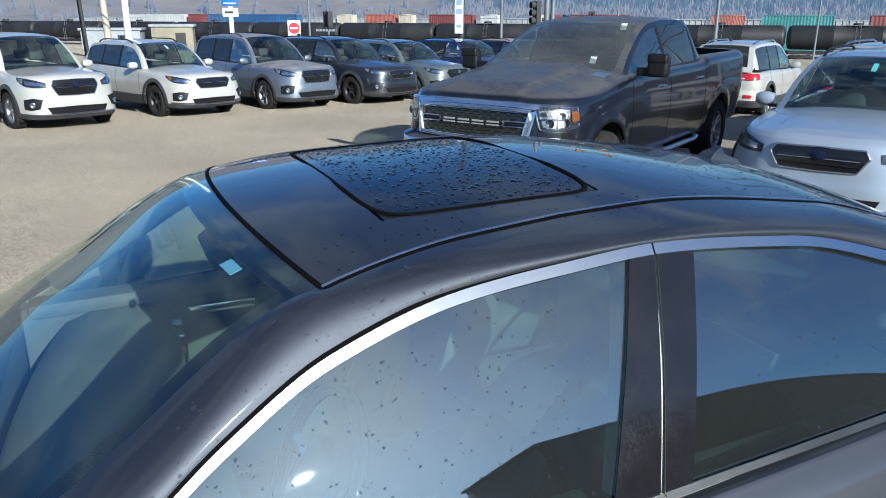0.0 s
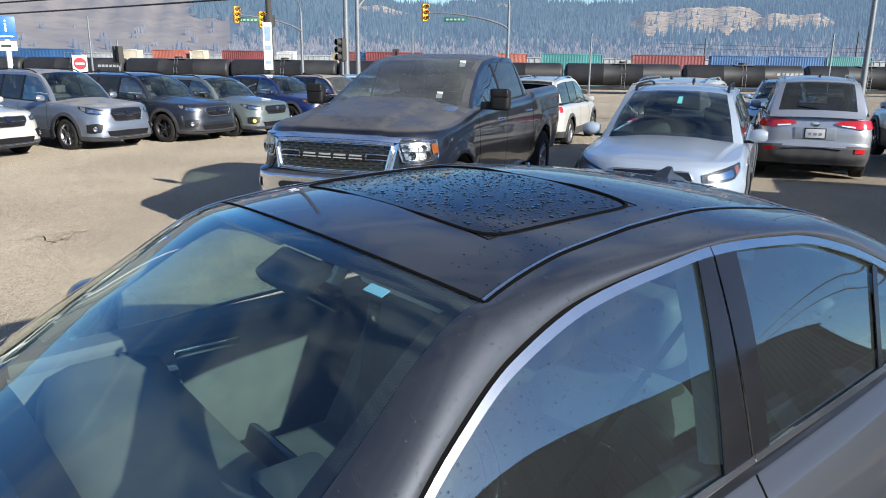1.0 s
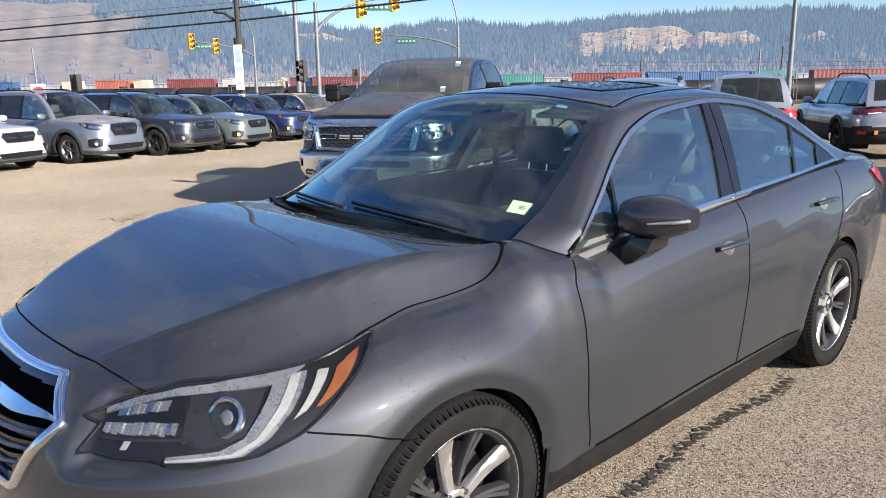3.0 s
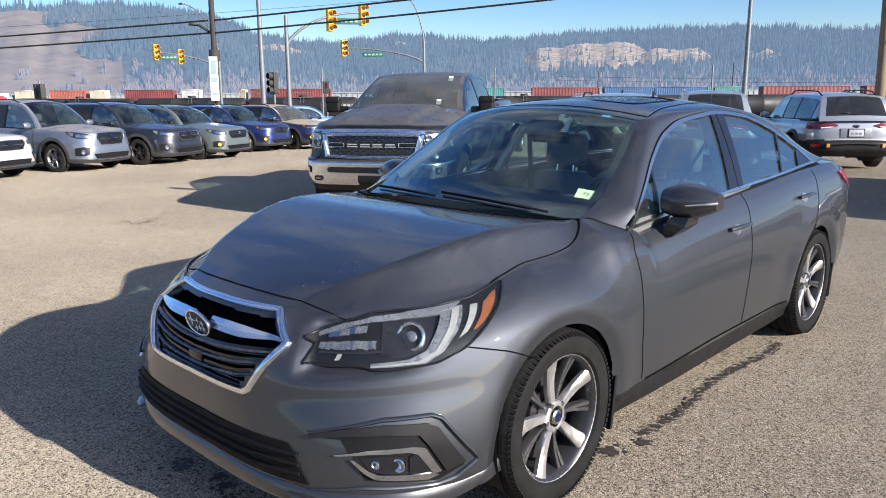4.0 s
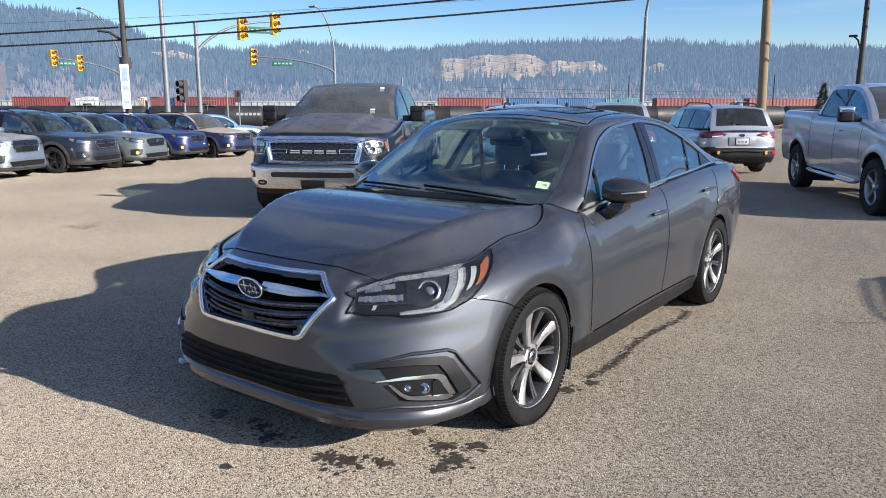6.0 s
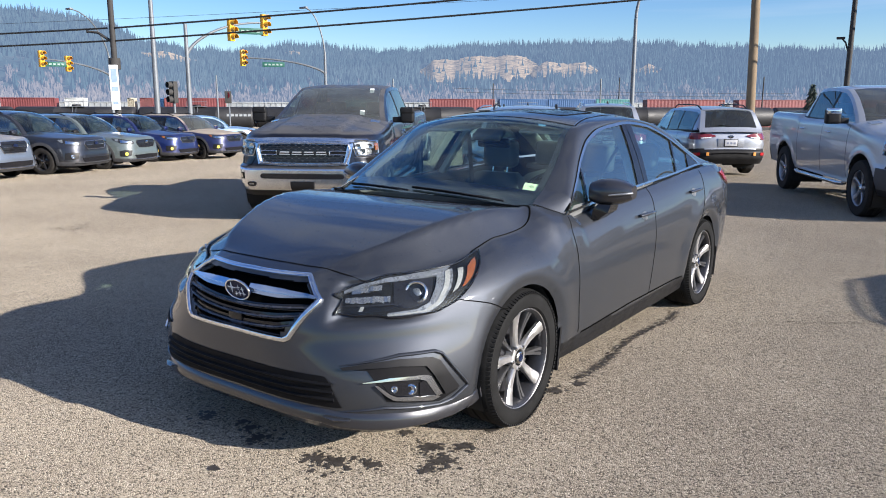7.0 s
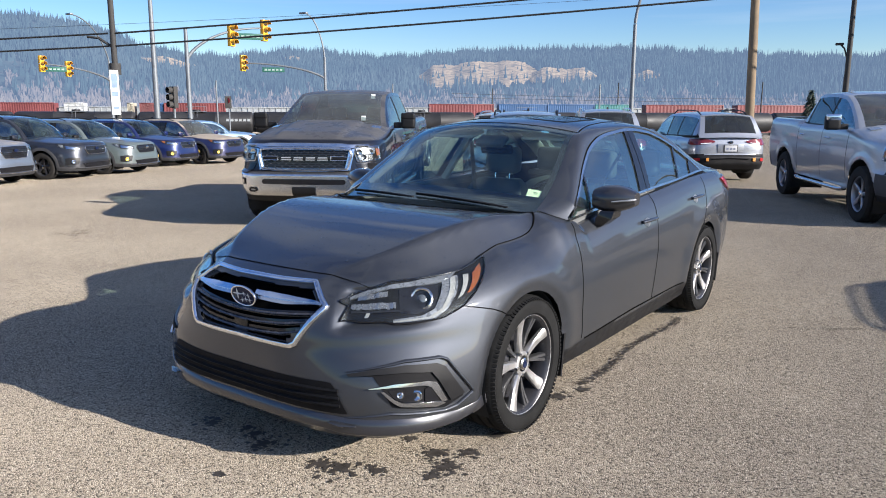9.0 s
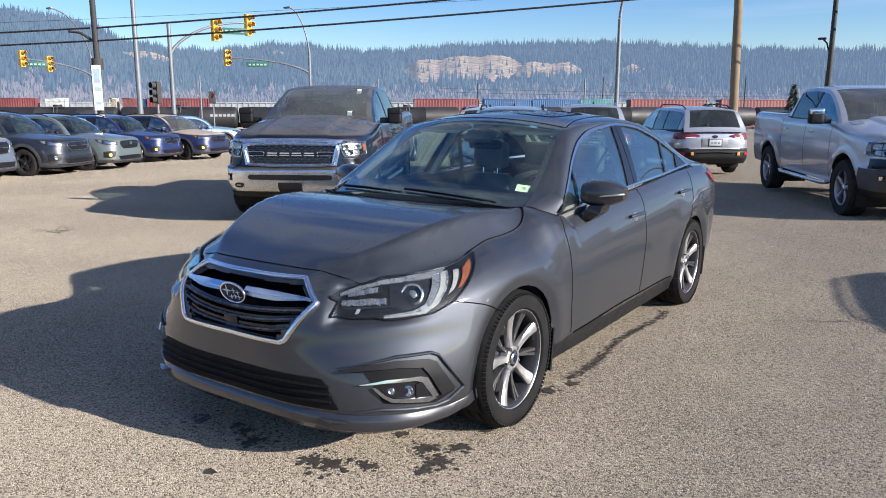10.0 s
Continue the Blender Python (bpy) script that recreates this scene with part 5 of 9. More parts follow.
# line wires and a lone conifer beyond the tracks
for dz in (0.0, -0.7):
    cable((-83.4, 119.8, 3.9 + dz), (-34.6, 183.3, 3.3 + dz), 0.3, 0.035, "thin grey line wire along the tracks")
for x, y, h in ((-55.6, 135.2, 10.0), (-31.5, 143.0, 10.0), (-78.0, 126.0, 9.0)):
    pole("utility_pole", x, y, h, 0.13, 0.10, M["pole_dark"], "slim dark line pole beyond the tracks", base=False)
fir = thing("conifer_tree", pose(-14.9, 95.4, float(ground_z(-14.9, 95.4))), "lone dark green conifer beside the rail yard", "tree")
part("trunk", tube("trunk", [(0, 0, -0.2), (0.05, 0, 3.0), (0, 0, 5.4)], [0.18, 0.11, 0.03], 8), M["pole_dark"], fir)
rnd = random.Random(8)
V, F = [], []
for i in range(900):
    k = rnd.random() ** 0.7
    zz = 5.6 - 4.9 * k
    rr = (0.10 + 1.15 * k) * (0.5 + 0.5 * rnd.random()) * (0.85 + 0.25 * math.sin(zz * 7))
    b = rnd.uniform(0, 6.283)
    c, s_, n = math.cos(b), math.sin(b), len(V)
    L, w = rnd.uniform(0.22, 0.45), rnd.uniform(0.05, 0.11)
    V += [(rr * c - w * s_, rr * s_ + w * c, zz), (rr * c + w * s_, rr * s_ - w * c, zz), ((rr + L) * c, (rr + L) * s_, zz - rnd.uniform(0.05, 0.25)), (rr * c, rr * s_, zz + 0.12)]
    F += [(n, n + 1, n + 2), (n, n + 2, n + 3), (n + 1, n + 3, n + 2)]
part("crown", mesh_of("crown", V, F, False), mat("conifer needles", (0.035, 0.050, 0.035), 0.8, 0, 0.35, 2, 20), fir)

# yard sheds seen past the first car of the row
for x, y, w, h, mt, lb in ((-92, 3, 6.0, 2.6, "gon_grey", "pale grey yard shed with a flat roof"), (-84, 8.6, 4.0, 2.7, "shed_tan", "dull tan yard cabin beside the track")):
    z = float(ground_z(x, y))
    shed = thing("shed", pose(x, y, z + 0.05, 0, 0, 80), lb, "building")
    part("wall", box_bm(w, 4.0, h, 0.04, (0, 0, h / 2)), M[mt], shed)
    part("roof", box_bm(w + 0.4, 4.4, 0.25, 0.05, (0, 0, h + 0.1)), M["gon_grey"], shed)
    part("door", box_bm(1.0, 0.08, 2.1, 0.02, (w * 0.2, -2.02, 1.05)), M["pole_dark"], shed)

# the long dark building across the aisle, which the side glass mirrors
hall = thing("warehouse", pose(29, 0, 0), "tall dark steel-clad warehouse with a low annex", "building")
for y0, y1, h in ((15.0, 61.0, 9.6), (9.5, 15.0, 4.8)):
    part("wall", box_bm(10, y1 - y0, h, 0.05, (5, (y0 + y1) / 2, h / 2)), M["cladding_wall"], hall)
    part("roof", box_bm(10.5, y1 - y0 + 0.4, 0.25, 0.05, (5, (y0 + y1) / 2, h + 0.1)), M["grey_cladding"], hall)
    for k in range(int((y1 - y0) / 1.15)):
        part("wall_rib", box_bm(0.08, 0.12, h - 0.1, 0.0, (-0.03, y0 + 0.5 + k * 1.15, h / 2)), M["cladding_wall"], hall)
for k in range(4):
    part("bay_door", box_bm(0.06, 3.4, 3.6, 0.02, (-0.06, 20 + k * 11.3, 1.8)), M["galv"], hall)


# ---- the dark grey sedan ----
SEDAN_AT = pose(-0.035, 0, 0) @ Matrix.Diagonal((1.038, 1, 1, 1))
sedan = thing("sedan", SEDAN_AT, "dark grey metallic four-door sedan beaded with rain, parked on the lot", "car")
hood_half = curve_fn((-0.80, 0.30), (-0.765, 0.40), (-0.735, 0.46), (-0.69, 0.53), (-0.65, 0.572), (-0.5, 0.630), (-0.3, 0.703), (-0.18, 0.745), (0.0, 0.752), (0.2, 0.746), (0.30, 0.735), (0.36, 0.715), (0.40, 0.690), (0.43, 0.64), (0.52, 0.60))
hood_front = lambda x: np.interp(np.abs(x), (0, 0.12, 0.25, 0.345, 0.45, 0.5, 0.563, 0.62), (-0.767, -0.764, -0.755, -0.737, -0.712, -0.692, -0.650, -0.58))
hood_rear = lambda x: 0.267 + 0.31 * np.asarray(x) ** 2
crest_x = curve_fn((-1.0, 0.28), (-0.735, 0.345), (-0.6, 0.432), (-0.5, 0.488), (-0.4, 0.535), (-0.3, 0.572), (-0.2, 0.603), (-0.1, 0.625), (0, 0.642), (0.1, 0.653), (0.2, 0.660), (0.38, 0.66), (0.6, 0.62))
hood_mid = curve_fn((-1.0, 0.735), (-0.9, 0.778), (-0.83, 0.810), (-0.765, 0.839), (-0.6, 0.900), (-0.4, 0.960), (-0.2, 1.002), (0, 1.026), (0.15, 1.026), (0.27, 1.010), (0.40, 0.990), (0.6, 0.985))
hood_crest = curve_fn((-1.0, 0.72), (-0.83, 0.800), (-0.735, 0.836), (-0.6, 0.900), (-0.5, 0.933), (-0.4, 0.963), (-0.3, 0.989), (-0.2, 1.009), (-0.1, 1.022), (0, 1.028), (0.1, 1.028), (0.2, 1.023), (0.3, 1.015), (0.4, 1.004), (0.6, 0.985))
hood_edge = curve_fn((-1.0, 0.70), (-0.83, 0.775), (-0.75, 0.790), (-0.65, 0.804), (-0.5, 0.824), (-0.3, 0.852), (-0.1, 0.879), (0, 0.889), (0.1, 0.900), (0.2, 0.914), (0.3, 0.945), (0.38, 0.976), (0.45, 0.978), (0.6, 0.940))
soft = lambda t: np.clip(t, 0, 1) ** 2 * (3 - 2 * np.clip(t, 0, 1))


class SedanShell(Shell):
    """The sedan's skin: a hood with two crests, headlights set back beside the grille, and rolled arch lips."""

    def old_top(self, x, y):
        return Shell.top(self, x, y)

    def top(self, x, y):
        x, y = np.broadcast_arrays(np.abs(np.asarray(x, float)), np.asarray(y, float))
        xc, xg = crest_x(y), hood_half(y)
        xg = np.maximum(xg, xc + 0.05)
        inner = hood_mid(y) - (hood_mid(y) - hood_crest(y)) * np.clip(x / xc, 0, 1) ** 2.4
        s = np.clip((x - xc) / (xg - xc), 0, 1)
        outer = hood_crest(y) + (hood_edge(y) - hood_crest(y)) * s ** 0.92
        over = np.maximum(x - xg, 0)
        z = np.where(x < xc, inner, outer) - 0.30 * over - 2.0 * over ** 2
        w = soft((y - 0.46) / 0.16)
        z = z * (1 - w) + self.old_top(x, y) * w
        # the fender's rear end climbs to the pillar
        w = soft((y - 0.34) / 0.09) * (1 - soft((y - 0.64) / 0.08)) * soft((x - 0.62) / 0.07)
        return z * (1 - w) + (1.010 - 0.42 * (x - 0.69) - 0.06 * (y - 0.42)) * w

    def _at(self, u, v):
        x, y = self.xy(u, v)
        x1, y1 = self.xy(u, np.ones_like(v))
        roll = self.shoulder(y) * np.clip((v - 0.58) / 0.42, 0, 1) ** 1.7
        x, x1 = x - roll, x1 - self.shoulder(y1)
        old = self.old_top(x1, y1)
        z = self.zb(y) + (old - self.zb(y)) * v + (self.top(x1, y1) - old) * soft((v - 0.62) / 0.38)
        # the lamp bay lies behind the plane of the grille
        bay = 0.046 * soft((u - 0.255) / 0.030) * (1 - soft((u - 0.30) / 0.26)) * soft((v - 0.640) / 0.055) * (1 - soft((v - 0.93) / 0.07))
        # a hollow between the lamp ledge and the fog lamp
        hollow = 0.006 * np.exp(-((u - 0.40) / 0.14) ** 2 - ((v - 0.555) / 0.045) ** 2)
        back = (bay + hollow)
        y = y + back * 0.93
        # the fender swells beside the hood
        rise = np.clip((v - 0.60) / 0.40, 0, 1)
        swell = 6.75 * rise ** 2 * (1 - rise) * soft((y + 0.66) / 0.35) * (1 - soft((y - 0.25) / 0.35))
        x = x + 0.014 * swell
        z = z + 0.004 * swell
        x = x - back * 0.30
        for wy in (0.0, self.wb):
            d = np.hypot(y - wy, z - self.hub)
            ring = np.where(d < self.arch + 0.060, soft((d - self.arch + 0.01) / 0.070), np.exp(-((d - self.arch - 0.060) / 0.11) ** 2))
            x = x + (self.flare + 0.008) * ring * (z > self.hub - 0.1) * np.clip(v * 8, 0, 1) * (v < 0.97)
        return np.stack([x, y, z], -1)


SED = SedanShell(
    W=0.92, yc=0.20, yrc=3.05, wb=2.75, hub=0.335, arch=0.362, flare=0.012,
    wv=curve_fn((0, 0.935), (0.12, 0.965), (0.35, 0.988), (0.6, 1.0), (0.75, 0.988), (0.87, 0.958), (0.945, 0.925), (1, 0.883)),
    plan=curve_fn((-0.9, 0.985), (0.2, 0.985), (0.9, 1.0), (2.0, 1.0), (3.05, 0.975), (3.9, 0.97)),
    yf=curve_fn((0, -0.90), (0.12, -0.955), (0.3, -0.975), (0.55, -0.97), (0.75, -0.95), (0.9, -0.90), (1, -0.83)),
    pf=curve_fn((0, 4.0), (0.3, 3.6), (0.6, 2.8), (1, 2.4)),
    yr=curve_fn((0, 3.75), (0.2, 3.84), (0.5, 3.85), (0.8, 3.82), (1, 3.74)),
    pr=curve_fn((0, 3.5), (1, 3.5)),
    zb=curve_fn((-1.0, 0.17), (-0.3, 0.20), (0.4, 0.19), (2.3, 0.19), (3.2, 0.24), (3.9, 0.28)),
    zc=curve_fn((-0.9, 0.83), (-0.8, 0.862), (-0.6, 0.910), (-0.3, 0.962), (0, 1.002), (0.3, 1.027), (0.45, 1.015), (0.6, 0.995), (1.0, 1.02), (1.76, 1.045), (2.8, 1.075), (3.2, 1.075), (3.6, 1.062), (3.8, 1.04)),
    crown=curve_fn((-0.9, 0.03), (-0.6, 0.067), (-0.2, 0.098), (0.3, 0.095), (0.55, 0.080), (1.76, 0.045), (3.0, 0.03), (3.8, 0.04)),
    crease=lambda x, y: 0.020 / (1 + np.exp((x - 0.42 - 0.06 * (y + 0.2)) / 0.020)) * np.clip((y + 0.82) * 4, 0, 1) * np.clip((0.62 - y) * 6, 0, 1),
    mat_of=lambda nm: M["black_plastic"] if nm in ("cowl", "side_sill") else M["grey_paint"],
)
SED.crown_pow = 3.2
SED.shoulder = curve_fn((-1.0, 0.0), (-0.36, 0.0), (-0.20, 0.028), (0.0, 0.055), (0.30, 0.055), (0.45, 0.02), (0.52, 0.0), (4.0, 0.0))
front_gap = curve_fn((0.2, 0.61), (0.32, 0.604), (0.5, 0.565), (0.71, 0.549), (0.87, 0.548), (0.96, 0.60), (1.1, 0.60))
mid_gap = curve_fn((0.2, 1.655), (0.35, 1.651), (0.6, 1.655), (0.80, 1.669), (0.93, 1.708), (1.03, 1.735))
back_gap = curve_fn((0.2, 2.40), (0.33, 2.44), (0.55, 2.50), (0.75, 2.62), (0.846, 2.715), (0.95, 2.79), (1.04, 2.83))


def in_grille(x, z):
    """The open mouth of the grille, by half width and height."""
    return 0.553 < z < 0.786 and x < np.interp(z, (0.553, 0.735, 0.786), (0.250, 0.405, 0.330))


def sedan_groups(y, z, x, cap):
    if not cap and y < -0.70 and in_grille(x, z):
        return "none"
    if cap:
        if y < hood_front(x):
            return "front_bumper"
        if y < hood_rear(x) and x < hood_half(y):
            return "hood"
        if 0.20 < y < 0.60 and x < 0.66:
            return "none"
        if y < 0.60:
            return "left:front_fender"
        if y > 3.0:
            return "trunk_lid" if x < 0.66 and y < 3.72 else ("rear_bumper" if y > 3.6 else "left:rear_quarter_panel")
        return "left:front_door" if y < 1.735 else ("left:rear_door" if y < 2.81 else "left:rear_quarter_panel")
    if y < -0.44 or (y < -0.18 and z < 0.717 - 0.43 * (y + 0.44)):
        return "front_bumper"
    if z < 0.30 and 0.3 < y < 2.5:
        return "left:side_sill"
    if y < front_gap(z):
        return "left:front_fender"
    if y < mid_gap(z):
        return "left:front_door"
    if y < back_gap(z):
        return "left:rear_door"
    if y > 3.35 and z < 0.78:
        return "rear_bumper"
    return "left:rear_quarter_panel"


build_skin(SED, sedan, sedan_groups, 2.6, 0.60, 3.0, ncap=36)
put_wells(SED, sedan)
put_wheels(sedan, "sedan", 0.795, 2.75, 0.339, 0.225, 0.242, 5, True, M["sedan_alloy"], M["rubber"], 72)


# shut lines
def flank_gap(gap, z0, z1, name="shut_line", width=0.006):
    z = np.linspace(z0, z1, 60)
    y = gap(z)
    u = SED.u_of_y(y)
    fr = u < 1
    v = np.full_like(z, 0.5)
    for _ in range(12):      # find the height on the skin
        P = SED._at(u, v)
        v = np.clip(v + (z - P[:, 2]) / 0.75, 0, 1)
    ribbon(SED.at(u, v, 0.0005), SED.at(u, v, 0.01), width, name, M["shut"], sedan)


flank_gap(front_gap, 0.315, 0.945)
flank_gap(mid_gap, 0.32, 1.0)
flank_gap(back_gap, 0.33, 1.03)


SKIN_U, SKIN_V = np.meshgrid(np.linspace(0.2, 1.35, 420), np.linspace(0.6, 1, 140), indexing="ij")
SKIN_P = SED.at(SKIN_U, SKIN_V).reshape(-1, 3)
RIM_P = SED.at(np.linspace(0, 1.35, 300), np.ones(300))
rim_x = lambda y: np.interp(y, RIM_P[:, 1], RIM_P[:, 0])


def hood_z(x, y):
    """Height of the skin at a plan point: the top sheet, or the rolled flank outside it."""
    if abs(x) < rim_x(y):
        return float(SED.top(x, y))
    return float(SKIN_P[np.argmin(np.hypot(SKIN_P[:, 0] - abs(x), SKIN_P[:, 1] - y)), 2])


def top_line(xs, ys, name, width, material, both=True, off=0.0006):
    xs, ys = np.array(xs), np.array(ys)
    t, tt = np.linspace(0, 1, len(xs)), np.linspace(0, 1, 90)
    x, y = np.interp(tt, t, xs), np.interp(tt, t, ys)
    z = np.array([hood_z(p, q) for p, q in zip(x, y)])
    for _ in range(8):
        z[1:-1] = (z[:-2] + 2 * z[1:-1] + z[2:]) / 4
    P = np.stack([x, y, z + off], -1)
    ribbon(P, P + np.array((0, 0, 0.01)), width, name, material, sedan, both)


hy = np.linspace(-0.22, 0.41, 50)
top_line(np.minimum(hood_half(hy), np.where(hy > -0.25, rim_x(hy) - 0.004, 9.0)), hy, "hood_gap", 0.009, M["shut"], True, 0.0035)
hx = np.linspace(-0.57, 0.57, 60)
top_line(hx, hood_front(hx), "hood_gap", 0.005, M["shut"], False, 0.0018)
strip_on(SED, [(0.575, 0.768), (0.66, 0.69), (0.738, 0.60), (0.762, 0.585)], 0.005, 0.0006, "shut_line", M["shut"], sedan)
strip_on(SED, [(1.155, 0.155), (1.4, 0.165), (1.8, 0.14)], 0.012, 0.0006, "sill_gap", M["shut"], sedan)
strip_on(SED, [(2.3, 0.70), (2.45, 0.70), (2.7, 0.70)], 0.005, 0.0006, "bumper_gap", M["shut"], sedan)

# black cowl between the hood's rear edge and the glass
cx, ck = np.linspace(-0.69, 0.69, 60)[:, None], np.linspace(0, 1, 8)[None]
cy = hood_rear(cx) + (np.maximum(0.62, hood_rear(cx) + 0.10) - hood_rear(cx)) * ck
CG = np.stack([np.repeat(cx, 8, 1), cy, SED.top(np.repeat(cx, 8, 1), cy) + 0.003 - 0.012 * np.sin(np.pi * ck) * np.ones_like(cx)], -1)
part("cowl_cover", grid_mesh("cowl_cover", CG, flip=False), M["black_plastic"], sedan)
top_line(cx[:, 0], hood_rear(cx[:, 0]), "hood_gap", 0.010, M["shut"], False, 0.0045)

# radiator grille
grille = new("grille")
grille.parent = sedan


def nose_patch(top, bottom, off, thick, name, material, parent, nu=40, nv=10, label=""):
    top, bottom = np.array(top, float), np.array(bottom, float)
    s = np.linspace(0, 1, nu)
    a = np.stack([np.interp(s, np.linspace(0, 1, len(top)), top[:, i]) for i in (0, 1)], -1)
    b = np.stack([np.interp(s, np.linspace(0, 1, len(bottom)), bottom[:, i]) for i in (0, 1)], -1)
    k = np.linspace(0, 1, nv)[None, :, None]
    uv = b[:, None] * (1 - k) + a[:, None] * k
    P = SED.at(np.abs(uv[..., 0]) + 1e-4, uv[..., 1], off)
    P[..., 0] *= np.where(uv[..., 0] < 0, -1, 1)
    return part(name, slab(name, P, thick, (0, -1, 0.1)), material, parent, label)


def nose_line(pts, off, r, name, material, parent, flat=0.6, closed=False, per=6, label=""):
    frame_on(SED, pts, r, off, name, material, parent, False, flat, label, closed, per)


nose_patch([(-0.236, 0.852), (-0.19, 0.985), (0, 0.990), (0.19, 0.985), (0.236, 0.852)], [(-0.236, 0.848), (-0.165, 0.565), (0, 0.572), (0.165, 0.565), (0.236, 0.848)], -0.062, 0.004, "grille_back", M["shut"], grille, 48, 12)
# louvres bowed down to the middle: a sloping blade, thin nose sheen painted lighter
for k, (tip, shoulder_v, mid) in enumerate((((0.226, 0.786), 0.772, 0.756), ((0.203, 0.722), 0.698, 0.682), ((0.180, 0.655), 0.630, 0.618))):
    pts = [(-tip[0], tip[1]), (-0.13, shoulder_v), (-0.06, mid + 0.004), (0, mid), (0.06, mid + 0.004), (0.13, shoulder_v), tip]
    nose_patch([(u_, v_ + 0.030) for u_, v_ in pts], pts, -0.022, 0.012, "grille_bar", M["gloss_black"], grille, 40, 4)
    nose_line(pts, -0.004, 0.0075, "grille_bar_edge", M["bar_sheen"], grille, 0.8, False, 8)
    nose_line([(u_, v_ - 0.012) for u_, v_ in pts], -0.016, 0.006, "grille_bar_foot", M["gloss_black"], grille, 0.9, False, 8)
part("radar_cover", box_bm(0.085, 0.012, 0.060, 0.006, (0.0, -0.955, 0.600)), M["gloss_black"], grille)
for sg in (-1, 1):
    wing_top = [(sg * 0.030, 0.905), (sg * 0.08, 0.905), (sg * 0.13, 0.898), (sg * 0.224, 0.866)]
    wing_mid = [(sg * 0.030, 0.872), (sg * 0.08, 0.869), (sg * 0.13, 0.864), (sg * 0.224, 0.858)]
    wing_low = [(sg * 0.030, 0.848), (sg * 0.08, 0.842), (sg * 0.13, 0.836), (sg * 0.224, 0.850)]
    nose_patch(wing_top, wing_mid, 0.004, 0.010, "grille_wing", M["chrome"], grille, 24, 5)
    nose_patch(wing_mid, wing_low, -0.002, 0.010, "grille_wing", M["satin_chrome"], grille, 24, 5)
frame_pts = [(-0.190, 0.984), (-0.12, 0.989), (0, 0.993), (0.12, 0.989), (0.190, 0.984), (0.212, 0.925), (0.237, 0.852), (0.226, 0.80), (0.174, 0.580), (0.160, 0.562),
             (0.08, 0.569), (0, 0.573), (-0.08, 0.569), (-0.160, 0.562), (-0.174, 0.580), (-0.226, 0.80), (-0.237, 0.852), (-0.212, 0.925)]
nose_line(frame_pts, 0.004, 0.0155, "grille_frame", M["chrome"], grille, 0.85, True, 5)
nose_line([(u_ * 0.955, 0.775 + (v_ - 0.775) * 0.945) for u_, v_ in frame_pts], -0.014, 0.010, "grille_inner_frame", M["gloss_black"], grille, 1.2, True, 5)
# oval badge: dark enamel, bright rim and six plain studs
bc = SED.at(np.array(0.001), np.array(0.852), 0.012)
lean = pose(0.0, bc[1], bc[2], 102, 0, 0)


def oval(name, rx, rz, depth, z0, material, rim=0.0):
    a = np.arange(36) * 2 * math.pi / 36
    rings = []
    for k, dz in ((1.0, 0), (1.0, depth * 0.6), (0.92, depth), (0.0001, depth * 1.15)):
        rings.append(np.stack([rx * k * np.cos(a), rz * k * np.sin(a), np.full(36, z0 + dz)], -1))
    me = loft_box(name, rings, False)
    me.transform(lean)
    return part(name, me, material, grille)


oval("badge", 0.074, 0.046, 0.012, 0.0, M["badge_blue"])
a = np.arange(48) * 2 * math.pi / 48
ringp = np.stack([0.075 * np.cos(a), 0.047 * np.sin(a), np.full(48, 0.010)], -1)
me = tube("badge_rim", ringp, 0.0050, 8, True)
me.transform(lean)
part("badge_rim", me, M["chrome"], grille)
for (sx, sz, rr) in ((-0.030, 0.010, 0.032), (0.012, 0.014, 0.015), (0.038, 0.008, 0.015), (0.018, -0.012, 0.015), (0.042, -0.013, 0.015), (-0.006, -0.018, 0.015)):
    bm = bmesh.new()
    for wide in (True, False):
        w, h = (rr, rr * 0.14) if wide else (rr * 0.14, rr * 0.8)
        q = [bm.verts.new((sx - w, sz, 0.0142)), bm.verts.new((sx, sz - h, 0.0142)), bm.verts.new((sx + w, sz, 0.0142)), bm.verts.new((sx, sz + h, 0.0142))]
        f = bm.faces.new(q)
        t = bmesh.ops.extrude_face_region(bm, geom=[f])
        bmesh.ops.translate(bm, vec=(0, 0, 0.002), verts=[e for e in t["geom"] if isinstance(e, bmesh.types.BMVert)])
    bm.transform(lean)
    part("badge_stud", bm, M["white_lens"], grille)

# lower intake, lip and corner blades
nose_patch([(-0.275, 0.33), (-0.262, 0.372), (-0.1, 0.378), (0, 0.38), (0.1, 0.378), (0.262, 0.372), (0.275, 0.33)], [(-0.300, 0.185), (-0.275, 0.185), (-0.1, 0.19), (0, 0.195), (0.1, 0.19), (0.275, 0.185), (0.300, 0.185)], 0.001, 0.003, "lower_intake", M["dark_pocket"], sedan)
for vv, half in ((0.235, 0.285), (0.28, 0.283), (0.325, 0.28)):
    nose_line([(-half, vv), (-half / 2, vv + 0.004), (0, vv + 0.005), (half / 2, vv + 0.004), (half, vv)], 0.004, 0.009, "intake_bar", M["dark_pocket"], sedan, 0.8)
lip_mat = M["dark_mirror"]
lu = np.linspace(-0.70, 0.70, 101)
l_top = np.interp(np.abs(lu), (0, 0.25, 0.29, 0.40, 0.55, 0.70), (0.175, 0.172, 0.160, 0.142, 0.098, 0.150))
l_low = np.interp(np.abs(lu), (0, 0.25, 0.29, 0.40, 0.55, 0.70), (0.070, 0.060, 0.030, 0.010, 0.0, 0.060))
rows = []
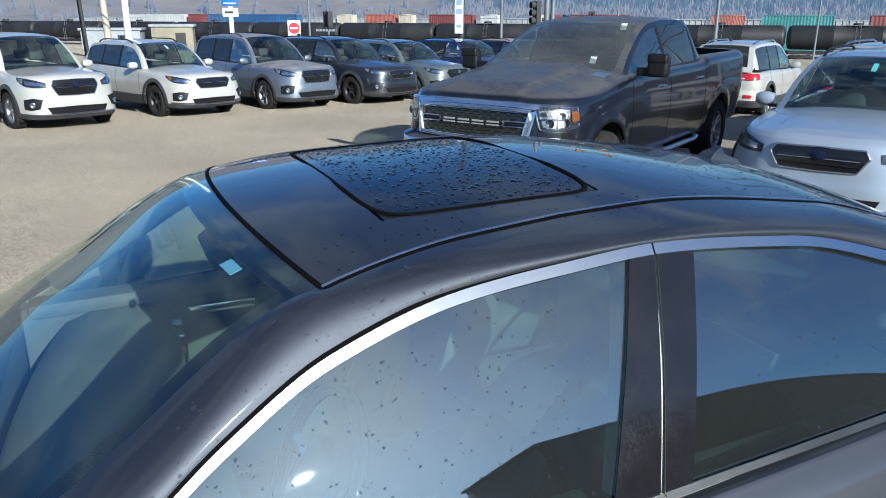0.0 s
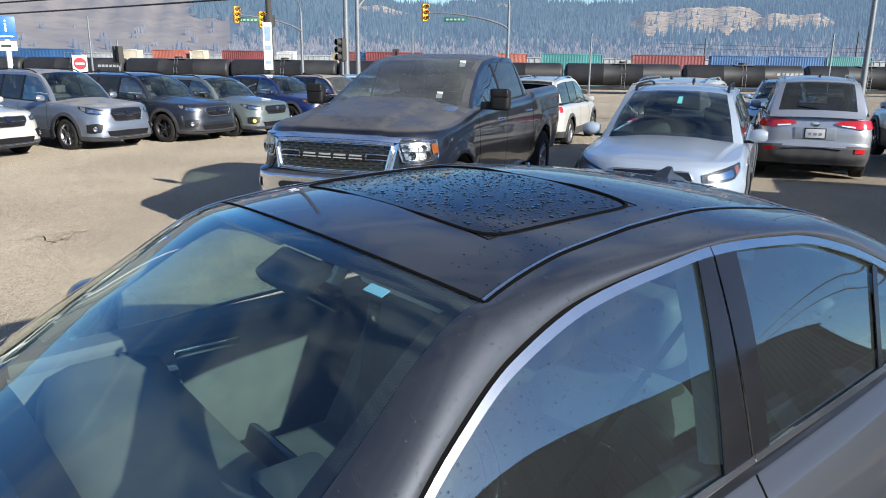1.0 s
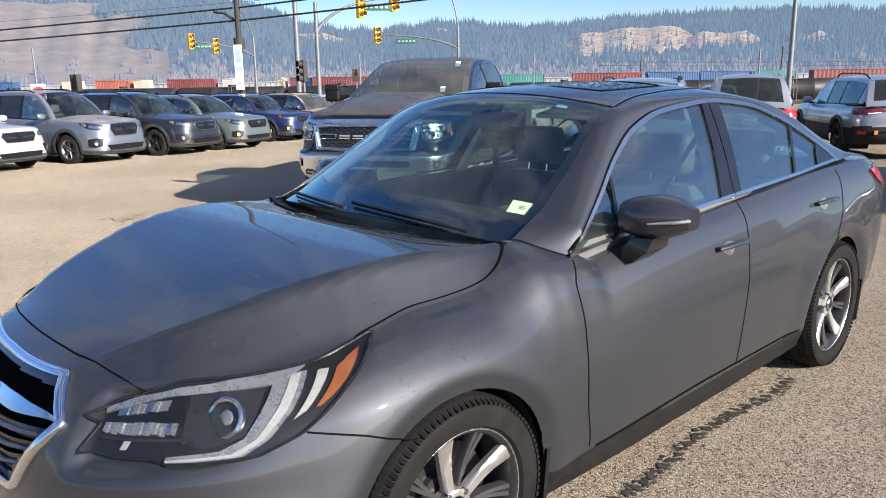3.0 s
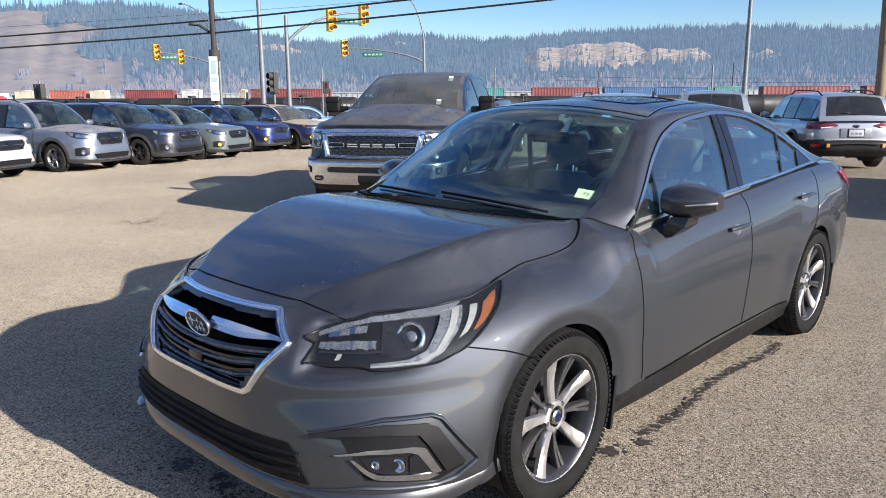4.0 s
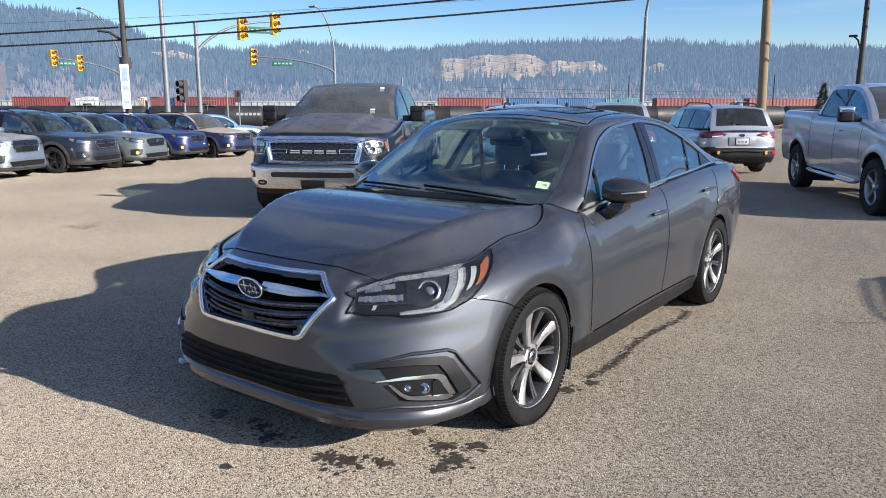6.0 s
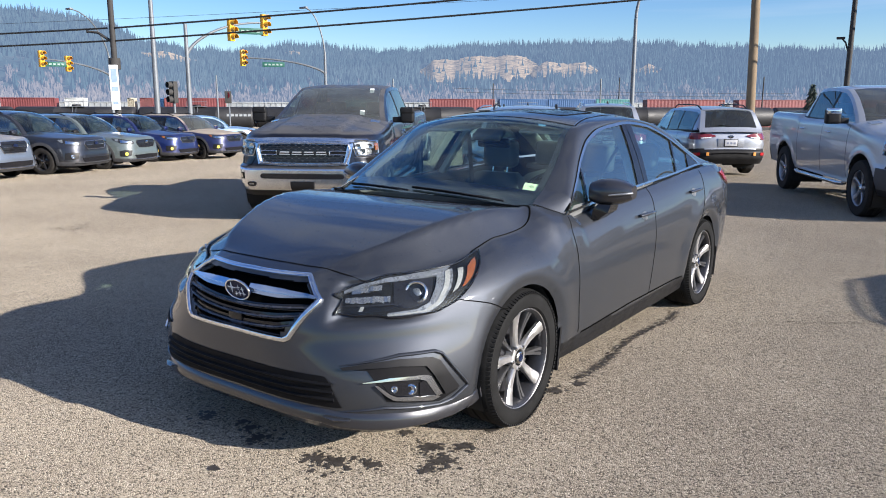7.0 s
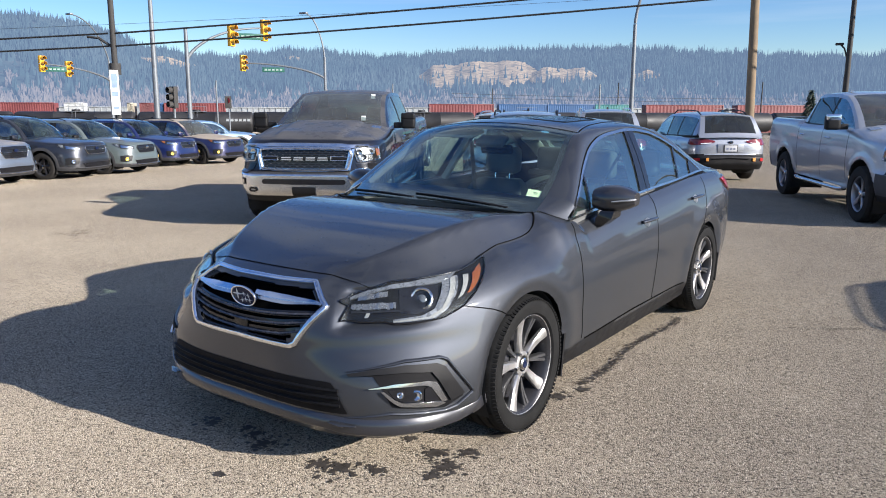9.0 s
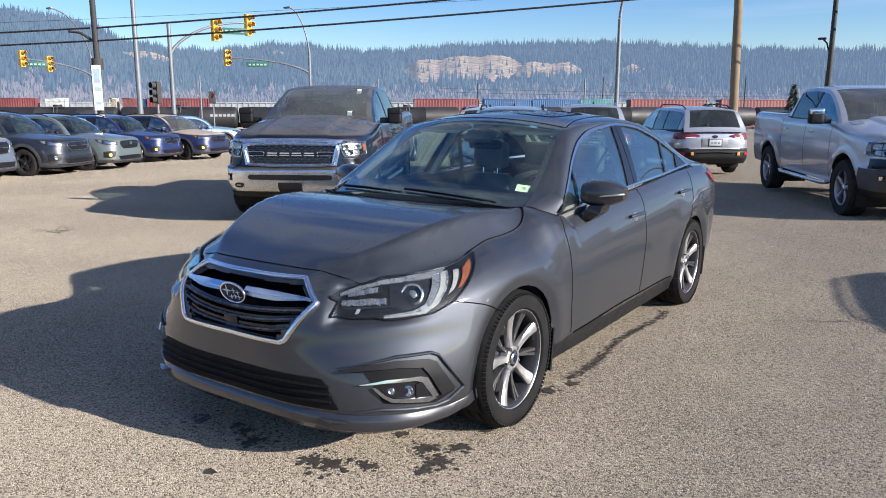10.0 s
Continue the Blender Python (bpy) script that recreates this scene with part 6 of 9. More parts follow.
for f, off in ((0.0, -0.004), (0.03, 0.003), (0.60, 0.020), (0.66, 0.0225), (0.72, 0.0215), (0.96, 0.008), (1.0, 0.004), (1.0, -0.02)):
    P = SED.at(np.abs(lu) + 1e-4, l_top + (l_low - l_top) * f, off * np.interp(np.abs(lu), (0, 0.6, 0.70), (1, 1, 0.5)))
    P[:, 0] *= np.where(lu < 0, -1, 1)
    rows.append(P)
part("front_lip", grid_mesh("front_lip", np.stack(rows, 1), flip=True), lip_mat, sedan)
for sg in (1, -1):
    P = SED.at(np.array([0.262, 0.285, 0.318]), np.array([0.135, 0.125, 0.12]), 0.02) * np.array((sg, 1, 1))
    part("lip_blade", tube("lip_blade", P, [0.010, 0.018, 0.008], 8, flat=0.5), M["grey_paint"], sedan)

# headlights
for sg in (1, -1):
    lamp = new("headlight")
    lamp.parent = sedan
    kw = dict(sides=(sg,))
    top = [(0.263, 0.896), (0.279, 0.910), (0.286, 0.918), (0.334, 0.960), (0.383, 0.989), (0.43, 0.998), (0.495, 0.999), (0.57, 0.999), (0.65, 0.998), (0.705, 0.996), (0.712, 0.993)]
    bot = [(0.264, 0.886), (0.280, 0.840), (0.268, 0.734), (0.314, 0.708), (0.371, 0.704), (0.393, 0.680), (0.445, 0.680), (0.514, 0.704), (0.568, 0.768), (0.630, 0.890), (0.708, 0.984)]
    patch_on(SED, top, bot, 0.0015, 0.002, "housing", M["black_plastic"], lamp, nu=60, nv=12, **kw)
    # brow of bright moulding under the upper edge
    patch_on(SED, [(0.279, 0.900), (0.334, 0.944), (0.383, 0.972), (0.463, 0.991), (0.574, 0.994)], [(0.281, 0.880), (0.336, 0.916), (0.385, 0.942), (0.460, 0.966), (0.549, 0.973)], 0.005, 0.006, "upper_trim", M["lamp_silver"], lamp, nu=30, nv=4, **kw)
    # faceted reflector: two stepped rows of bright cells, edge to edge
    rnd = random.Random(5)
    for u0, u1, n_, t0, t1, b0, b1 in ((0.300, 0.372, 10, 0.900, 0.924, 0.866, 0.888), (0.288, 0.394, 15, 0.843, 0.846, 0.797, 0.794)):
        for q in range(n_):
            ua, ub, ka, kb = u0 + (u1 - u0) * q / n_, u0 + (u1 - u0) * (q + 1) / n_, q / n_, (q + 1) / n_
            cut = 0.012 * rnd.random() if n_ > 10 else 0.004 * rnd.random()
            patch_on(SED, [(ua, t0 + (t1 - t0) * ka), (ub, t0 + (t1 - t0) * kb)], [(ua, b0 + (b1 - b0) * ka + cut), (ub, b0 + (b1 - b0) * kb + cut * 0.4)], 0.004, 0.002 + 0.005 * rnd.random(), "reflector_cell", M["reflector"] if rnd.random() < 0.7 else M["satin_chrome"], lamp, nu=3, nv=3, **kw)
    patch_on(SED, [(0.290, 0.792), (0.35, 0.782), (0.405, 0.790)], [(0.290, 0.780), (0.35, 0.770), (0.405, 0.776)], 0.004, 0.006, "reflector_step", M["dark_alloy"], lamp, nu=12, nv=3, **kw)
    patch_on(SED, [(0.326, 0.774), (0.334, 0.774)], [(0.321, 0.738), (0.329, 0.738)], 0.004, 0.005, "marker_light", M["light_guide"], lamp, nu=4, nv=4, **kw)
    # smoked bezel round the projector
    patch_on(SED, [(0.400, 0.945), (0.45, 0.960), (0.512, 0.958)], [(0.405, 0.770), (0.44, 0.748), (0.492, 0.790)], 0.003, 0.003, "bezel", M["dark_alloy"], lamp, nu=14, nv=8, **kw)
    c = SED.at(np.array(0.461), np.array(0.872), 0.0) * np.array((sg, 1, 1))
    nrm = SED.at(np.array(0.461), np.array(0.872), 1.0) * np.array((sg, 1, 1)) - c
    turn = (Vector(nrm).normalized() + Vector((0, -0.6, 0))).to_track_quat("Z", "Y").to_matrix().to_4x4()
    for nm, prof, mt in (("projector", [(0.0, 0.050), (0.012, 0.050), (0.016, 0.044), (0.013, 0.039), (0.006, 0.038)], M["satin_chrome"]), ("projector_lens", [(0.006, 0.038), (0.018, 0.031), (0.026, 0.018), (0.028, 0.0001)], M["lens"]),
                         ("projector_bowl", [(0.008, 0.038), (0.005, 0.024), (0.0045, 0.0001)], M["dark_alloy"]), ("projector_shutter", [(0.006, 0.020), (0.0095, 0.016), (0.010, 0.0001)], M["lamp_silver"])):
        me = lathe(nm, prof, 32, "z")
        me.transform(Matrix.Translation(Vector(c)) @ turn)
        part(nm, me, mt, lamp)
    # bracket-shaped running light: a broad frosted blade with a brighter core
    c_in = [(0.443, 0.960), (0.523, 0.962), (0.512, 0.892), (0.492, 0.782), (0.459, 0.736), (0.388, 0.716)]
    c_out = [(0.446, 0.978), (0.577, 0.980), (0.556, 0.876), (0.526, 0.768), (0.492, 0.706), (0.388, 0.690)]
    patch_on(SED, c_in, c_out, 0.004, 0.006, "running_light_cover", M["lamp_silver"], lamp, nu=60, nv=5, **kw)
    core_a = [(a_ * 0.50 + b_ * 0.50, c_ * 0.50 + d_ * 0.50) for (a_, c_), (b_, d_) in zip(c_in[1:], c_out[1:])]
    core_b = [(a_ * 0.18 + b_ * 0.82, c_ * 0.18 + d_ * 0.82) for (a_, c_), (b_, d_) in zip(c_in[1:], c_out[1:])]
    patch_on(SED, core_a, core_b, 0.010, 0.003, "running_light", M["light_guide"], lamp, nu=60, nv=4, **kw)
    patch_on(SED, [(0.626, 0.964), (0.65, 0.972), (0.678, 0.979)], [(0.586, 0.860), (0.594, 0.860), (0.642, 0.928)], 0.004, 0.005, "turn_signal", M["amber_lens"], lamp, nu=10, nv=10, **kw)
    patch_on(SED, [(0.594, 0.972), (0.612, 0.968)], [(0.556, 0.830), (0.574, 0.856)], 0.004, 0.005, "side_guide", M["light_guide"], lamp, nu=8, nv=10, **kw)
    patch_on(SED, top, bot, 0.016, 0.002, "lens", M["lens"], lamp, nu=60, nv=12, **kw)
    rim_loop = top + bot[::-1]
    L = np.array(rim_loop + rim_loop[:1])
    t = np.linspace(0, len(L) - 1, 220)[:-1]
    C = SED.at(np.interp(t, range(len(L)), L[:, 0]), np.interp(t, range(len(L)), L[:, 1]), 0.008) * np.array((sg, 1, 1))
    part("lamp_seal", tube("lamp_seal", C, 0.004, 6, True), M["gloss_black"], lamp)
    # fog lamp pocket
    fog = new("fog_light")
    fog.parent = sedan
    pocket_top = [(0.298, 0.425), (0.356, 0.449), (0.421, 0.456), (0.494, 0.438), (0.512, 0.413), (0.559, 0.221)]
    patch_on(SED, pocket_top, [(0.299, 0.416), (0.353, 0.407), (0.374, 0.326), (0.393, 0.219), (0.512, 0.150), (0.557, 0.195)], 0.0, 0.003, "pocket", M["dark_pocket"], fog, nu=36, nv=8, **kw)
    patch_on(SED, pocket_top, [(0.303, 0.411), (0.357, 0.418), (0.421, 0.416), (0.479, 0.394), (0.495, 0.338), (0.525, 0.195)], 0.003, 0.010, "pocket_trim", M["black_plastic"], fog, nu=36, nv=5, **kw)
    ridge = np.array([(0.296, 0.436), (0.421, 0.478), (0.502, 0.470), (0.520, 0.448), (0.585, 0.214), (0.543, 0.143), (0.512, 0.133), (0.391, 0.183), (0.295, 0.160)])
    t = np.linspace(0, 8, 90)
    C = SED.at(np.interp(t, range(9), ridge[:, 0]), np.interp(t, range(9), ridge[:, 1]), 0.0) * np.array((sg, 1, 1))
    part("bumper_ridge", tube("bumper_ridge", C, np.interp(t, (0, 1, 7, 8), (0.004, 0.013, 0.012, 0.003)), 10, flat=0.6), M["grey_paint"], sedan)
    # chrome frame: a wing, a broad end panel and a dark well with the lens
    patch_on(SED, [(0.344, 0.343), (0.40, 0.359), (0.471, 0.349), (0.489, 0.333), (0.515, 0.204)], [(0.346, 0.339), (0.40, 0.341), (0.46, 0.329), (0.476, 0.312), (0.502, 0.200)], 0.006, 0.008, "fog_frame", M["chrome"], fog, nu=30, nv=5, **kw)
    patch_on(SED, [(0.462, 0.306), (0.474, 0.318), (0.490, 0.310)], [(0.462, 0.228), (0.485, 0.205), (0.509, 0.195)], 0.005, 0.006, "fog_panel", M["gloss_black"], fog, nu=8, nv=6, **kw)
    patch_on(SED, [(0.376, 0.322), (0.399, 0.268), (0.413, 0.246), (0.458, 0.226), (0.500, 0.206)], [(0.370, 0.322), (0.392, 0.258), (0.408, 0.226), (0.491, 0.178), (0.511, 0.190)], 0.006, 0.008, "fog_frame", M["chrome"], fog, nu=30, nv=4, **kw)
    patch_on(SED, [(0.385, 0.325), (0.42, 0.325), (0.464, 0.305)], [(0.400, 0.268), (0.420, 0.245), (0.464, 0.226)], 0.003, 0.003, "fog_well", M["gloss_black"], fog, nu=14, nv=6, **kw)
    for uu, vv, rr, mt in ((0.446, 0.276, 0.023, "chrome"), (0.410, 0.292, 0.014, "satin_chrome")):
        c = SED.at(np.array(uu), np.array(vv), 0.004) * np.array((sg, 1, 1))
        turn = Vector((sg * 0.45, -0.89, 0.0)).to_track_quat("Z", "Y").to_matrix().to_4x4()
        me = lathe("fog_lens", [(0.0, rr), (0.008, rr), (0.010, rr * 0.8), (0.007, rr * 0.7), (0.003, rr * 0.3), (0.002, 0.0001)], 20, "z")
        me.transform(Matrix.Translation(Vector(c)) @ turn)
        part("fog_lens", me, M[mt], fog)
    # tail lamp
    patch_on(SED, [(2.16, 0.93), (2.3, 0.945), (2.5, 0.95), (2.72, 0.95)], [(2.20, 0.86), (2.3, 0.78), (2.5, 0.76), (2.72, 0.79)], 0.002, 0.010, "tail_light", M["red_lens"], sedan, nu=24, nv=6, **kw)

# greenhouse
CAB = Cabin(
    xr=curve_fn((0.50, 0.803), (0.55, 0.793), (0.62, 0.774), (0.9, 0.681), (1.2, 0.596), (1.5, 0.58), (1.9, 0.585), (2.4, 0.585), (2.7, 0.61), (3.0, 0.66), (3.3, 0.70)),
    zr=curve_fn((0.50, 0.970), (0.55, 0.992), (0.62, 1.026), (0.9, 1.210), (1.2, 1.387), (1.5, 1.425), (1.9, 1.435), (2.4, 1.39), (2.7, 1.31), (3.0, 1.18), (3.3, 1.065)),
    bow=curve_fn((0.55, 0.17), (0.9, 0.15), (1.2, 0.11), (1.6, 0.0), (2.3, 0.0), (2.7, -0.10), (3.3, -0.10)),
    lift=curve_fn((0.55, 0.055), (0.9, 0.062), (1.2, 0.066), (1.9, 0.062), (2.5, 0.055), (2.8, 0.04), (3.3, 0.01)),
    bowpow=2.2, bulge=0.012,
    xb=curve_fn((0.55, 0.80), (0.7, 0.80), (1.76, 0.80), (2.8, 0.785), (3.2, 0.755)),
    zbelt=curve_fn((0.55, 0.945), (0.62, 0.953), (1.0, 0.975), (1.76, 1.015), (2.4, 1.04), (2.81, 1.06), (3.3, 1.07)),
)
WT = 1.225                                                     # header line
edge_a = lambda yr: np.interp(yr, (0.55, 0.69, 0.85, 1.1, 1.24), (0.83, 0.86, 0.89, 0.908, 0.912))


def over_band(lo, hi, y0, y1, name, material, ny=30, na=5, off=0.0, both=True, label="", parent=None):
    """A strip of the top sheet between two curves a = lo(yr) and hi(yr)."""
    yr = np.linspace(y0, y1, ny)
    k = np.linspace(0, 1, na)[None]
    a = lo(yr)[:, None] * (1 - k) + hi(yr)[:, None] * k
    P = CAB.over(np.repeat(yr[:, None], na, 1), a, off)
    for s in ((1, -1) if both else (1,)):
        part(name, grid_mesh(name, P * np.array((s, 1, 1)), flip=s > 0), material, parent or sedan, label)


one = lambda yr: np.ones_like(yr)
over_band(lambda y: -edge_a(y), edge_a, 0.52, WT, "windscreen", M["windscreen"], 40, 40, both=False)
over_band(lambda y: edge_a(y) - 0.045, edge_a, 0.55, WT, "screen_border", M["gloss_black"], 30, 4, -0.003)
over_band(lambda y: -edge_a(y), edge_a, 0.52, 0.66, "screen_border", M["gloss_black"], 8, 40, -0.004, False)
over_band(lambda y: -edge_a(y), edge_a, 1.17, WT, "screen_border", M["gloss_black"], 6, 40, -0.004, False)
over_band(edge_a, one, 0.665, WT, "windscreen_pillar", M["grey_paint"], 40, 6)
roof_end = 2.66
# roof skin with a real opening for the glass panel
SR0, SR1, SRA = 1.40, 1.868, 0.655


def roof_band(y0, y1, a0, a1, ny, na):
    yr, a = np.linspace(y0, y1, ny), np.linspace(a0, a1, na)
    return grid_mesh("roof", CAB.over(yr[:, None], a[None, :]), flip=True)


roof_me = join_meshes("roof", [roof_band(WT, SR0, -1, 1, 14, 60), roof_band(SR1, roof_end, -1, 1, 40, 60), roof_band(SR0, SR1, -1, -SRA, 26, 14), roof_band(SR0, SR1, SRA, 1, 26, 14)])
bm = bmesh.new()
bm.from_mesh(roof_me)
bmesh.ops.remove_doubles(bm, verts=bm.verts[:], dist=0.0015)
bm.to_mesh(roof_me)
bm.free()
roof_me.shade_smooth()
part("roof", roof_me, M["grey_paint"], sedan)
sun_yr, sun_a = np.linspace(SR0 + 0.006, SR1 - 0.006, 30), np.linspace(-SRA + 0.012, SRA - 0.012, 40)
part("sunroof_glass", slab("sunroof_glass", CAB.over(sun_yr[:, None], sun_a[None], -0.010), 0.009, (0, 0, 1)), M["gloss_black"], sedan, "dark glass sunroof panel beaded with rain")
t = np.linspace(0, 2 * math.pi, 140)[:-1]
sq = lambda c: np.sign(c) * np.abs(c) ** 0.22
RP = CAB.over((SR0 + SR1) / 2 + (SR1 - SR0) / 2 * sq(np.sin(t)), SRA * sq(np.cos(t)), 0.0005)
part("sunroof_seal", tube("sunroof_seal", RP, 0.006, 6, True, 0.5, (0, 0, 1)), M["shut"], sedan)
ditch_a = lambda yr: np.interp(yr, (WT, 1.466, 1.713, 2.0, 2.49, 2.7), (0.925, 0.862, 0.815, 0.79, 0.79, 0.82))
yd = np.linspace(WT, 2.72, 90)
DP = CAB.over(yd, ditch_a(yd), 0.0)
ribbon(DP, CAB.over(yd, ditch_a(yd), 0.01), 0.016, "roof_ditch", M["shut"], sedan)
DP2 = CAB.over(yd, ditch_a(yd) - 0.010, 0.0025)
ribbon(DP2, CAB.over(yd, ditch_a(yd) - 0.010, 0.0125), 0.006, "roof_moulding", M["satin_chrome"], sedan)
xh = np.linspace(-0.925, 0.925, 60)
HPt = CAB.over(np.full(60, WT), xh, 0.0008)
ribbon(HPt, CAB.over(np.full(60, WT), xh, 0.01), 0.010, "header_seal", M["shut"], sedan, False)
part("shark_fin", loft_box("shark_fin", [[(-0.03 * k, 2.52 + 0.02 * q, 1.425 + h), (0.03 * k, 2.52 + 0.02 * q, 1.425 + h), (0.022 * k, 2.66 - 0.02 * q, 1.40 + h), (-0.022 * k, 2.66 - 0.02 * q, 1.40 + h)] for k, q, h in ((1, 0, 0), (0.8, 1.0, 0.018), (0.3, 3.0, 0.036))]), M["grey_paint"], sedan)
over_band(lambda y: -0.90 * one(y), lambda y: 0.90 * one(y), roof_end, 3.28, "rear_window", M["glass"], 30, 40, both=False)
over_band(lambda y: 0.86 * one(y), one, roof_end, 3.29, "rear_pillar", M["grey_paint"], 30, 6)
over_band(lambda y: 0.82 * one(y), lambda y: 0.90 * one(y), roof_end, 3.28, "screen_border", M["gloss_black"], 30, 4, -0.003)

# side glass, chrome surround and pillars
trim_out = curve_fn((0.585, 0.962), (0.70, 1.030), (0.84, 1.118), (1.02, 1.238), (1.19, 1.325), (1.42, 1.384), (1.634, 1.405), (1.835, 1.417), (2.19, 1.392), (2.45, 1.335), (2.62, 1.272), (2.87, 1.135), (2.94, 1.075))
belt_lo = lambda y: CAB.zbelt(y) + 0.002
belt_hi = lambda y: CAB.zbelt(y) + 0.015
glass_hi = lambda y: np.maximum(trim_out(y) - np.interp(y, (0.6, 0.9, 1.3, 1.6, 2.3, 2.7, 2.94), (0.012, 0.015, 0.018, 0.018, 0.019, 0.028, 0.04)), belt_hi(y) + 0.001)
rail_top = lambda y: CAB.zr(y)


def side_pt(y, k):
    """The rounded pillar and roof edge: k from the glass or roof ditch (0) over the rail to the window trim (1)."""
    y, k = np.broadcast_arrays(np.asarray(y, float), np.asarray(k, float))
    I = CAB.over(y, np.where(y < WT, edge_a(y), ditch_a(y)))
    R = CAB.over(y, np.ones_like(y), 0.001)
    O = CAB.flank_z(y, trim_out(y), 0.001)
    C = 2 * R - 0.5 * (I + O)
    k = k[..., None]
    return I * (1 - k) ** 2 + C * 2 * k * (1 - k) + O * k ** 2


SG = side_pt(np.linspace(0.66, 2.72, 150)[:, None], np.linspace(0, 1, 13)[None])
for sg in (1, -1):
    part("side_rail", grid_mesh("side_rail", SG * np.array((sg, 1, 1)), flip=sg > 0), M["grey_paint"], sedan)
# the sheet that carries the pillar forward and down into the fender
fk, fs = np.linspace(0, 1, 14)[None, :, None], np.linspace(0, 1, 16)[:, None, None]
pil = side_pt(np.full(3, 0.665), np.array((0.0, 0.5, 1.0)))
on_top = lambda x, y: np.array((x, y, float(SED.top(x, y)) + 0.001))
foot_i = pil[0] * (1 - fs) + on_top(0.668, 0.470) * fs
foot_m = pil[1] * (1 - fs) + on_top(0.735, 0.530) * fs
foot_o = pil[2] * (1 - fs) + on_top(0.792, 0.592) * fs
foot_c = 2 * foot_m - 0.5 * (foot_i + foot_o)
foot = foot_i * (1 - fk) ** 2 + foot_c * 2 * fk * (1 - fk) + foot_o * fk ** 2
foot[..., 2] = np.maximum(foot[..., 2], SED.top(foot[..., 0], foot[..., 1]) + 0.001)
for sg in (1, -1):
    ribbon((foot[-1] + np.array((0, 0, 0.001))) * np.array((sg, 1, 1)), (foot[-1] + np.array((0.004, -0.004, 0.01))) * np.array((sg, 1, 1)), 0.004, "shut_line", M["shut"], sedan, False)
    part("pillar_foot", slab("pillar_foot", foot * np.array((sg, 1, 1)), 0.003, (0.2 * sg, -0.3, 1)), M["grey_paint"], sedan)
flank_part(CAB, trim_out, rail_top, 0.665, 3.29, "roof_rail", M["grey_paint"], sedan, 90, 5)
flank_part(CAB, lambda y: CAB.zbelt(y) - 0.03, lambda y: np.where(y > 2.93, CAB.zr(y), CAB.zbelt(y) + 0.004), 2.935, 3.29, "rear_pillar_base", M["grey_paint"], sedan, 20, 5)
flank_part(CAB, glass_hi, trim_out, 0.60, 1.83, "window_trim", M["window_chrome"], sedan, 70, 4, 0.003, 0.004)
flank_part(CAB, glass_hi, trim_out, 1.834, 2.94, "window_trim", M["window_chrome"], sedan, 70, 4, 0.003, 0.004)
flank_part(CAB, lambda y: trim_out(y) - 0.001, lambda y: trim_out(y) + 0.007, 0.60, 2.94, "trim_seal", M["shut"], sedan, 90, 3, 0.002, 0.002)
flank_part(CAB, belt_lo, belt_hi, 0.59, 1.732, "belt_trim", M["window_chrome"], sedan, 40, 4, 0.004, 0.004)
flank_part(CAB, belt_lo, belt_hi, 1.737, 2.95, "belt_trim", M["window_chrome"], sedan, 40, 4, 0.004, 0.004)


def leaning(name, material, low0, low1, high0, high1, off, thick=0.003, n=14):
    """A pillar cover that leans: its foot spans low0..low1 along the belt and its head high0..high1 under the trim."""
    k, s = np.linspace(0, 1, n)[None, :], np.linspace(0, 1, 6)[:, None]
    y = (low0 + (low1 - low0) * s) * (1 - k) + (high0 + (high1 - high0) * s) * k
    z = belt_hi(y) * (1 - k) + glass_hi(y) * k
    P = CAB.flank_z(y, z, off)
    for sg in (1, -1):
        Q = P * np.array((sg, 1, 1))
        part(name, slab(name, Q, thick, (sg, 0, 0.3)), material, sedan)


def pane(name, material, low0, low1, high0, high1, n=16, m=30, ramp0=None):
    k, s = np.linspace(0, 1, n)[None, :], np.linspace(0, 1, m)[:, None]
    y = (low0 + (low1 - low0) * s) * (1 - k) + (high0 + (high1 - high0) * s) * k
    z = belt_hi(y) * (1 - k) + glass_hi(y) * k
    P = CAB.flank_z(y, z, -0.004)
    for sg in (1, -1):
        part(name, grid_mesh(name, P * np.array((sg, 1, 1)), flip=sg < 0), material, sedan)


# small fixed front pane
flank_part(CAB, belt_hi, lambda y: np.minimum(glass_hi(y), belt_hi(y) + 5), 0.63, 0.90, "quarter_glass", M["glass"], sedan, 24, 8, -0.004)
leaning("division_bar", M["gloss_black"], 0.852, 0.876, 0.935, 0.955, 0.001)
pane("front_window", M["glass"], 0.876, 1.63, 0.955, 1.775)
leaning("pillar_cover", M["gloss_black"], 1.628, 1.728, 1.775, 1.832, 0.001)
leaning("pillar_cover", M["gloss_black"], 1.738, 1.800, 1.840, 1.925, 0.001)
pane("rear_door_window", M["glass"], 1.80, 2.36, 1.925, 2.575)
leaning("division_bar", M["gloss_black"], 2.36, 2.385, 2.575, 2.597, 0.001)
pane("quarter_glass", M["glass"], 2.385, 2.66, 2.597, 2.78)
leaning("pillar_cover", M["gloss_black"], 2.66, 2.90, 2.78, 2.91, 0.001)

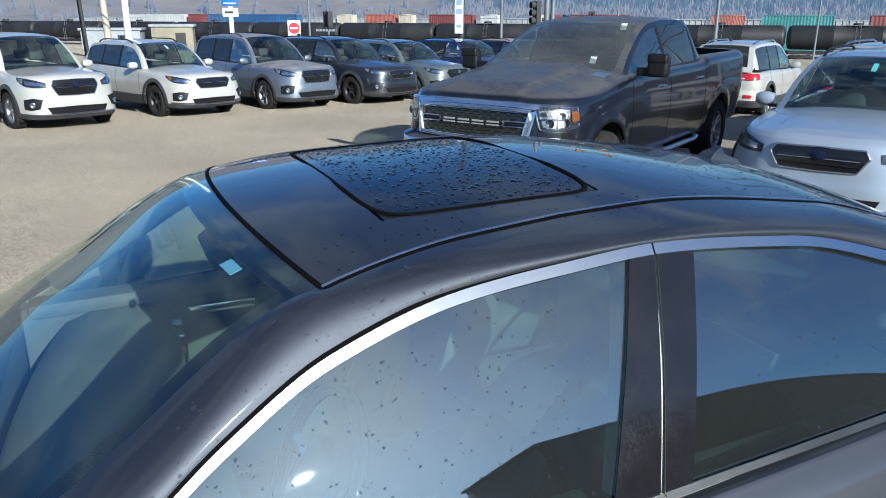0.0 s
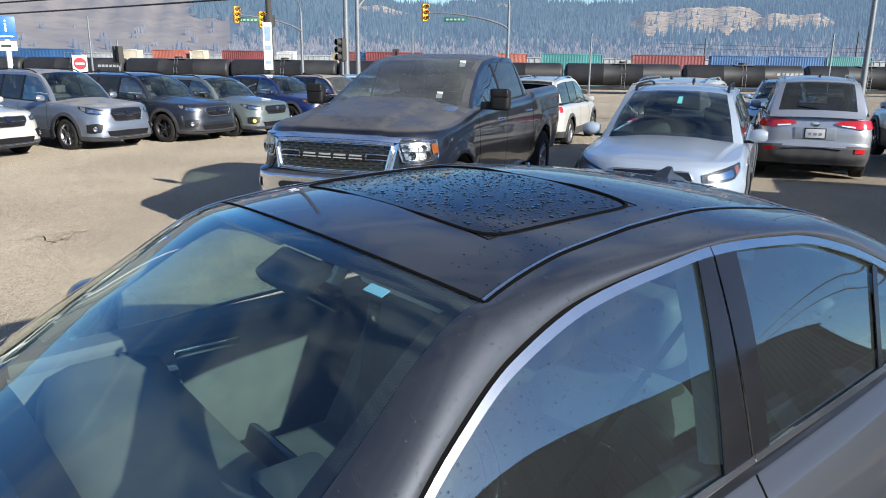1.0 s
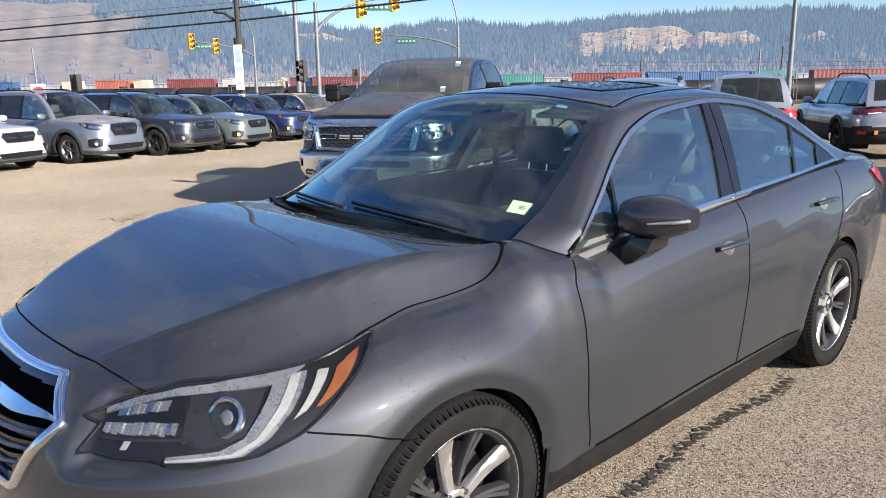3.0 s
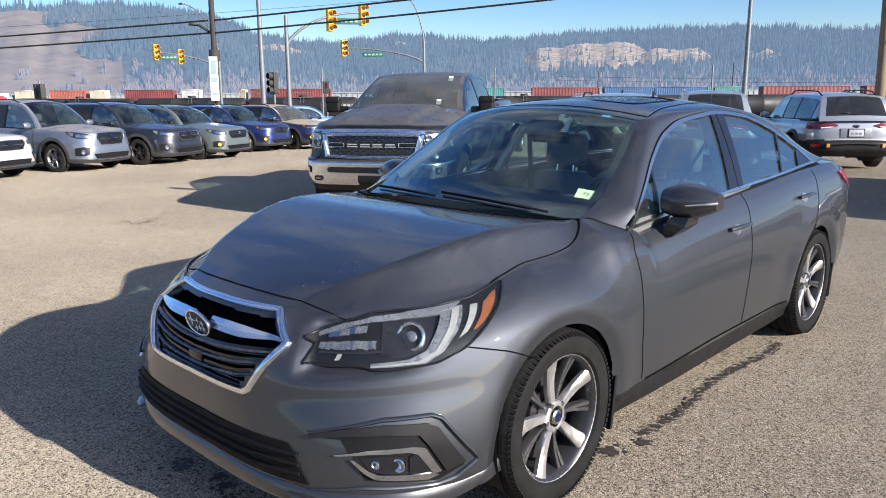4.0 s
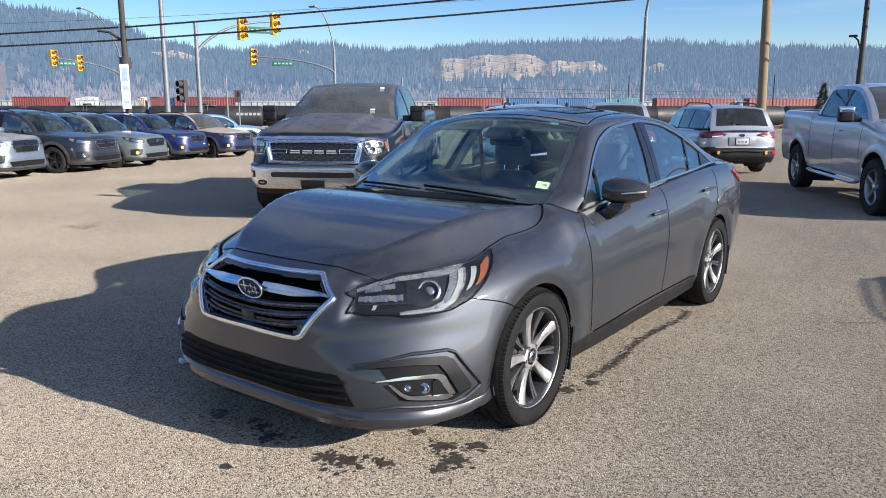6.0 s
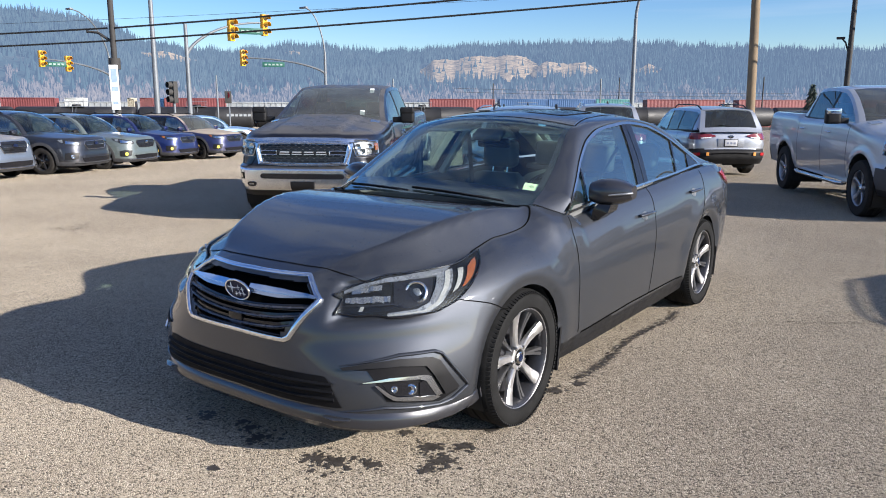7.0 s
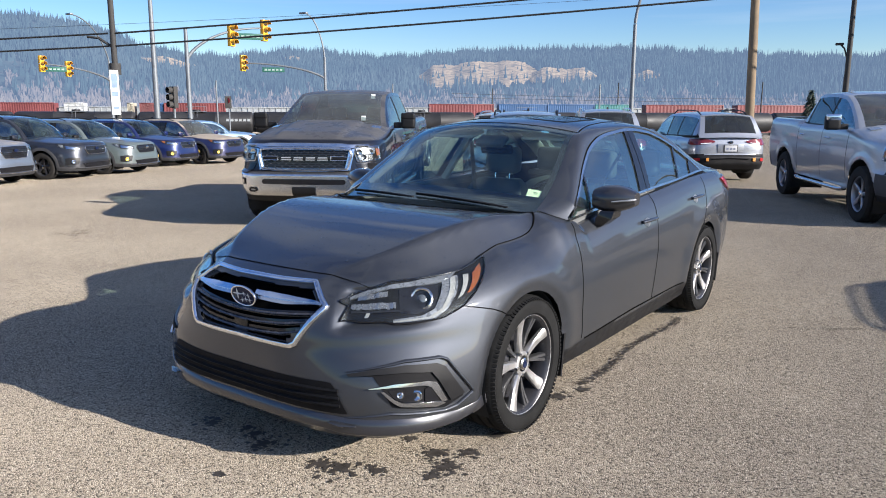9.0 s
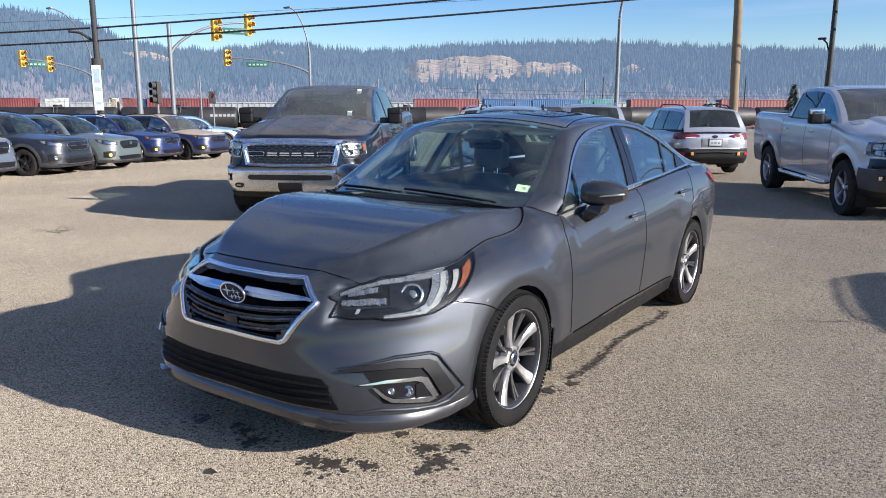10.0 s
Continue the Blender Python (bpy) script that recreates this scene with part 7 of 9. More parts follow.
# door mirrors, handles, wipers, mud flaps
for sg in (1, -1):
    mir = new("door_mirror")
    mir.parent = sedan
    rings = []
    for t in np.linspace(0, 1, 9):
        x = 0.815 + 0.215 * t
        grow = math.sin(math.pi * (0.16 + 0.72 * t)) ** 0.45
        tip = 1 - 0.28 * t ** 3
        h, d = 0.078 * grow * tip, 0.088 * grow * tip
        y0, z0 = 0.905 + 0.045 * t, 1.052 + 0.004 * t
        ring = []
        for b in np.arange(20) * 2 * math.pi / 20:
            cy, cz = math.cos(b), math.sin(b)
            ring.append((sg * x, y0 + d * math.copysign(abs(cy) ** (0.55 if cy > 0 else 0.85), cy), z0 + h * math.copysign(abs(cz) ** 0.72, cz)))
        rings.append(ring)
    part("mirror_shell", loft_box("mirror_shell", rings), M["dark_mirror"], mir)
    part("mirror_base", loft_box("mirror_base", [[(sg * x, y, z) for x, y, z in ((0.84, 0.83, 0.90), (0.84, 0.97, 0.905), (0.875, 0.96, 0.905), (0.875, 0.84, 0.90))], [(sg * x, y, z) for x, y, z in ((0.85, 0.82, 0.95), (0.85, 0.985, 0.95), (0.93, 0.97, 0.95), (0.93, 0.845, 0.95))], [(sg * x, y, z) for x, y, z in ((0.87, 0.84, 0.99), (0.87, 0.97, 0.99), (0.94, 0.96, 0.99), (0.94, 0.855, 0.99))]]), M["gloss_black"], mir)
    C = [(sg * (0.93 + 0.105 * t), 0.832 + 0.055 * t + 0.09 * max(0, t - 0.72), 1.045 + 0.012 * t) for t in np.linspace(0, 1, 12)]
    part("mirror_signal", tube("mirror_signal", C, np.linspace(0.004, 0.008, 12), 8, flat=0.9), M["lamp_silver"], mir, "clear turn signal strip")
    part("mirror_glass", slab("mirror_glass", np.array([[(sg * (0.85 + 0.13 * i), 0.985 + 0.015 * i, 1.01 + 0.085 * j) for j in (0, 0.5, 1)] for i in (0, 0.5, 1)]), 0.004, (0, 1, 0)), M["chrome"], mir)
    for y0, y1, z in ((1.41, 1.645, 0.853), (2.395, 2.645, 0.907)):
        hd = new("door_handle")
        hd.parent = sedan
        u = SED.u_of_y(np.linspace(y0, y1, 14))
        v = np.full(14, 0.83)
        for _ in range(10):
            v = np.clip(v + (z - SED._at(u, v)[:, 2]) / 0.75, 0, 1)
        off = 0.004 + 0.026 * np.sin(np.linspace(0.12, math.pi - 0.12, 14)) ** 0.5
        C = SED.at(u, v, off) * np.array((sg, 1, 1))
        part("grip", tube("grip", C, np.interp(np.linspace(0, 1, 14), (0, 0.5, 1), (0.013, 0.015, 0.013)), 10, flat=0.75), M["grey_paint"], hd)
        um = np.linspace(u[2], u[9], 12)
        vm = np.full(12, v[5])
        patch_on(SED, list(zip(um, vm + 0.022 * np.sin(np.linspace(0, math.pi, 12)))), list(zip(um, vm - 0.045 * np.sin(np.linspace(0, math.pi, 12)))), 0.0008, 0.001, "handle_cup", M["steel"], hd, nu=14, nv=6, sides=(sg,))
    for wy, dz in ((0.0, 0), (2.75, 0)):
        part("mud_flap", loft_box("mud_flap", [[(sg * 0.72, wy + 0.345, 0.17), (sg * 0.90, wy + 0.345, 0.17), (sg * 0.90, wy + 0.362, 0.17), (sg * 0.72, wy + 0.362, 0.17)], [(sg * 0.72, wy + 0.362, 0.40), (sg * 0.905, wy + 0.362, 0.40), (sg * 0.905, wy + 0.380, 0.40), (sg * 0.72, wy + 0.380, 0.40)]]), M["black_plastic"], sedan)


def screen_pt(yr, a, off):
    return CAB.over(np.array(yr, float), np.array(a, float), off)


for (p0, p1, q) in (((0.520, 0.66), (0.548, -0.02), 0.02), ((0.520, -0.05), (0.556, -0.70), 0.02)):
    wp = new("wiper")
    wp.parent = sedan
    t = np.linspace(0, 1, 20)
    C = screen_pt(p0[0] + (p1[0] - p0[0]) * t, p0[1] + (p1[1] - p0[1]) * t, 0.016 + 0.010 * np.sin(np.pi * t * 0.5))
    part("arm", tube("arm", C, np.interp(t, (0, 0.3, 1), (0.010, 0.007, 0.004)), 8, flat=0.6), M["black_plastic"], wp)
    C = screen_pt(p0[0] + 0.012 + (p1[0] - p0[0]) * t, p0[1] - 0.10 + (p1[1] - p0[1] + 0.06) * t, 0.012)
    part("blade", tube("blade", C, 0.0055, 8, flat=1.3), M["rubber"], wp)

# paper note on the lower corner of the windscreen, with unreadable lines
nq = np.array([[screen_pt(y, a, -0.008) for y in np.linspace(0.655, 0.712, 5)] for a in np.linspace(0.722, 0.832, 5)])
note = tagged(part("paper_note", slab("paper_note", nq, 0.0008, (0, 0, 1)), M["note"]), "pale green paper note behind the windscreen", "note")
note.matrix_basis = SEDAN_AT
for k, (ya, w) in enumerate(((0.694, 0.014), (0.688, 0.018), (0.682, 0.012))):
    bq = np.array([[screen_pt(y, a, -0.0065) for y in (ya - 0.001, ya + 0.001)] for a in np.linspace(0.777 - w, 0.777 + w, 5)])
    part("print_line", slab("print_line", bq, 0.0004, (0, 0, 1)), M["ink"], note)


# ---- the sedan's cabin ----
def add_to_sedan(name, data, material, label="", parent=None):
    return part(name, data, material, parent or sedan, label)


add_to_sedan("floor_pan", box_bm(1.50, 2.75, 0.06, 0.01, (0, 1.75, 0.30)), M["interior"])
for sg in (1, -1):
    add_to_sedan("door_lining", box_bm(0.05, 2.15, 0.62, 0.02, (sg * 0.765, 1.68, 0.66)), M["interior"])
    add_to_sedan("door_top", box_bm(0.10, 2.10, 0.05, 0.02, (sg * 0.745, 1.68, 0.985), rot=(0.9, 0, 0)), M["interior"])
    add_to_sedan("inner_door_pull", box_bm(0.03, 0.22, 0.03, 0.008, (sg * 0.725, 1.20, 0.90)), M["satin_chrome"])
dash = new("dashboard")
dash.parent = sedan
xs = np.linspace(-0.73, 0.73, 25)
prof_y = [0.60, 0.63, 0.72, 0.90, 1.02, 1.05, 1.00, 0.98]
prof_z = [0.86, 0.915, 0.945, 0.945, 0.90, 0.80, 0.68, 0.40]
G = np.zeros((25, 8, 3))
for i, x in enumerate(xs):
    hump = 0.055 * math.exp(-((x - 0.37) / 0.17) ** 2)
    for j in range(8):
        G[i, j] = (x, prof_y[j] + 0.10 * (x / 0.73) ** 2 * (1 if j < 3 else 0.3), prof_z[j] + (hump if 1 < j < 5 else 0))
part("dash_top", grid_mesh("dash_top", G, flip=True), M["dash"], dash)
part("dash_trim", tube("dash_trim", [(x, 1.04 + 0.02 * (x / 0.7) ** 2, 0.84) for x in np.linspace(-0.70, 0.10, 16)], 0.012, 8, flat=0.7), M["satin_chrome"], dash)
part("centre_screen", box_bm(0.26, 0.03, 0.17, 0.012, (0.0, 1.045, 0.845), rot=(-20, 0, 0)), M["gloss_black"], dash)
part("instrument_hood", box_bm(0.34, 0.16, 0.05, 0.02, (0.37, 0.98, 0.985)), M["interior"], dash)
for x in (-0.62, 0.62):
    part("air_vent", lathe("air_vent", [(1.03, 0.06), (1.06, 0.055), (1.05, 0.001)], 16, "y", (x, 0, 0.86)), M["satin_chrome"], dash)
part("centre_console", box_bm(0.24, 1.1, 0.34, 0.04, (0, 1.48, 0.50), 3), M["interior"], dash)
wheel = new("steering_wheel")
wheel.parent = sedan
wheel.matrix_basis = pose(0.37, 1.22, 0.925, 64, 0, 0)
a = np.arange(40) * 2 * math.pi / 40
part("wheel_rim", tube("wheel_rim", np.stack([0.185 * np.cos(a), 0.185 * np.sin(a), np.zeros(40)], -1), 0.016, 10, True), M["gloss_black"], wheel)
part("wheel_hub", box_bm(0.16, 0.13, 0.05, 0.025, (0, 0, -0.01), 3), M["interior"], wheel)
for q in ((0.08, 0.0, 0.18, 0.0), (-0.08, 0.0, -0.18, 0.0), (0, -0.06, 0, -0.18)):
    part("wheel_spoke", tube("wheel_spoke", [(q[0], q[1], 0), (q[2], q[3], 0)], 0.018, 8, flat=0.5), M["satin_chrome"], wheel)


def car_seat(x, y, half, recline=0.26, heads=(0.0,), top=1.02):
    seat = new("car_seat")
    seat.parent = sedan
    part("cushion", box_bm(2 * half, 0.52, 0.17, 0.06, (x, y - 0.12, 0.50), 4), M["seat_cloth"], seat)
    rings = []
    for t, w, d in ((0, 0.90, 0.10), (0.12, 1.0, 0.115), (0.4, 0.97, 0.105), (0.75, 0.98, 0.10), (0.92, 0.84, 0.08), (1.0, 0.66, 0.045)):
        yy, zz = y + 0.12 + recline * t, 0.50 + (top - 0.50) * t
        rings.append([(x + half * w * c, yy + d * s - 0.025 * (abs(c) > 0.9), zz) for c, s in ((-1, -0.7), (-0.85, -1.1), (-0.5, -0.8), (0.5, -0.8), (0.85, -1.1), (1, -0.7), (1, 0.6), (0.8, 1), (-0.8, 1), (-1, 0.6))])
    part("backrest", loft_box("backrest", rings), M["seat_cloth"], seat)
    part("seat_insert", box_bm(half * 0.95, 0.02, 0.34, 0.008, (x, y + 0.11, 0.76), rot=(-24, 0, 0)), M["interior"], seat)
    for hx in heads:
        part("headrest", box_bm(0.27, 0.12, 0.20, 0.05, (x + hx, y + 0.14 + recline, top + 0.14), 4), M["seat_cloth"], seat)
        for s in (-0.06, 0.06):
            part("headrest_post", tube("headrest_post", [(x + hx + s, y + 0.12 + recline, top - 0.02), (x + hx + s, y + 0.13 + recline, top + 0.06)], 0.006, 6), M["chrome"], seat)


for sx in (-0.37, 0.37):
    car_seat(sx, 1.52, 0.25)
car_seat(0.0, 2.40, 0.64, 0.22, (-0.38, 0.38), 0.98)
add_to_sedan("parcel_shelf", box_bm(1.20, 0.50, 0.04, 0.01, (0, 2.98, 1.0)), M["interior"])
# headliner, pillar linings, belts
yr, aa = np.linspace(1.24, 2.66, 30), np.linspace(-0.96, 0.96, 24)
hl = CAB.over(yr[:, None], aa[None], -0.035)
add_to_sedan("headliner", slab("headliner", hl, -0.01, (0, 0, 1)), M["ivory_trim"])
for sg in (1, -1):
    yy = np.linspace(0.72, 1.24, 12)
    P = CAB.over(yy, np.full(12, sg * 0.955), -0.035)
    add_to_sedan("pillar_lining", tube("pillar_lining", P, 0.035, 8), M["interior"])
    P = np.stack([CAB.flank_z(np.array(1.70 + 0.13 * k), np.array(1.02 + 0.38 * k), -0.04) for k in np.linspace(0, 1, 8)]) * np.array((sg, 1, 1))
    add_to_sedan("belt_pillar_lining", tube("belt_pillar_lining", P, 0.055, 8, flat=0.5), M["ivory_trim"])
    q = np.array([[(sg * (0.60 - 0.24 * k), 1.80 - 0.28 * k + 0.05 * w, 1.30 - 0.62 * k) for w in (0, 1)] for k in np.linspace(0, 1, 8)])
    add_to_sedan("seat_belt", slab("seat_belt", q, 0.003, (0, -1, 0)), M["interior"])
    yy = np.linspace(2.62, 3.12, 10)
    P = CAB.over(yy, np.full(10, sg * 0.93), -0.05)
    add_to_sedan("rear_pillar_lining", tube("rear_pillar_lining", P, 0.07, 8, flat=0.5), M["ivory_trim"])
mirror = new("rear_view_mirror")
mirror.parent = sedan
part("mirror_body", box_bm(0.23, 0.035, 0.062, 0.018, (0, 1.19, 1.285), 3, (15, 0, 0)), M["gloss_black"], mirror)
part("camera_pod", box_bm(0.20, 0.10, 0.04, 0.016, (0, 1.13, 1.340), 3, (30, 0, 0)), M["interior"], mirror)
for sx in (-0.38, 0.38):
    add_to_sedan("sun_visor", box_bm(0.40, 0.14, 0.02, 0.008, (sx, 1.26, 1.375), 2, (12, 0, 0)), M["ivory_trim"])
# small blue plate stands in for a glint at the windscreen top
glint_pts = np.array([[CAB.over(np.array(y), np.array(a_), -0.006) for y in (1.145, 1.165)] for a_ in (0.62, 0.69)])
add_to_sedan("blue_glint", slab("blue_glint", glint_pts, 0.002, (0, 0, 1)), M["glint_blue"], "small blue patch painted as a glint at the top of the windscreen")


# ---- rain beads ----
# drops' shading is put into the colour: a darkening tint, a faint pale haze
M["water"] = glass("rain water", (0.70, 0.73, 0.76), 0.05)
# the roof's drops are the same water, tinted darker to read as dark dots
M["dark_water"] = glass("dark-tinted rain drops", (0.26, 0.28, 0.30), 0.0)


class Beads:
    def __init__(self, seed):
        self.V, self.F, self.rnd = [], [], np.random.default_rng(seed)

    def add(self, p, nrm, r, h=0.45):
        nrm = np.array(nrm) / np.linalg.norm(nrm)
        t = np.cross(nrm, (0.3, 0.9, 0.1))
        t /= np.linalg.norm(t)
        b = np.cross(nrm, t)
        k, n = len(self.V), 7
        wob = 1 + 0.28 * self.rnd.standard_normal(n).clip(-1, 1)
        sx, sy = self.rnd.uniform(0.75, 1.35), self.rnd.uniform(0.75, 1.2)
        for rr, hh in ((1.0, 0.0), (0.75, 0.65)):
            for i in range(n):
                c, s = math.cos(6.283 * i / n), math.sin(6.283 * i / n)
                self.V.append(p + (t * c * sx + b * s * sy) * r * rr * wob[i] + nrm * (r * h * hh + 0.0004))
        self.V.append(p + nrm * (r * h + 0.0004))
        for i in range(n):
            j = (i + 1) % n
            self.F.append((k + i, k + j, k + n + j, k + n + i))
            self.F.append((k + n + i, k + n + j, k + 2 * n))

    def done(self, label, material="water"):
        beads = part("rain_beads", mesh_of("rain_beads", self.V, self.F), M[material])
        beads.matrix_basis = SEDAN_AT
        tagged(beads, label, "water", kind="stuff")


def surf_normal(f, a, b, e=1e-3):
    n = np.cross(f(a + e, b) - f(a - e, b), f(a, b + e) - f(a, b - e))
    return n / (np.linalg.norm(n) + 1e-12)


bd = Beads(3)
over_f = lambda yr_, a_: CAB.over(np.array(yr_), np.array(a_))
for i in range(3000):
    if i < 1700:
        yv, av, r = bd.rnd.uniform(SR0 + 0.02, SR1 - 0.02), bd.rnd.uniform(-0.62, 0.62), bd.rnd.lognormal(-5.95, 0.45)
    else:
        yv, av, r = bd.rnd.uniform(1.9, 2.62), bd.rnd.uniform(-0.8, 0.78), bd.rnd.lognormal(-6.25, 0.45)
        if bd.rnd.uniform() > (yv - 1.8) * 1.3:
            continue
    n_ = surf_normal(over_f, yv, av)
    n_ = n_ if n_[2] > 0 else -n_
    bd.add(over_f(yv, av) + n_ * (0.0 if i >= 1700 else -0.001), n_, min(r, 0.007), 0.28)
for i in range(420):
    yv, av = bd.rnd.uniform(1.24, 2.6), bd.rnd.uniform(0.68, 0.99) * bd.rnd.choice((1, 1, 1, -1))
    n_ = surf_normal(over_f, yv, av)
    n_ = n_ if n_[2] > 0 else -n_
    bd.add(over_f(yv, av), n_, min(bd.rnd.lognormal(-6.6, 0.4), 0.004), 0.5)
bd.done("rain beads on the sedan's roof and sunroof", "dark_water")
bd = Beads(4)
for i in range(2200):
    x, y = bd.rnd.uniform(-0.72, 0.72), bd.rnd.uniform(-0.76, 0.34)
    if abs(x) > rim_x(y) - 0.01:
        continue
    if bd.rnd.uniform() > 0.45 + 0.5 * math.sin(5 * x + 3 * y) ** 2:
        continue
    e = 1e-3
    n_ = np.array((-(SED.top(x + e, y) - SED.top(x - e, y)) / (2 * e), -(SED.top(x, y + e) - SED.top(x, y - e)) / (2 * e), 1.0))
    bd.add(np.array((x, y, float(SED.top(x, y)))), n_, min(bd.rnd.lognormal(-6.15, 0.42), 0.006), 0.45)
skin_f = lambda u_, v_: SED._at(np.array(u_), np.array(v_))
for i in range(1100):
    u_, v_ = bd.rnd.uniform(0.55, 1.16), 1 - abs(bd.rnd.normal(0, 0.16))
    if v_ < 0.5 or not 0 < v_ < 0.995:
        continue
    n_ = surf_normal(skin_f, u_, v_)
    P_ = skin_f(u_, v_)
    if n_[0] < 0:
        n_ = -n_
    if math.hypot(P_[1], P_[2] - SED.hub) < SED.arch + 0.02 or (u_ < 0.70 and v_ > 0.66):
        continue
    bd.add(P_, n_, min(bd.rnd.lognormal(-6.6, 0.35), 0.004), 0.5)
bd.done("rain beads on the sedan's hood and fender")
bd = Beads(6)
for i in range(1500):
    yv = bd.rnd.uniform(0.90, 2.4)
    if 1.62 < yv < 1.93:
        continue
    lo_, hi_ = float(belt_hi(np.array(yv))) + 0.01, float(glass_hi(np.array(yv))) - 0.01
    zv = bd.rnd.uniform(lo_, hi_)
    if bd.rnd.uniform() > (1.0 if yv < 1.6 else 0.4):
        continue
    bd.add(CAB.flank_z(np.array(yv), np.array(zv), -0.003), (0.9, 0, 0.42), min(bd.rnd.lognormal(-6.75, 0.45), 0.0035), 0.5)
for i in range(700):
    yv = bd.rnd.uniform(0.64, 2.3)
    av = bd.rnd.uniform(0.05, 0.9)
    n_ = surf_normal(lambda p_, q_: side_pt(np.array(p_), np.array(q_)), yv, av)
    n_ = n_ if n_[2] > 0 else -n_
    bd.add(side_pt(np.array(yv), np.array(av)), n_, min(bd.rnd.lognormal(-6.6, 0.35), 0.004), 0.5)
bd.done("fine rain beads on the sedan's windows and pillar")


# ---- other cars ----
CARS_GROUP = "cars parked on the lot"


def cabin_fill(car, W, y0, y1, floor, belt, cloth):
    """Floor pan, dashboard and seats, dark behind the glass."""
    part("floor_pan", box_bm(2 * W * 0.80, y1 - y0 + 0.5, 0.05, 0.01, (0, (y0 + y1) / 2, floor)), M["dark_cabin"], car)
    part("dashboard", loft_box("dashboard", [[(-W * 0.78, y0 - 0.05, floor), (W * 0.78, y0 - 0.05, floor), (W * 0.78, y0 + 0.35, floor), (-W * 0.78, y0 + 0.35, floor)],
        [(-W * 0.80, y0 - 0.1, belt - 0.10), (W * 0.80, y0 - 0.1, belt - 0.10), (W * 0.80, y0 + 0.42, belt - 0.16), (-W * 0.80, y0 + 0.42, belt - 0.16)],
        [(-W * 0.76, y0 - 0.05, belt - 0.05), (W * 0.76, y0 - 0.05, belt - 0.05), (W * 0.76, y0 + 0.34, belt - 0.06), (-W * 0.76, y0 + 0.34, belt - 0.06)]]), M["dark_cabin"], car)
    for sx in (-0.38, 0.38):
        seat = new("front_seat")
        seat.parent = car
        seat_parts(seat, sx * W / 0.9, y0 + 0.95, floor, belt, 0.25, cloth)
    bench = new("rear_seat")
    bench.parent = car
    seat_parts(bench, 0.0, y0 + 1.82, floor, belt, W * 0.66, cloth, heads=(-0.38, 0.38))


def seat_parts(seat, x, y, floor, belt, half, cloth, heads=(0.0,)):
    part("cushion", box_bm(2 * half, 0.50, 0.16, 0.05, (x, y - 0.12, floor + 0.30), 3), cloth, seat)
    rings = []
    for t, w, d in ((0, 0.92, 0.09), (0.15, 1.0, 0.11), (0.5, 1.0, 0.10), (0.85, 0.90, 0.085), (1.0, 0.72, 0.05)):
        yy, zz = y + 0.12 + 0.20 * t, floor + 0.30 + (belt + 0.06 - floor - 0.30) * t
        rings.append([(x + half * w * c, yy + d * s, zz) for c, s in ((-1, -0.6), (-0.8, -1), (0.8, -1), (1, -0.6), (1, 0.6), (0.8, 1), (-0.8, 1), (-1, 0.6))])
    part("backrest", loft_box("backrest", rings), cloth, seat)
    for hx in heads:
        part("headrest", box_bm(0.26, 0.11, 0.19, 0.045, (x + hx, y + 0.34, belt + 0.19), 3), cloth, seat)


def car_mirror(car, W, y, z, skin, big=1.0):
    for sg in (1, -1):
        rings = []
        for t in np.linspace(0, 1, 6):
            g = math.sin(math.pi * (0.15 + 0.7 * t)) ** 0.5
            rings.append([(sg * (W * 0.93 + 0.19 * big * t), y + 0.07 * big * g * math.copysign(abs(math.cos(b)) ** 0.7, math.cos(b)), z + 0.075 * big * g * math.copysign(abs(math.sin(b)) ** 0.7, math.sin(b))) for b in np.arange(12) * math.pi / 6])
        mir = new("door_mirror")
        mir.parent = car
        part("mirror_shell", loft_box("mirror_shell", rings), skin, mir)
        part("mirror_stalk", box_bm(0.14, 0.06, 0.03, 0.01, (sg * W * 0.92, y, z - 0.07 * big)), M["black_plastic"], mir)


def side_glazing(cb, car, y0, y1, posts, skin, dark_from, top_gap=0.06, fine=20):
    """Panes between leaning posts, with painted frames."""
    lo = lambda y: cb.zbelt(y) + 0.025
    hi = lambda y: np.maximum(cb.zr(y) - top_gap, lo(y) + 0.001)
    flank_part(cb, hi, cb.zr, y0 + 0.02, y1, "roof_rail", skin, car, 40, 3)
    flank_part(cb, lambda y: cb.zbelt(y) - 0.02, lo, y0 + 0.02, y1, "belt_trim", M["black_plastic"], car, 24, 3, 0.002)
    edges = [y0 + 0.12] + [p for p in posts] + [y1]
    a = edges[0]
    for i, p in enumerate(edges[1:]):
        last = i == len(edges) - 2
        end = p - (0.0 if last else 0.03)
        if last:
            flank_part(cb, lo, hi, a, end, "rear_pillar", skin, car, 8, 4)
            break
        flank_part(cb, lo, hi, a, end, "side_window", M["privacy"] if a > dark_from else M["glass"], car, fine, 5, -0.004)
        flank_part(cb, lo, hi, end, p + 0.04, "window_post", M["black_plastic"], car, 4, 4)
        a = p + 0.04


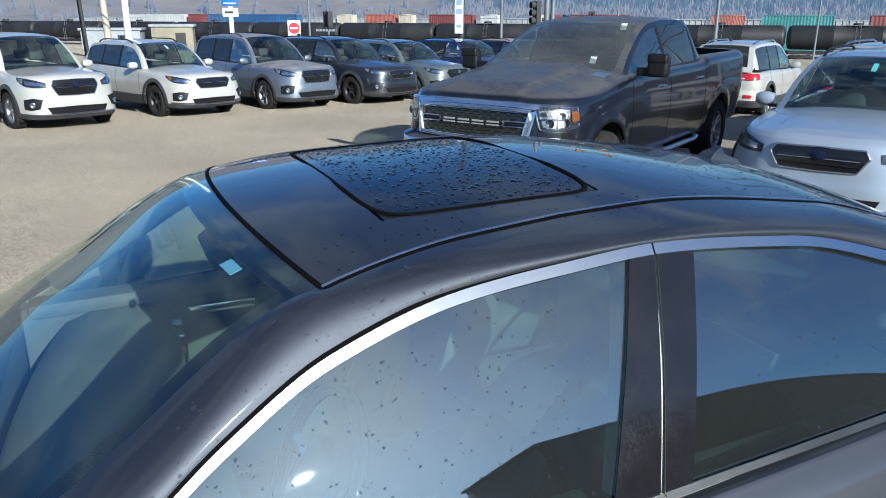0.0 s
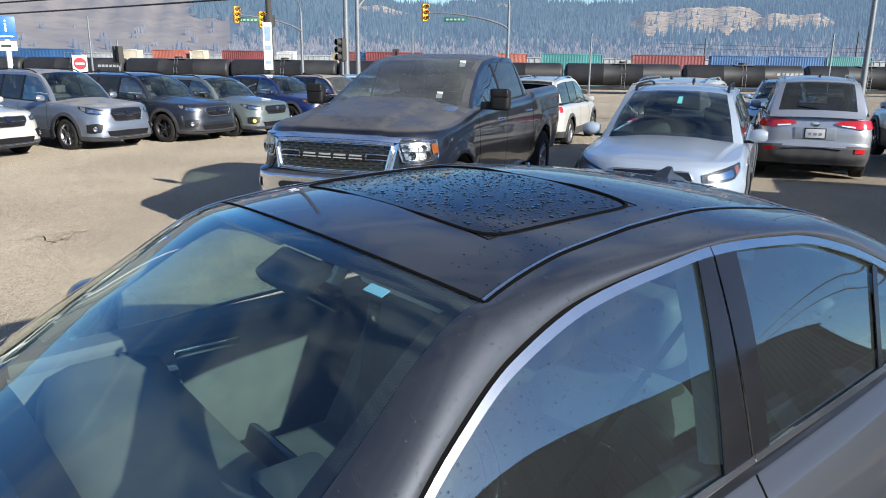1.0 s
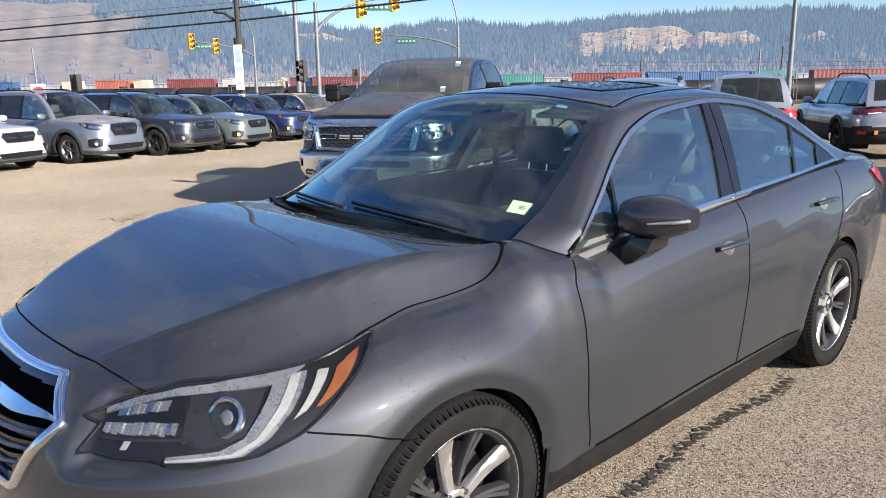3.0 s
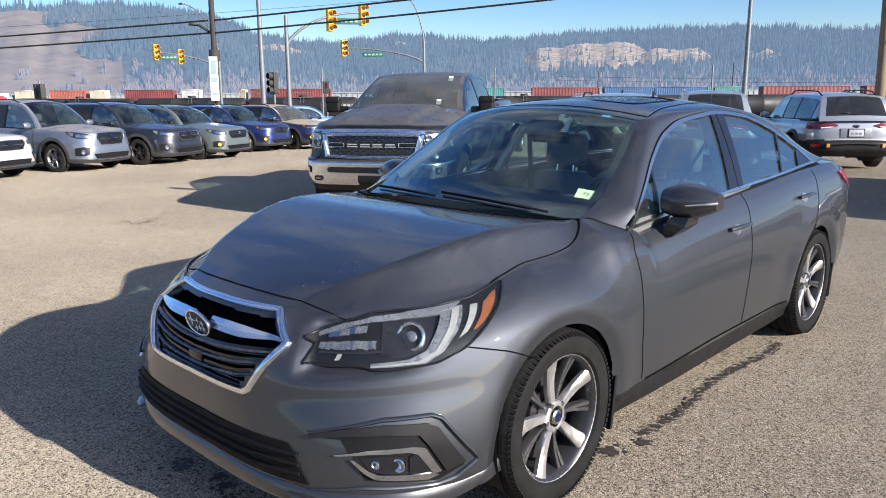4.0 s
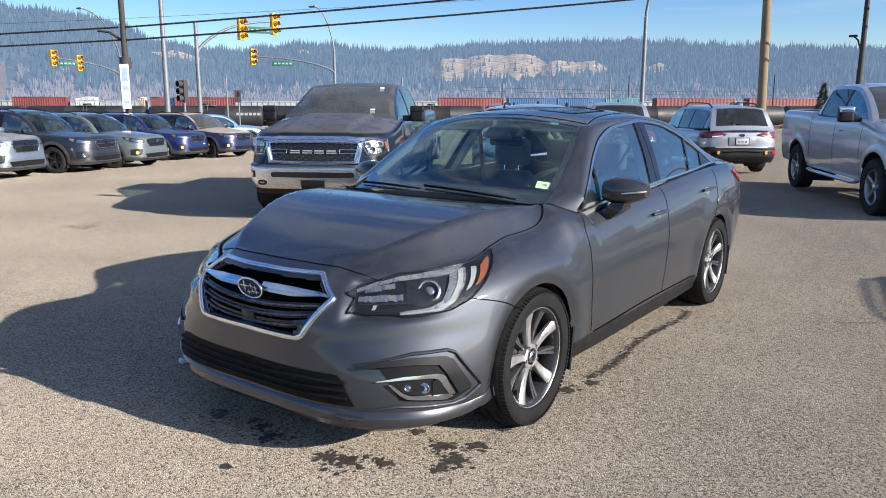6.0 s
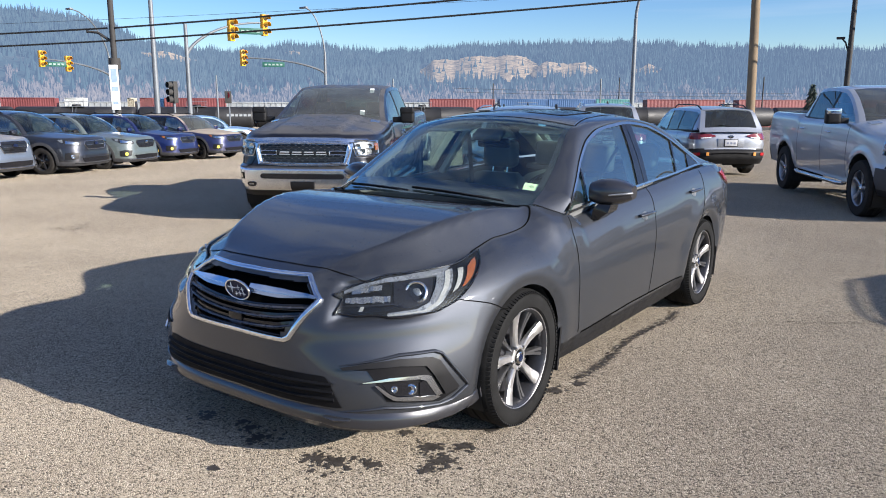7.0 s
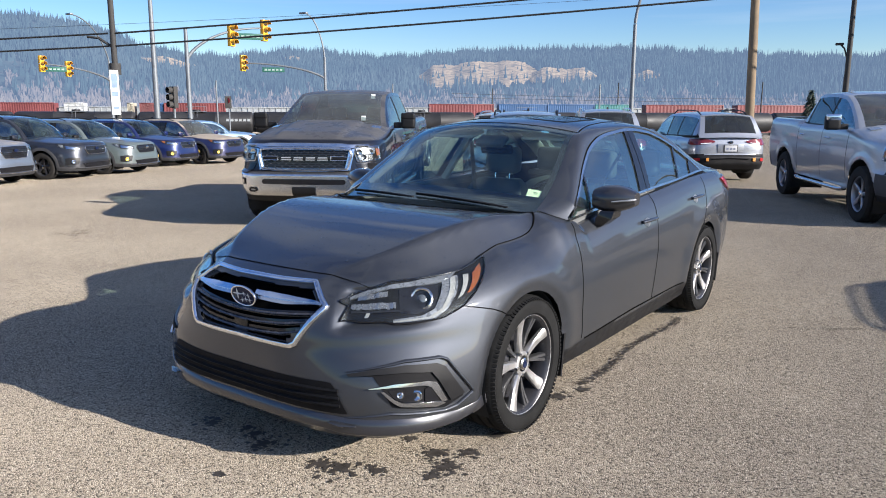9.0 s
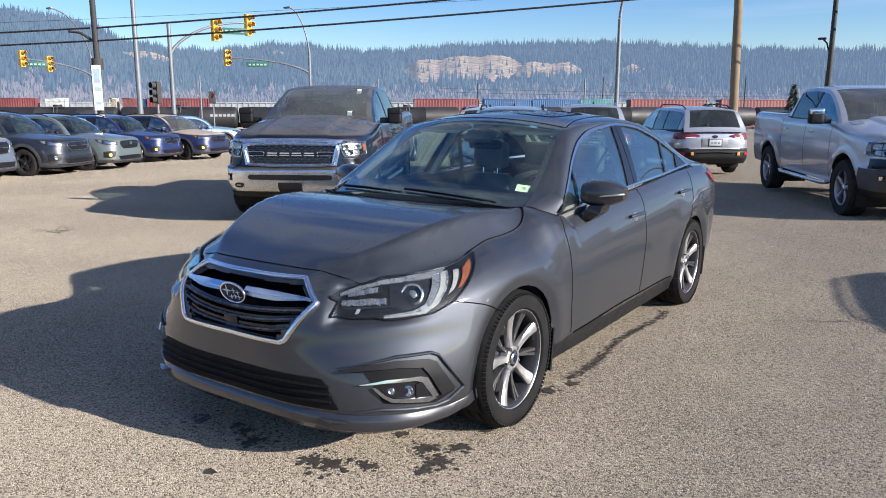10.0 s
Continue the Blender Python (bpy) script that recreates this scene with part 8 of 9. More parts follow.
def tail_box(sh, car, zplate, skin, plate=True):
    """Plate recess, plate and bars on it at the tail."""
    P = sh.at(np.array(2.999), np.array(zplate), 0.004)
    y, z = float(P[1]), float(P[2])
    part("plate_recess", box_bm(0.62, 0.02, 0.20, 0.008, (0, y + 0.0, z)), M["satin_chrome"] if not plate else skin, car)
    if plate:
        part("plate_frame", box_bm(0.33, 0.012, 0.175, 0.005, (0, y + 0.014, z)), M["black_plastic"], car)
        pl = part("number_plate", box_bm(0.295, 0.010, 0.145, 0.003, (0, y + 0.018, z)), M["plate"], car)
        for k in range(3):
            part("print_bar", box_bm(0.05, 0.003, 0.045, 0.0, (-0.08 + 0.08 * k, y + 0.0245, z - 0.01)), M["print_grey"], pl)


SUV_SIZES = {
    "forester": dict(W=0.905, fo=0.95, ro=1.0, wb=2.67, H=1.71, hood=1.04, nose=0.94, belt=1.04, zb=0.25, R=0.35),
    "crosstrek": dict(W=0.90, fo=0.92, ro=0.90, wb=2.665, H=1.575, hood=0.99, nose=0.86, belt=1.00, zb=0.25, R=0.345),
    "outback": dict(W=0.935, fo=0.97, ro=1.14, wb=2.745, H=1.65, hood=1.03, nose=0.90, belt=1.03, zb=0.26, R=0.355),
}


def flank_uv(sh, y, z):
    """The (u, v) of the skin's points at given y and z."""
    v = np.full_like(y, 0.5)
    for _ in range(5):
        lo, hi = np.full_like(y, 0.2), np.full_like(y, 2.8)
        for _ in range(22):
            u = (lo + hi) / 2
            low = sh._at(u, v)[..., 1] < y
            lo, hi = np.where(low, u, lo), np.where(low, hi, u)
        v = np.clip(v + (z - sh._at(u, v)[..., 2]) / 0.75, 0, 1)
    return u, v


def arch_cladding(sh, car):
    """A smooth plastic moulding round each wheel opening."""
    a = np.linspace(radians(-12), radians(192), 30)[:, None]
    r = np.linspace(sh.arch + 0.002, sh.arch + 0.075, 4)[None]
    for wy in (0.0, sh.wb):
        y, z = wy + r * np.cos(a), sh.hub + r * np.sin(a)
        u, v = flank_uv(sh, y, z)
        P = sh.at(u, v, 0.006)
        for sg in (1, -1):
            part("arch_moulding", slab("arch_moulding", P * np.array((sg, 1, 1)), 0.010, (sg, 0, 0)), M["grey_cladding"], car)


def suv(kind, name, x, y, yaw, skin, label, rim=None, front=True, rear=False, screen=None, fine=0.9, clad=0.44, fogs=False, rails=True, lift=0.0, dark_nose=False, tow=False, card=None):
    P = SUV_SIZES[kind]
    z0 = float(ground_z(x, y)) + lift
    car = thing(name, pose(x, y, z0, 0, 0, yaw + 90), label, "car", CARS_GROUP)
    W, wb, fo, ro, H, R, belt = P["W"], P["wb"], P["fo"], P["ro"], P["H"], P["R"], P["belt"]
    ye = wb + ro
    nose, hood = P["nose"], P["hood"]
    sh = Shell(W=W, yc=0.15, yrc=wb + 0.32, wb=wb, hub=R, arch=R + 0.055, flare=0.016,
        wv=curve_fn((0, 0.95), (0.15, 0.98), (0.45, 0.995), (0.62, 1.0), (0.72, 0.985), (0.86, 0.965), (0.95, 0.935), (1, 0.895)),
        plan=curve_fn((-1, 0.985), (0.2, 0.985), (0.9, 1.0), (2.0, 1.0), (3.6, 0.97)),
        yf=curve_fn((0, -fo + 0.07), (0.12, -fo), (0.35, -fo - 0.0), (0.5, -fo + 0.015), (0.8, -fo + 0.03), (0.93, -fo + 0.06), (1, -fo + 0.13)),
        pf=curve_fn((0, 4.4), (0.5, 3.6), (1, 2.9)),
        yr=curve_fn((0, ye - 0.10), (0.2, ye), (0.38, ye), (0.45, ye - 0.06), (0.7, ye - 0.07), (1, ye - 0.13)), pr=curve_fn((0, 4.5), (1, 5.0)),
        zb=curve_fn((-1, P["zb"] - 0.03), (0.4, P["zb"]), (wb, P["zb"]), (4, P["zb"] + 0.06)),
        zc=curve_fn((-fo, nose), (-fo + 0.12, nose + 0.05), (-fo + 0.4, nose + 0.09), (0.5, hood + 0.045), (1.0, belt + 0.03), (2.5, belt + 0.05), (ye, belt + 0.05)),
        crown=curve_fn((-fo, 0.04), (0, 0.07), (0.6, 0.055), (4, 0.05)),
        crease=lambda x, y: 0.012 / (1 + np.exp((x - 0.42) / 0.02)) * np.clip((y + fo - 0.05) * 4, 0, 1) * np.clip((0.6 - y) * 6, 0, 1),
        mat_of=lambda nm: (M["black_plastic"] if tow else M["grey_cladding"]) if nm in ("cladding", "cowl") else skin)

    def groups(y, z, x, cap):
        if cap:
            if y > 0.40 + 0.2 * x * x and y < 0.75 and x < 0.62:
                return "cowl"
            if y < 0.6:
                return "hood" if x < 0.72 and y > -fo + 0.10 + 0.3 * x ** 2.2 else ("front_bumper" if y < -0.4 else "left:front_fender")
            return "body_side"
        if tow and y > wb + 0.55 and z < 0.66 - 0.12 * max(0.0, (wb + 0.85 - y) / 0.3):
            return "cladding"
        if z < clad and (0.2 < y < wb - 0.2 or y > wb + 0.2):
            return "cladding"
        if z < clad - 0.10 and y < 0:
            return "cladding"
        if y < -0.35:
            return "front_bumper"
        if y < 0.62:
            return "left:front_fender"
        if y > wb + 0.72:
            return "tailgate" if z > clad + 0.12 and x < W * 0.8 else "rear_bumper"
        if y < 1.62:
            return "left:front_door"
        if y < wb - 0.1:
            return "left:rear_door"
        return "left:rear_quarter_panel"

    build_skin(sh, car, groups, fine, 0.62, ye - 0.25, ncap=8)
    arch_cladding(sh, car)
    put_wells(sh, car)
    put_wheels(car, kind + (rim or ""), W - 0.118, wb, R, 0.215, R - 0.125, 5, rim != "dark", M["dark_alloy"] if rim == "dark" else M["alloy"], M["dusty_rubber"], 36, lugs=False)
    cb = Cabin(xr=curve_fn((0.5, W * 0.86), (0.8, W * 0.76), (1.25, W * 0.665), (2.2, W * 0.665), (ye - 0.55, W * 0.655), (ye - 0.1, W * 0.80)),
        zr=curve_fn((0.5, belt - 0.05), (0.85, belt + 0.30 * (H - belt) / 0.6), (1.25, H - 0.105), (1.7, H - 0.065), (2.4, H - 0.065), (ye - 0.55, H - 0.10), (ye - 0.42, H - 0.135), (ye - 0.12, belt + 0.05), (ye - 0.08, belt)),
        bow=curve_fn((0.5, 0.16), (1.2, 0.10), (1.8, 0), (ye - 0.7, 0), (ye - 0.4, -0.06), (ye, -0.05)), lift=curve_fn((0.5, 0.02), (1.2, 0.045), (2.5, 0.055), (ye - 0.4, 0.035), (ye, 0.02)),
        bowpow=2.3, bulge=0.012, xb=curve_fn((0.5, W * 0.885), (ye - 0.5, W * 0.875), (ye, W * 0.85)), zbelt=curve_fn((0.5, belt - 0.055), (1.5, belt - 0.01), (ye, belt + 0.05)))
    roof_mat = skin
    over_part(cb, 0.5, 1.24, -0.90, 0.90, "windscreen", screen or M["windscreen"], car, 20, 20)
    for s0, s1 in ((-1, -0.90), (0.90, 1)):
        over_part(cb, 0.5, 1.24, s0, s1, "windscreen_pillar", skin, car, 16, 4)
    over_part(cb, 0.5, 0.60, -0.90, 0.90, "screen_border", M["gloss_black"], car, 3, 16, 0, -0.004)
    over_part(cb, 1.24, ye - 0.50, -1, 1, "roof", roof_mat, car, 24, 24)
    over_part(cb, ye - 0.50, ye - 0.44, -1, 1, "roof_spoiler", roof_mat, car, 4, 20, 0.02, 0.012)
    over_part(cb, ye - 0.44, ye - 0.16, -0.84, 0.84, "rear_window", M["privacy"], car, 12, 20)
    for s0, s1 in ((-1, -0.84), (0.84, 1)):
        over_part(cb, ye - 0.44, ye - 0.09, s0, s1, "tailgate_frame", skin, car, 12, 4)
    over_part(cb, ye - 0.16, ye - 0.085, -0.84, 0.84, "tailgate_sill", skin, car, 4, 16)
    side_glazing(cb, car, 0.5, ye - 0.12, (1.62, 2.42, ye - 0.42), skin, 1.5)
    if rails:
        for sg in (1, -1):
            yy = np.linspace(1.35, ye - 0.62, 16)
            base = cb.over(yy, np.full(16, sg * 0.90))
            base[:, 2] += (0.075 if tow else 0.045) * np.clip(np.sin(np.linspace(0.0, math.pi, 16)) * 3, -0.2, 1) + 0.004
            part("roof_bar", tube("roof_bar", base, 0.017, 8, flat=0.8), M["black_plastic"] if tow or not rear else M["satin_chrome"], car)
        part("aerial", loft_box("aerial", [[(-0.02 * k, ye - 0.75 + 0.03 * h, H - 0.02 + h * 0.06), (0.02 * k, ye - 0.75 + 0.03 * h, H - 0.02 + h * 0.06), (0.02 * k, ye - 0.62, H - 0.02 + h * 0.06), (-0.02 * k, ye - 0.62, H - 0.02 + h * 0.06)] for k, h in ((1, 0), (0.4, 1))]), M["gloss_black"], car)
    car_mirror(car, W, 0.72, belt + 0.06, skin if not dark_nose else M["black_plastic"])
    cabin_fill(car, W, 0.62, ye - 1.0, 0.42, belt, M["dark_cabin"])
    kw = dict(sides=None)
    # shut lines
    for ys in ((0.62, 0.60), (1.66, 1.62), (wb - 0.12, wb - 0.10)):
        strip_on(sh, [(sh.u_of_y(ys[1]), 0.28), (sh.u_of_y(ys[0]), 0.98)], 0.008, 0.001, "shut_line", M["shut"], car)
    if front:
        nar = Shell_nose(sh)
        g0, g1 = (0.60, 0.875) if kind != "forester" else (0.56, 0.90)
        nar([(-0.235, (g0 + g1) / 2 + 0.04), (-0.215, g1 - 0.01), (0, g1), (0.215, g1 - 0.01), (0.235, (g0 + g1) / 2 + 0.04)], [(-0.235, (g0 + g1) / 2 + 0.04), (-0.185, g0), (0, g0 - 0.01), (0.185, g0), (0.235, (g0 + g1) / 2 + 0.04)], 0.002, 0.006, "grille_back", M["gloss_black"], car)
        for i in range(3 if kind == "forester" else 2):
            vv = g0 + (g1 - g0) * (0.25 + 0.25 * i)
            frame_on(sh, [(-0.20, vv), (0, vv + 0.005), (0.20, vv)], 0.008, 0.012, "grille_bar", M["black_plastic"] if i != 1 else (M["black_plastic"] if dark_nose else M["satin_chrome"]), car, False, 0.8, "", False, 10)
        frame_on(sh, [(-0.218, g1 - 0.005), (0, g1 + 0.004), (0.218, g1 - 0.005), (0.240, (g0 + g1) / 2 + 0.04), (0.188, g0 - 0.005), (0, g0 - 0.014), (-0.188, g0 - 0.005), (-0.240, (g0 + g1) / 2 + 0.04)], 0.012, 0.006, "grille_frame", M["black_plastic"] if dark_nose else M["satin_chrome"], car, False, 0.8)
        Pb = sh.at(np.array(0.002), np.array((g0 + g1) / 2 + 0.045), 0.022)
        me = lathe("badge", [(0, 0.055), (0.008, 0.055), (0.012, 0.045), (0.013, 0.0001)], 24, "z")
        me.transform(Matrix.Translation(Vector(Pb)) @ pose(0, 0, 0, 95, 0, 0) @ Matrix.Diagonal((1.25, 0.72, 1, 1)))
        part("badge", me, M["badge_blue"] if not dark_nose else M["chrome"], car)
        nar([(-0.30, 0.285), (0, 0.30), (0.30, 0.285)], [(-0.27, 0.14), (0, 0.13), (0.27, 0.14)], 0.002, 0.005, "lower_intake", M["gloss_black"], car)
        frame_on(sh, [(-0.40, 0.12), (0, 0.10), (0.40, 0.12)], 0.022, 0.004, "skid_plate", M["satin_chrome"] if kind != "outback" else M["grey_cladding"], car, False, 0.6, "", False, 14)
        for sg in (1, -1):
            lamp = new("headlight")
            lamp.parent = car
            top = [(0.285, 0.84), (0.38, 0.90), (0.50, 0.945), (0.64, 0.965)]
            bot = [(0.29, 0.735), (0.40, 0.735), (0.50, 0.765), (0.62, 0.90)]
            patch_on(sh, top, bot, 0.002, 0.004, "housing", M["dark_alloy"], lamp, nu=14, nv=5, sides=(sg,))
            patch_on(sh, [(0.32, 0.83), (0.42, 0.87), (0.50, 0.90)], [(0.32, 0.775), (0.42, 0.78), (0.50, 0.80)], 0.006, 0.006, "reflector", M["chrome"], lamp, nu=8, nv=3, sides=(sg,))
            patch_on(sh, [(0.53, 0.93), (0.60, 0.945)], [(0.53, 0.83), (0.575, 0.86)], 0.006, 0.006, "turn_signal", M["amber_lens"] if kind == "crosstrek" and not dark_nose else M["lamp_silver"], lamp, nu=5, nv=4, sides=(sg,))
            patch_on(sh, top, bot, 0.013, 0.002, "lens", M["lens"], lamp, nu=14, nv=5, sides=(sg,))
            patch_on(sh, [(0.33, 0.47), (0.42, 0.50), (0.52, 0.46)], [(0.36, 0.26), (0.44, 0.22), (0.52, 0.24)], 0.001, 0.008, "fog_pocket", M["black_plastic"], car, nu=10, nv=5, sides=(sg,))
            c = Vector(sh.at(np.array(0.425), np.array(0.34), 0.010) * np.array((sg, 1, 1)))
            me = lathe("fog_light", [(0, 0.05), (0.012, 0.05), (0.016, 0.04), (0.010, 0.030), (0.006, 0.0001)], 16, "z")
            me.transform(Matrix.Translation(c) @ Vector((sg * 0.5, -0.86, 0)).to_track_quat("Z", "Y").to_matrix().to_4x4())
            part("fog_light", me, M["yellow_fog"] if fogs else M["chrome"], car)
    if rear:
        for sg in (1, -1):
            patch_on(sh, [(2.28, 0.965), (2.45, 0.955), (2.58, 0.93), (2.70, 0.86)], [(2.28, 0.80), (2.45, 0.76), (2.58, 0.79), (2.70, 0.825)], 0.004, 0.02, "tail_light", M["dark_red_lens"] if tow else M["red_lens"], car, nu=14, nv=5, sides=(sg,))
            patch_on(sh, [(2.50, 0.815), (2.56, 0.815), (2.64, 0.820)], [(2.50, 0.785), (2.56, 0.788), (2.64, 0.802)], 0.018, 0.010, "reverse_light", M["white_lens"], car, nu=8, nv=3, sides=(sg,))
            patch_on(sh, [(2.42, 0.36), (2.52, 0.36)], [(2.42, 0.27), (2.52, 0.27)], 0.003, 0.012, "reflector", M["red_lens"], car, nu=4, nv=3, sides=(sg,))
            if tow:
                patch_on(sh, [(2.60, 0.36), (2.635, 0.36)], [(2.60, 0.26), (2.635, 0.26)], 0.006, 0.02, "tow_loop_cover", M["orange"], car, nu=3, nv=3, sides=(sg,))
        tail_box(sh, car, 0.64, skin)
        Pb = sh.at(np.array(2.999), np.array(0.82), 0.004)
        me = lathe("badge", [(0, 0.05), (0.008, 0.05), (0.011, 0.0001)], 20, "z")
        me.transform(Matrix.Translation(Vector(Pb)) @ pose(0, 0, 0, -90, 0, 0) @ Matrix.Diagonal((1.3, 0.75, 1, 1)))
        part("badge", me, M["chrome"], car)
        C = [(-0.42 + 0.84 * t, ye + 0.012, 0.56 + 0.02 * math.sin(math.pi * t)) for t in np.linspace(0, 1, 8)]
        part("bumper_strip", tube("bumper_strip", C, 0.018, 6, flat=0.6), M["satin_chrome"] if kind == "forester" else M["black_plastic"], car)
        wy = np.linspace(0, 1, 10)
        C = cb.over(ye - 0.17 - 0.02 * wy, 0.0 + 0.42 * wy, 0.012)
        part("rear_wiper", tube("rear_wiper", C, 0.009, 6), M["black_plastic"], car)
    if card:
        q = np.array([[cb.over(np.array(yv), np.array(av), -0.03) for yv in (0.98, 1.05, 1.12)] for av in (0.02, 0.06, 0.10)])
        part("window_card", slab("window_card", q, 0.001, (0, 0, 1)), M[card], car, "pale card hung inside the windscreen")
    return car


def Shell_nose(sh):
    """A plate laid across the nose of a given skin."""
    def lay(top, bottom, off, thick, name, material, parent, nu=24, nv=6, label=""):
        top, bottom = np.array(top, float), np.array(bottom, float)
        s = np.linspace(0, 1, nu)
        a = np.stack([np.interp(s, np.linspace(0, 1, len(top)), top[:, i]) for i in (0, 1)], -1)
        b = np.stack([np.interp(s, np.linspace(0, 1, len(bottom)), bottom[:, i]) for i in (0, 1)], -1)
        k = np.linspace(0, 1, nv)[None, :, None]
        uv = b[:, None] * (1 - k) + a[:, None] * k
        P = sh.at(np.abs(uv[..., 0]) + 1e-4, uv[..., 1], off)
        P[..., 0] *= np.where(uv[..., 0] < 0, -1, 1)
        return part(name, slab(name, P, thick, (0, -1, 0.1)), material, parent, label)
    return lay


suv("forester", "suv", -14.81, 0.15, 23, M["white_paint"], "white compact suv with a dark grille, first in the row", fine=1.0)
suv("crosstrek", "crossover", -16.12, 2.76, 25, M["white_paint"], "white small crossover with black wheel-arch cladding in the parked row", rim="dark", card="white_card", fine=1.0)
suv("forester", "suv", -16.92, 5.26, 21.7, M["silver_blue_paint"], "silver-blue compact suv with a dusty hood in the row", fine=1.0)
suv("outback", "station_wagon", -17.6, 7.61, 24, M["charcoal_paint"], "charcoal station wagon with roof rails and dark wheels", rim="dark")
suv("crosstrek", "crossover", -18.19, 9.56, 21.4, M["sage_paint"], "grey-green crossover with yellow fog lights in the parked row", rim="dark", fogs=True, dark_nose=True)
suv("crosstrek", "crossover", -20.3, 12.57, 18, M["blue_paint"], "deep blue crossover with yellow fog lights in the parked row", rim="dark", fogs=True)
suv("crosstrek", "crossover", -20.2, 14.5, 12, M["dusty_blue_paint"], "dark blue crossover under thick tan dust in the parked row", rim="dark", fogs=True, screen=M["dusty_glass"])
suv("crosstrek", "hatchback", -27.5, 21.5, 60, M["sky_paint"], "light blue hatchback standing behind the parked row", rails=False)
suv("crosstrek", "crossover", -3.34, 7.33, -62.2, M["pale_blue_paint"], "pale icy white crossover with roof rails, parked nose-out", card="teal_card", lift=0.04, fine=1.3)
suv("forester", "suv", -6.12, 16.2, 119, M["silver_paint"], "silver compact suv seen from its tailgate, with red lamps", front=False, rear=True, clad=0.60, lift=0.1, fine=1.2)
suv("outback", "station_wagon", -4.61, 18.39, 127, M["silver_paint"], "silver off-road wagon with orange tow covers and black cladding", rim="dark", front=False, rear=True, clad=0.62, tow=True, lift=0.10, fine=1.2)
suv("forester", "suv", -13.4, 16.9, 118, M["white_paint"], "white compact suv with its tail to the dark pickup", front=False, rear=True)
suv("outback", "station_wagon", -7.72, 14.9, 113, M["white_paint"], "white wagon with bare roof rails behind the pale crossover", front=False, rear=True, lift=0.1)
suv("crosstrek", "crossover", -10.2, 23.0, -65, M["sky_paint"], "blue crossover in the far row", fine=0.8)
suv("crosstrek", "crossover", -5.9, 26.5, -65, M["charcoal_paint"], "dark crossover in the far row behind the silver suv", fine=0.8)
suv("forester", "suv", 6.3, 6.6, 100, M["silver_paint"], "silver suv parked across the aisle from the sedan", fine=0.8, rear=True)


# ---- pickup trucks ----
class Lowered:
    """A skin whose heights on the nose are squeezed and shifted."""

    def __init__(self, sh, k, c):
        self.sh = sh
        self.k = k
        self.c = c

    def at(self, u, v, off=0.0):
        return self.sh.at(u, np.asarray(v) * self.k + self.c, off)


def pickup(x, y, yaw, skin, label, chrome_nose=True, lift=0.0, wb=3.67, screen=None):
    z0 = float(ground_z(x, y)) + lift
    car = thing("pickup_truck", pose(x, y, z0, 0, 0, yaw + 90), label, "truck", CARS_GROUP)
    W, fo, ro, R = 1.03, 0.98, 1.22, 0.41
    ye, cabin_end, belt = wb + ro, wb - 0.62, 1.33
    bumper = M["soft_chrome"] if chrome_nose else M["grey_cladding"]
    sh = Shell(W=W, yc=0.10, yrc=wb + 0.45, wb=wb, hub=R, arch=R + 0.085, flare=0.018,
        wv=curve_fn((0, 0.93), (0.2, 0.965), (0.5, 0.99), (0.7, 0.985), (0.88, 0.97), (0.95, 0.95), (1, 0.90)),
        plan=curve_fn((-1, 0.985), (0.2, 0.99), (0.9, 0.98), (2.6, 0.98), (wb, 1.0), (5.2, 0.985)),
        yf=curve_fn((0, -fo + 0.12), (0.10, -fo + 0.02), (0.18, -fo - 0.05), (0.455, -fo - 0.06), (0.470, -fo + 0.02), (0.8, -fo + 0.05), (0.95, -fo + 0.11), (1, -fo + 0.19)),
        pf=curve_fn((0, 6.0), (0.44, 5.0), (0.5, 4.2), (1, 3.6)),
        yr=curve_fn((0, ye - 0.02), (0.3, ye), (1, ye)), pr=curve_fn((0, 9), (1, 9)),
        zb=curve_fn((-1.1, 0.34), (-0.6, 0.36), (0.3, 0.42), (wb, 0.46), (5.2, 0.52)),
        zc=curve_fn((-fo, 1.15), (-fo + 0.25, 1.235), (0, 1.335), (0.55, 1.40), (0.9, 1.37), (2.6, 1.375), (cabin_end, 1.40), (cabin_end + 0.1, 1.44), (ye, 1.45)),
        crown=curve_fn((-1, 0.05), (0, 0.085), (0.6, 0.075), (0.9, 0.03), (5.2, 0.02)),
        crease=lambda x, y: 0.040 / (1 + np.exp((x - 0.50 - 0.05 * y) / 0.018)) * np.clip((y + fo - 0.12) * 4, 0, 1) * np.clip((0.6 - y) * 6, 0, 1),
        mat_of=lambda nm: M["black_plastic"] if nm in ("cowl", "air_dam") else (bumper if nm == "front_bumper" else (bumper if nm == "rear_bumper" else skin)))

    def groups(y, z, x, cap):
        if cap:
            if 0.42 + 0.15 * x * x < y < 0.85 and x < 0.75:
                return "cowl"
            if y < 0.62:
                return "hood" if x < 0.80 else "left:front_fender"
            return "left:cab_side" if y < cabin_end + 0.05 else "left:bed_side"
        if y < -0.42:
            if z < 0.45:
                return "air_dam"
            return "front_bumper" if z < 0.735 and y < -0.50 else "front_fascia"
        if y < 0.62:
            return "left:front_fender"
        if y < 1.75:
            return "left:front_door"
        if y < cabin_end - 0.02:
            return "left:rear_door"
        if y > wb + 0.95:
            return "rear_bumper" if z < 0.75 else "tailgate"
        return "left:bed_side"

    sh.crown_pow = 4.0
    nose = Lowered(sh, 0.9012, 0.0123)
    build_skin(sh, car, groups, 1.3, 0.62, ye - 0.06, 0.085, 24)
    put_wells(sh, car)
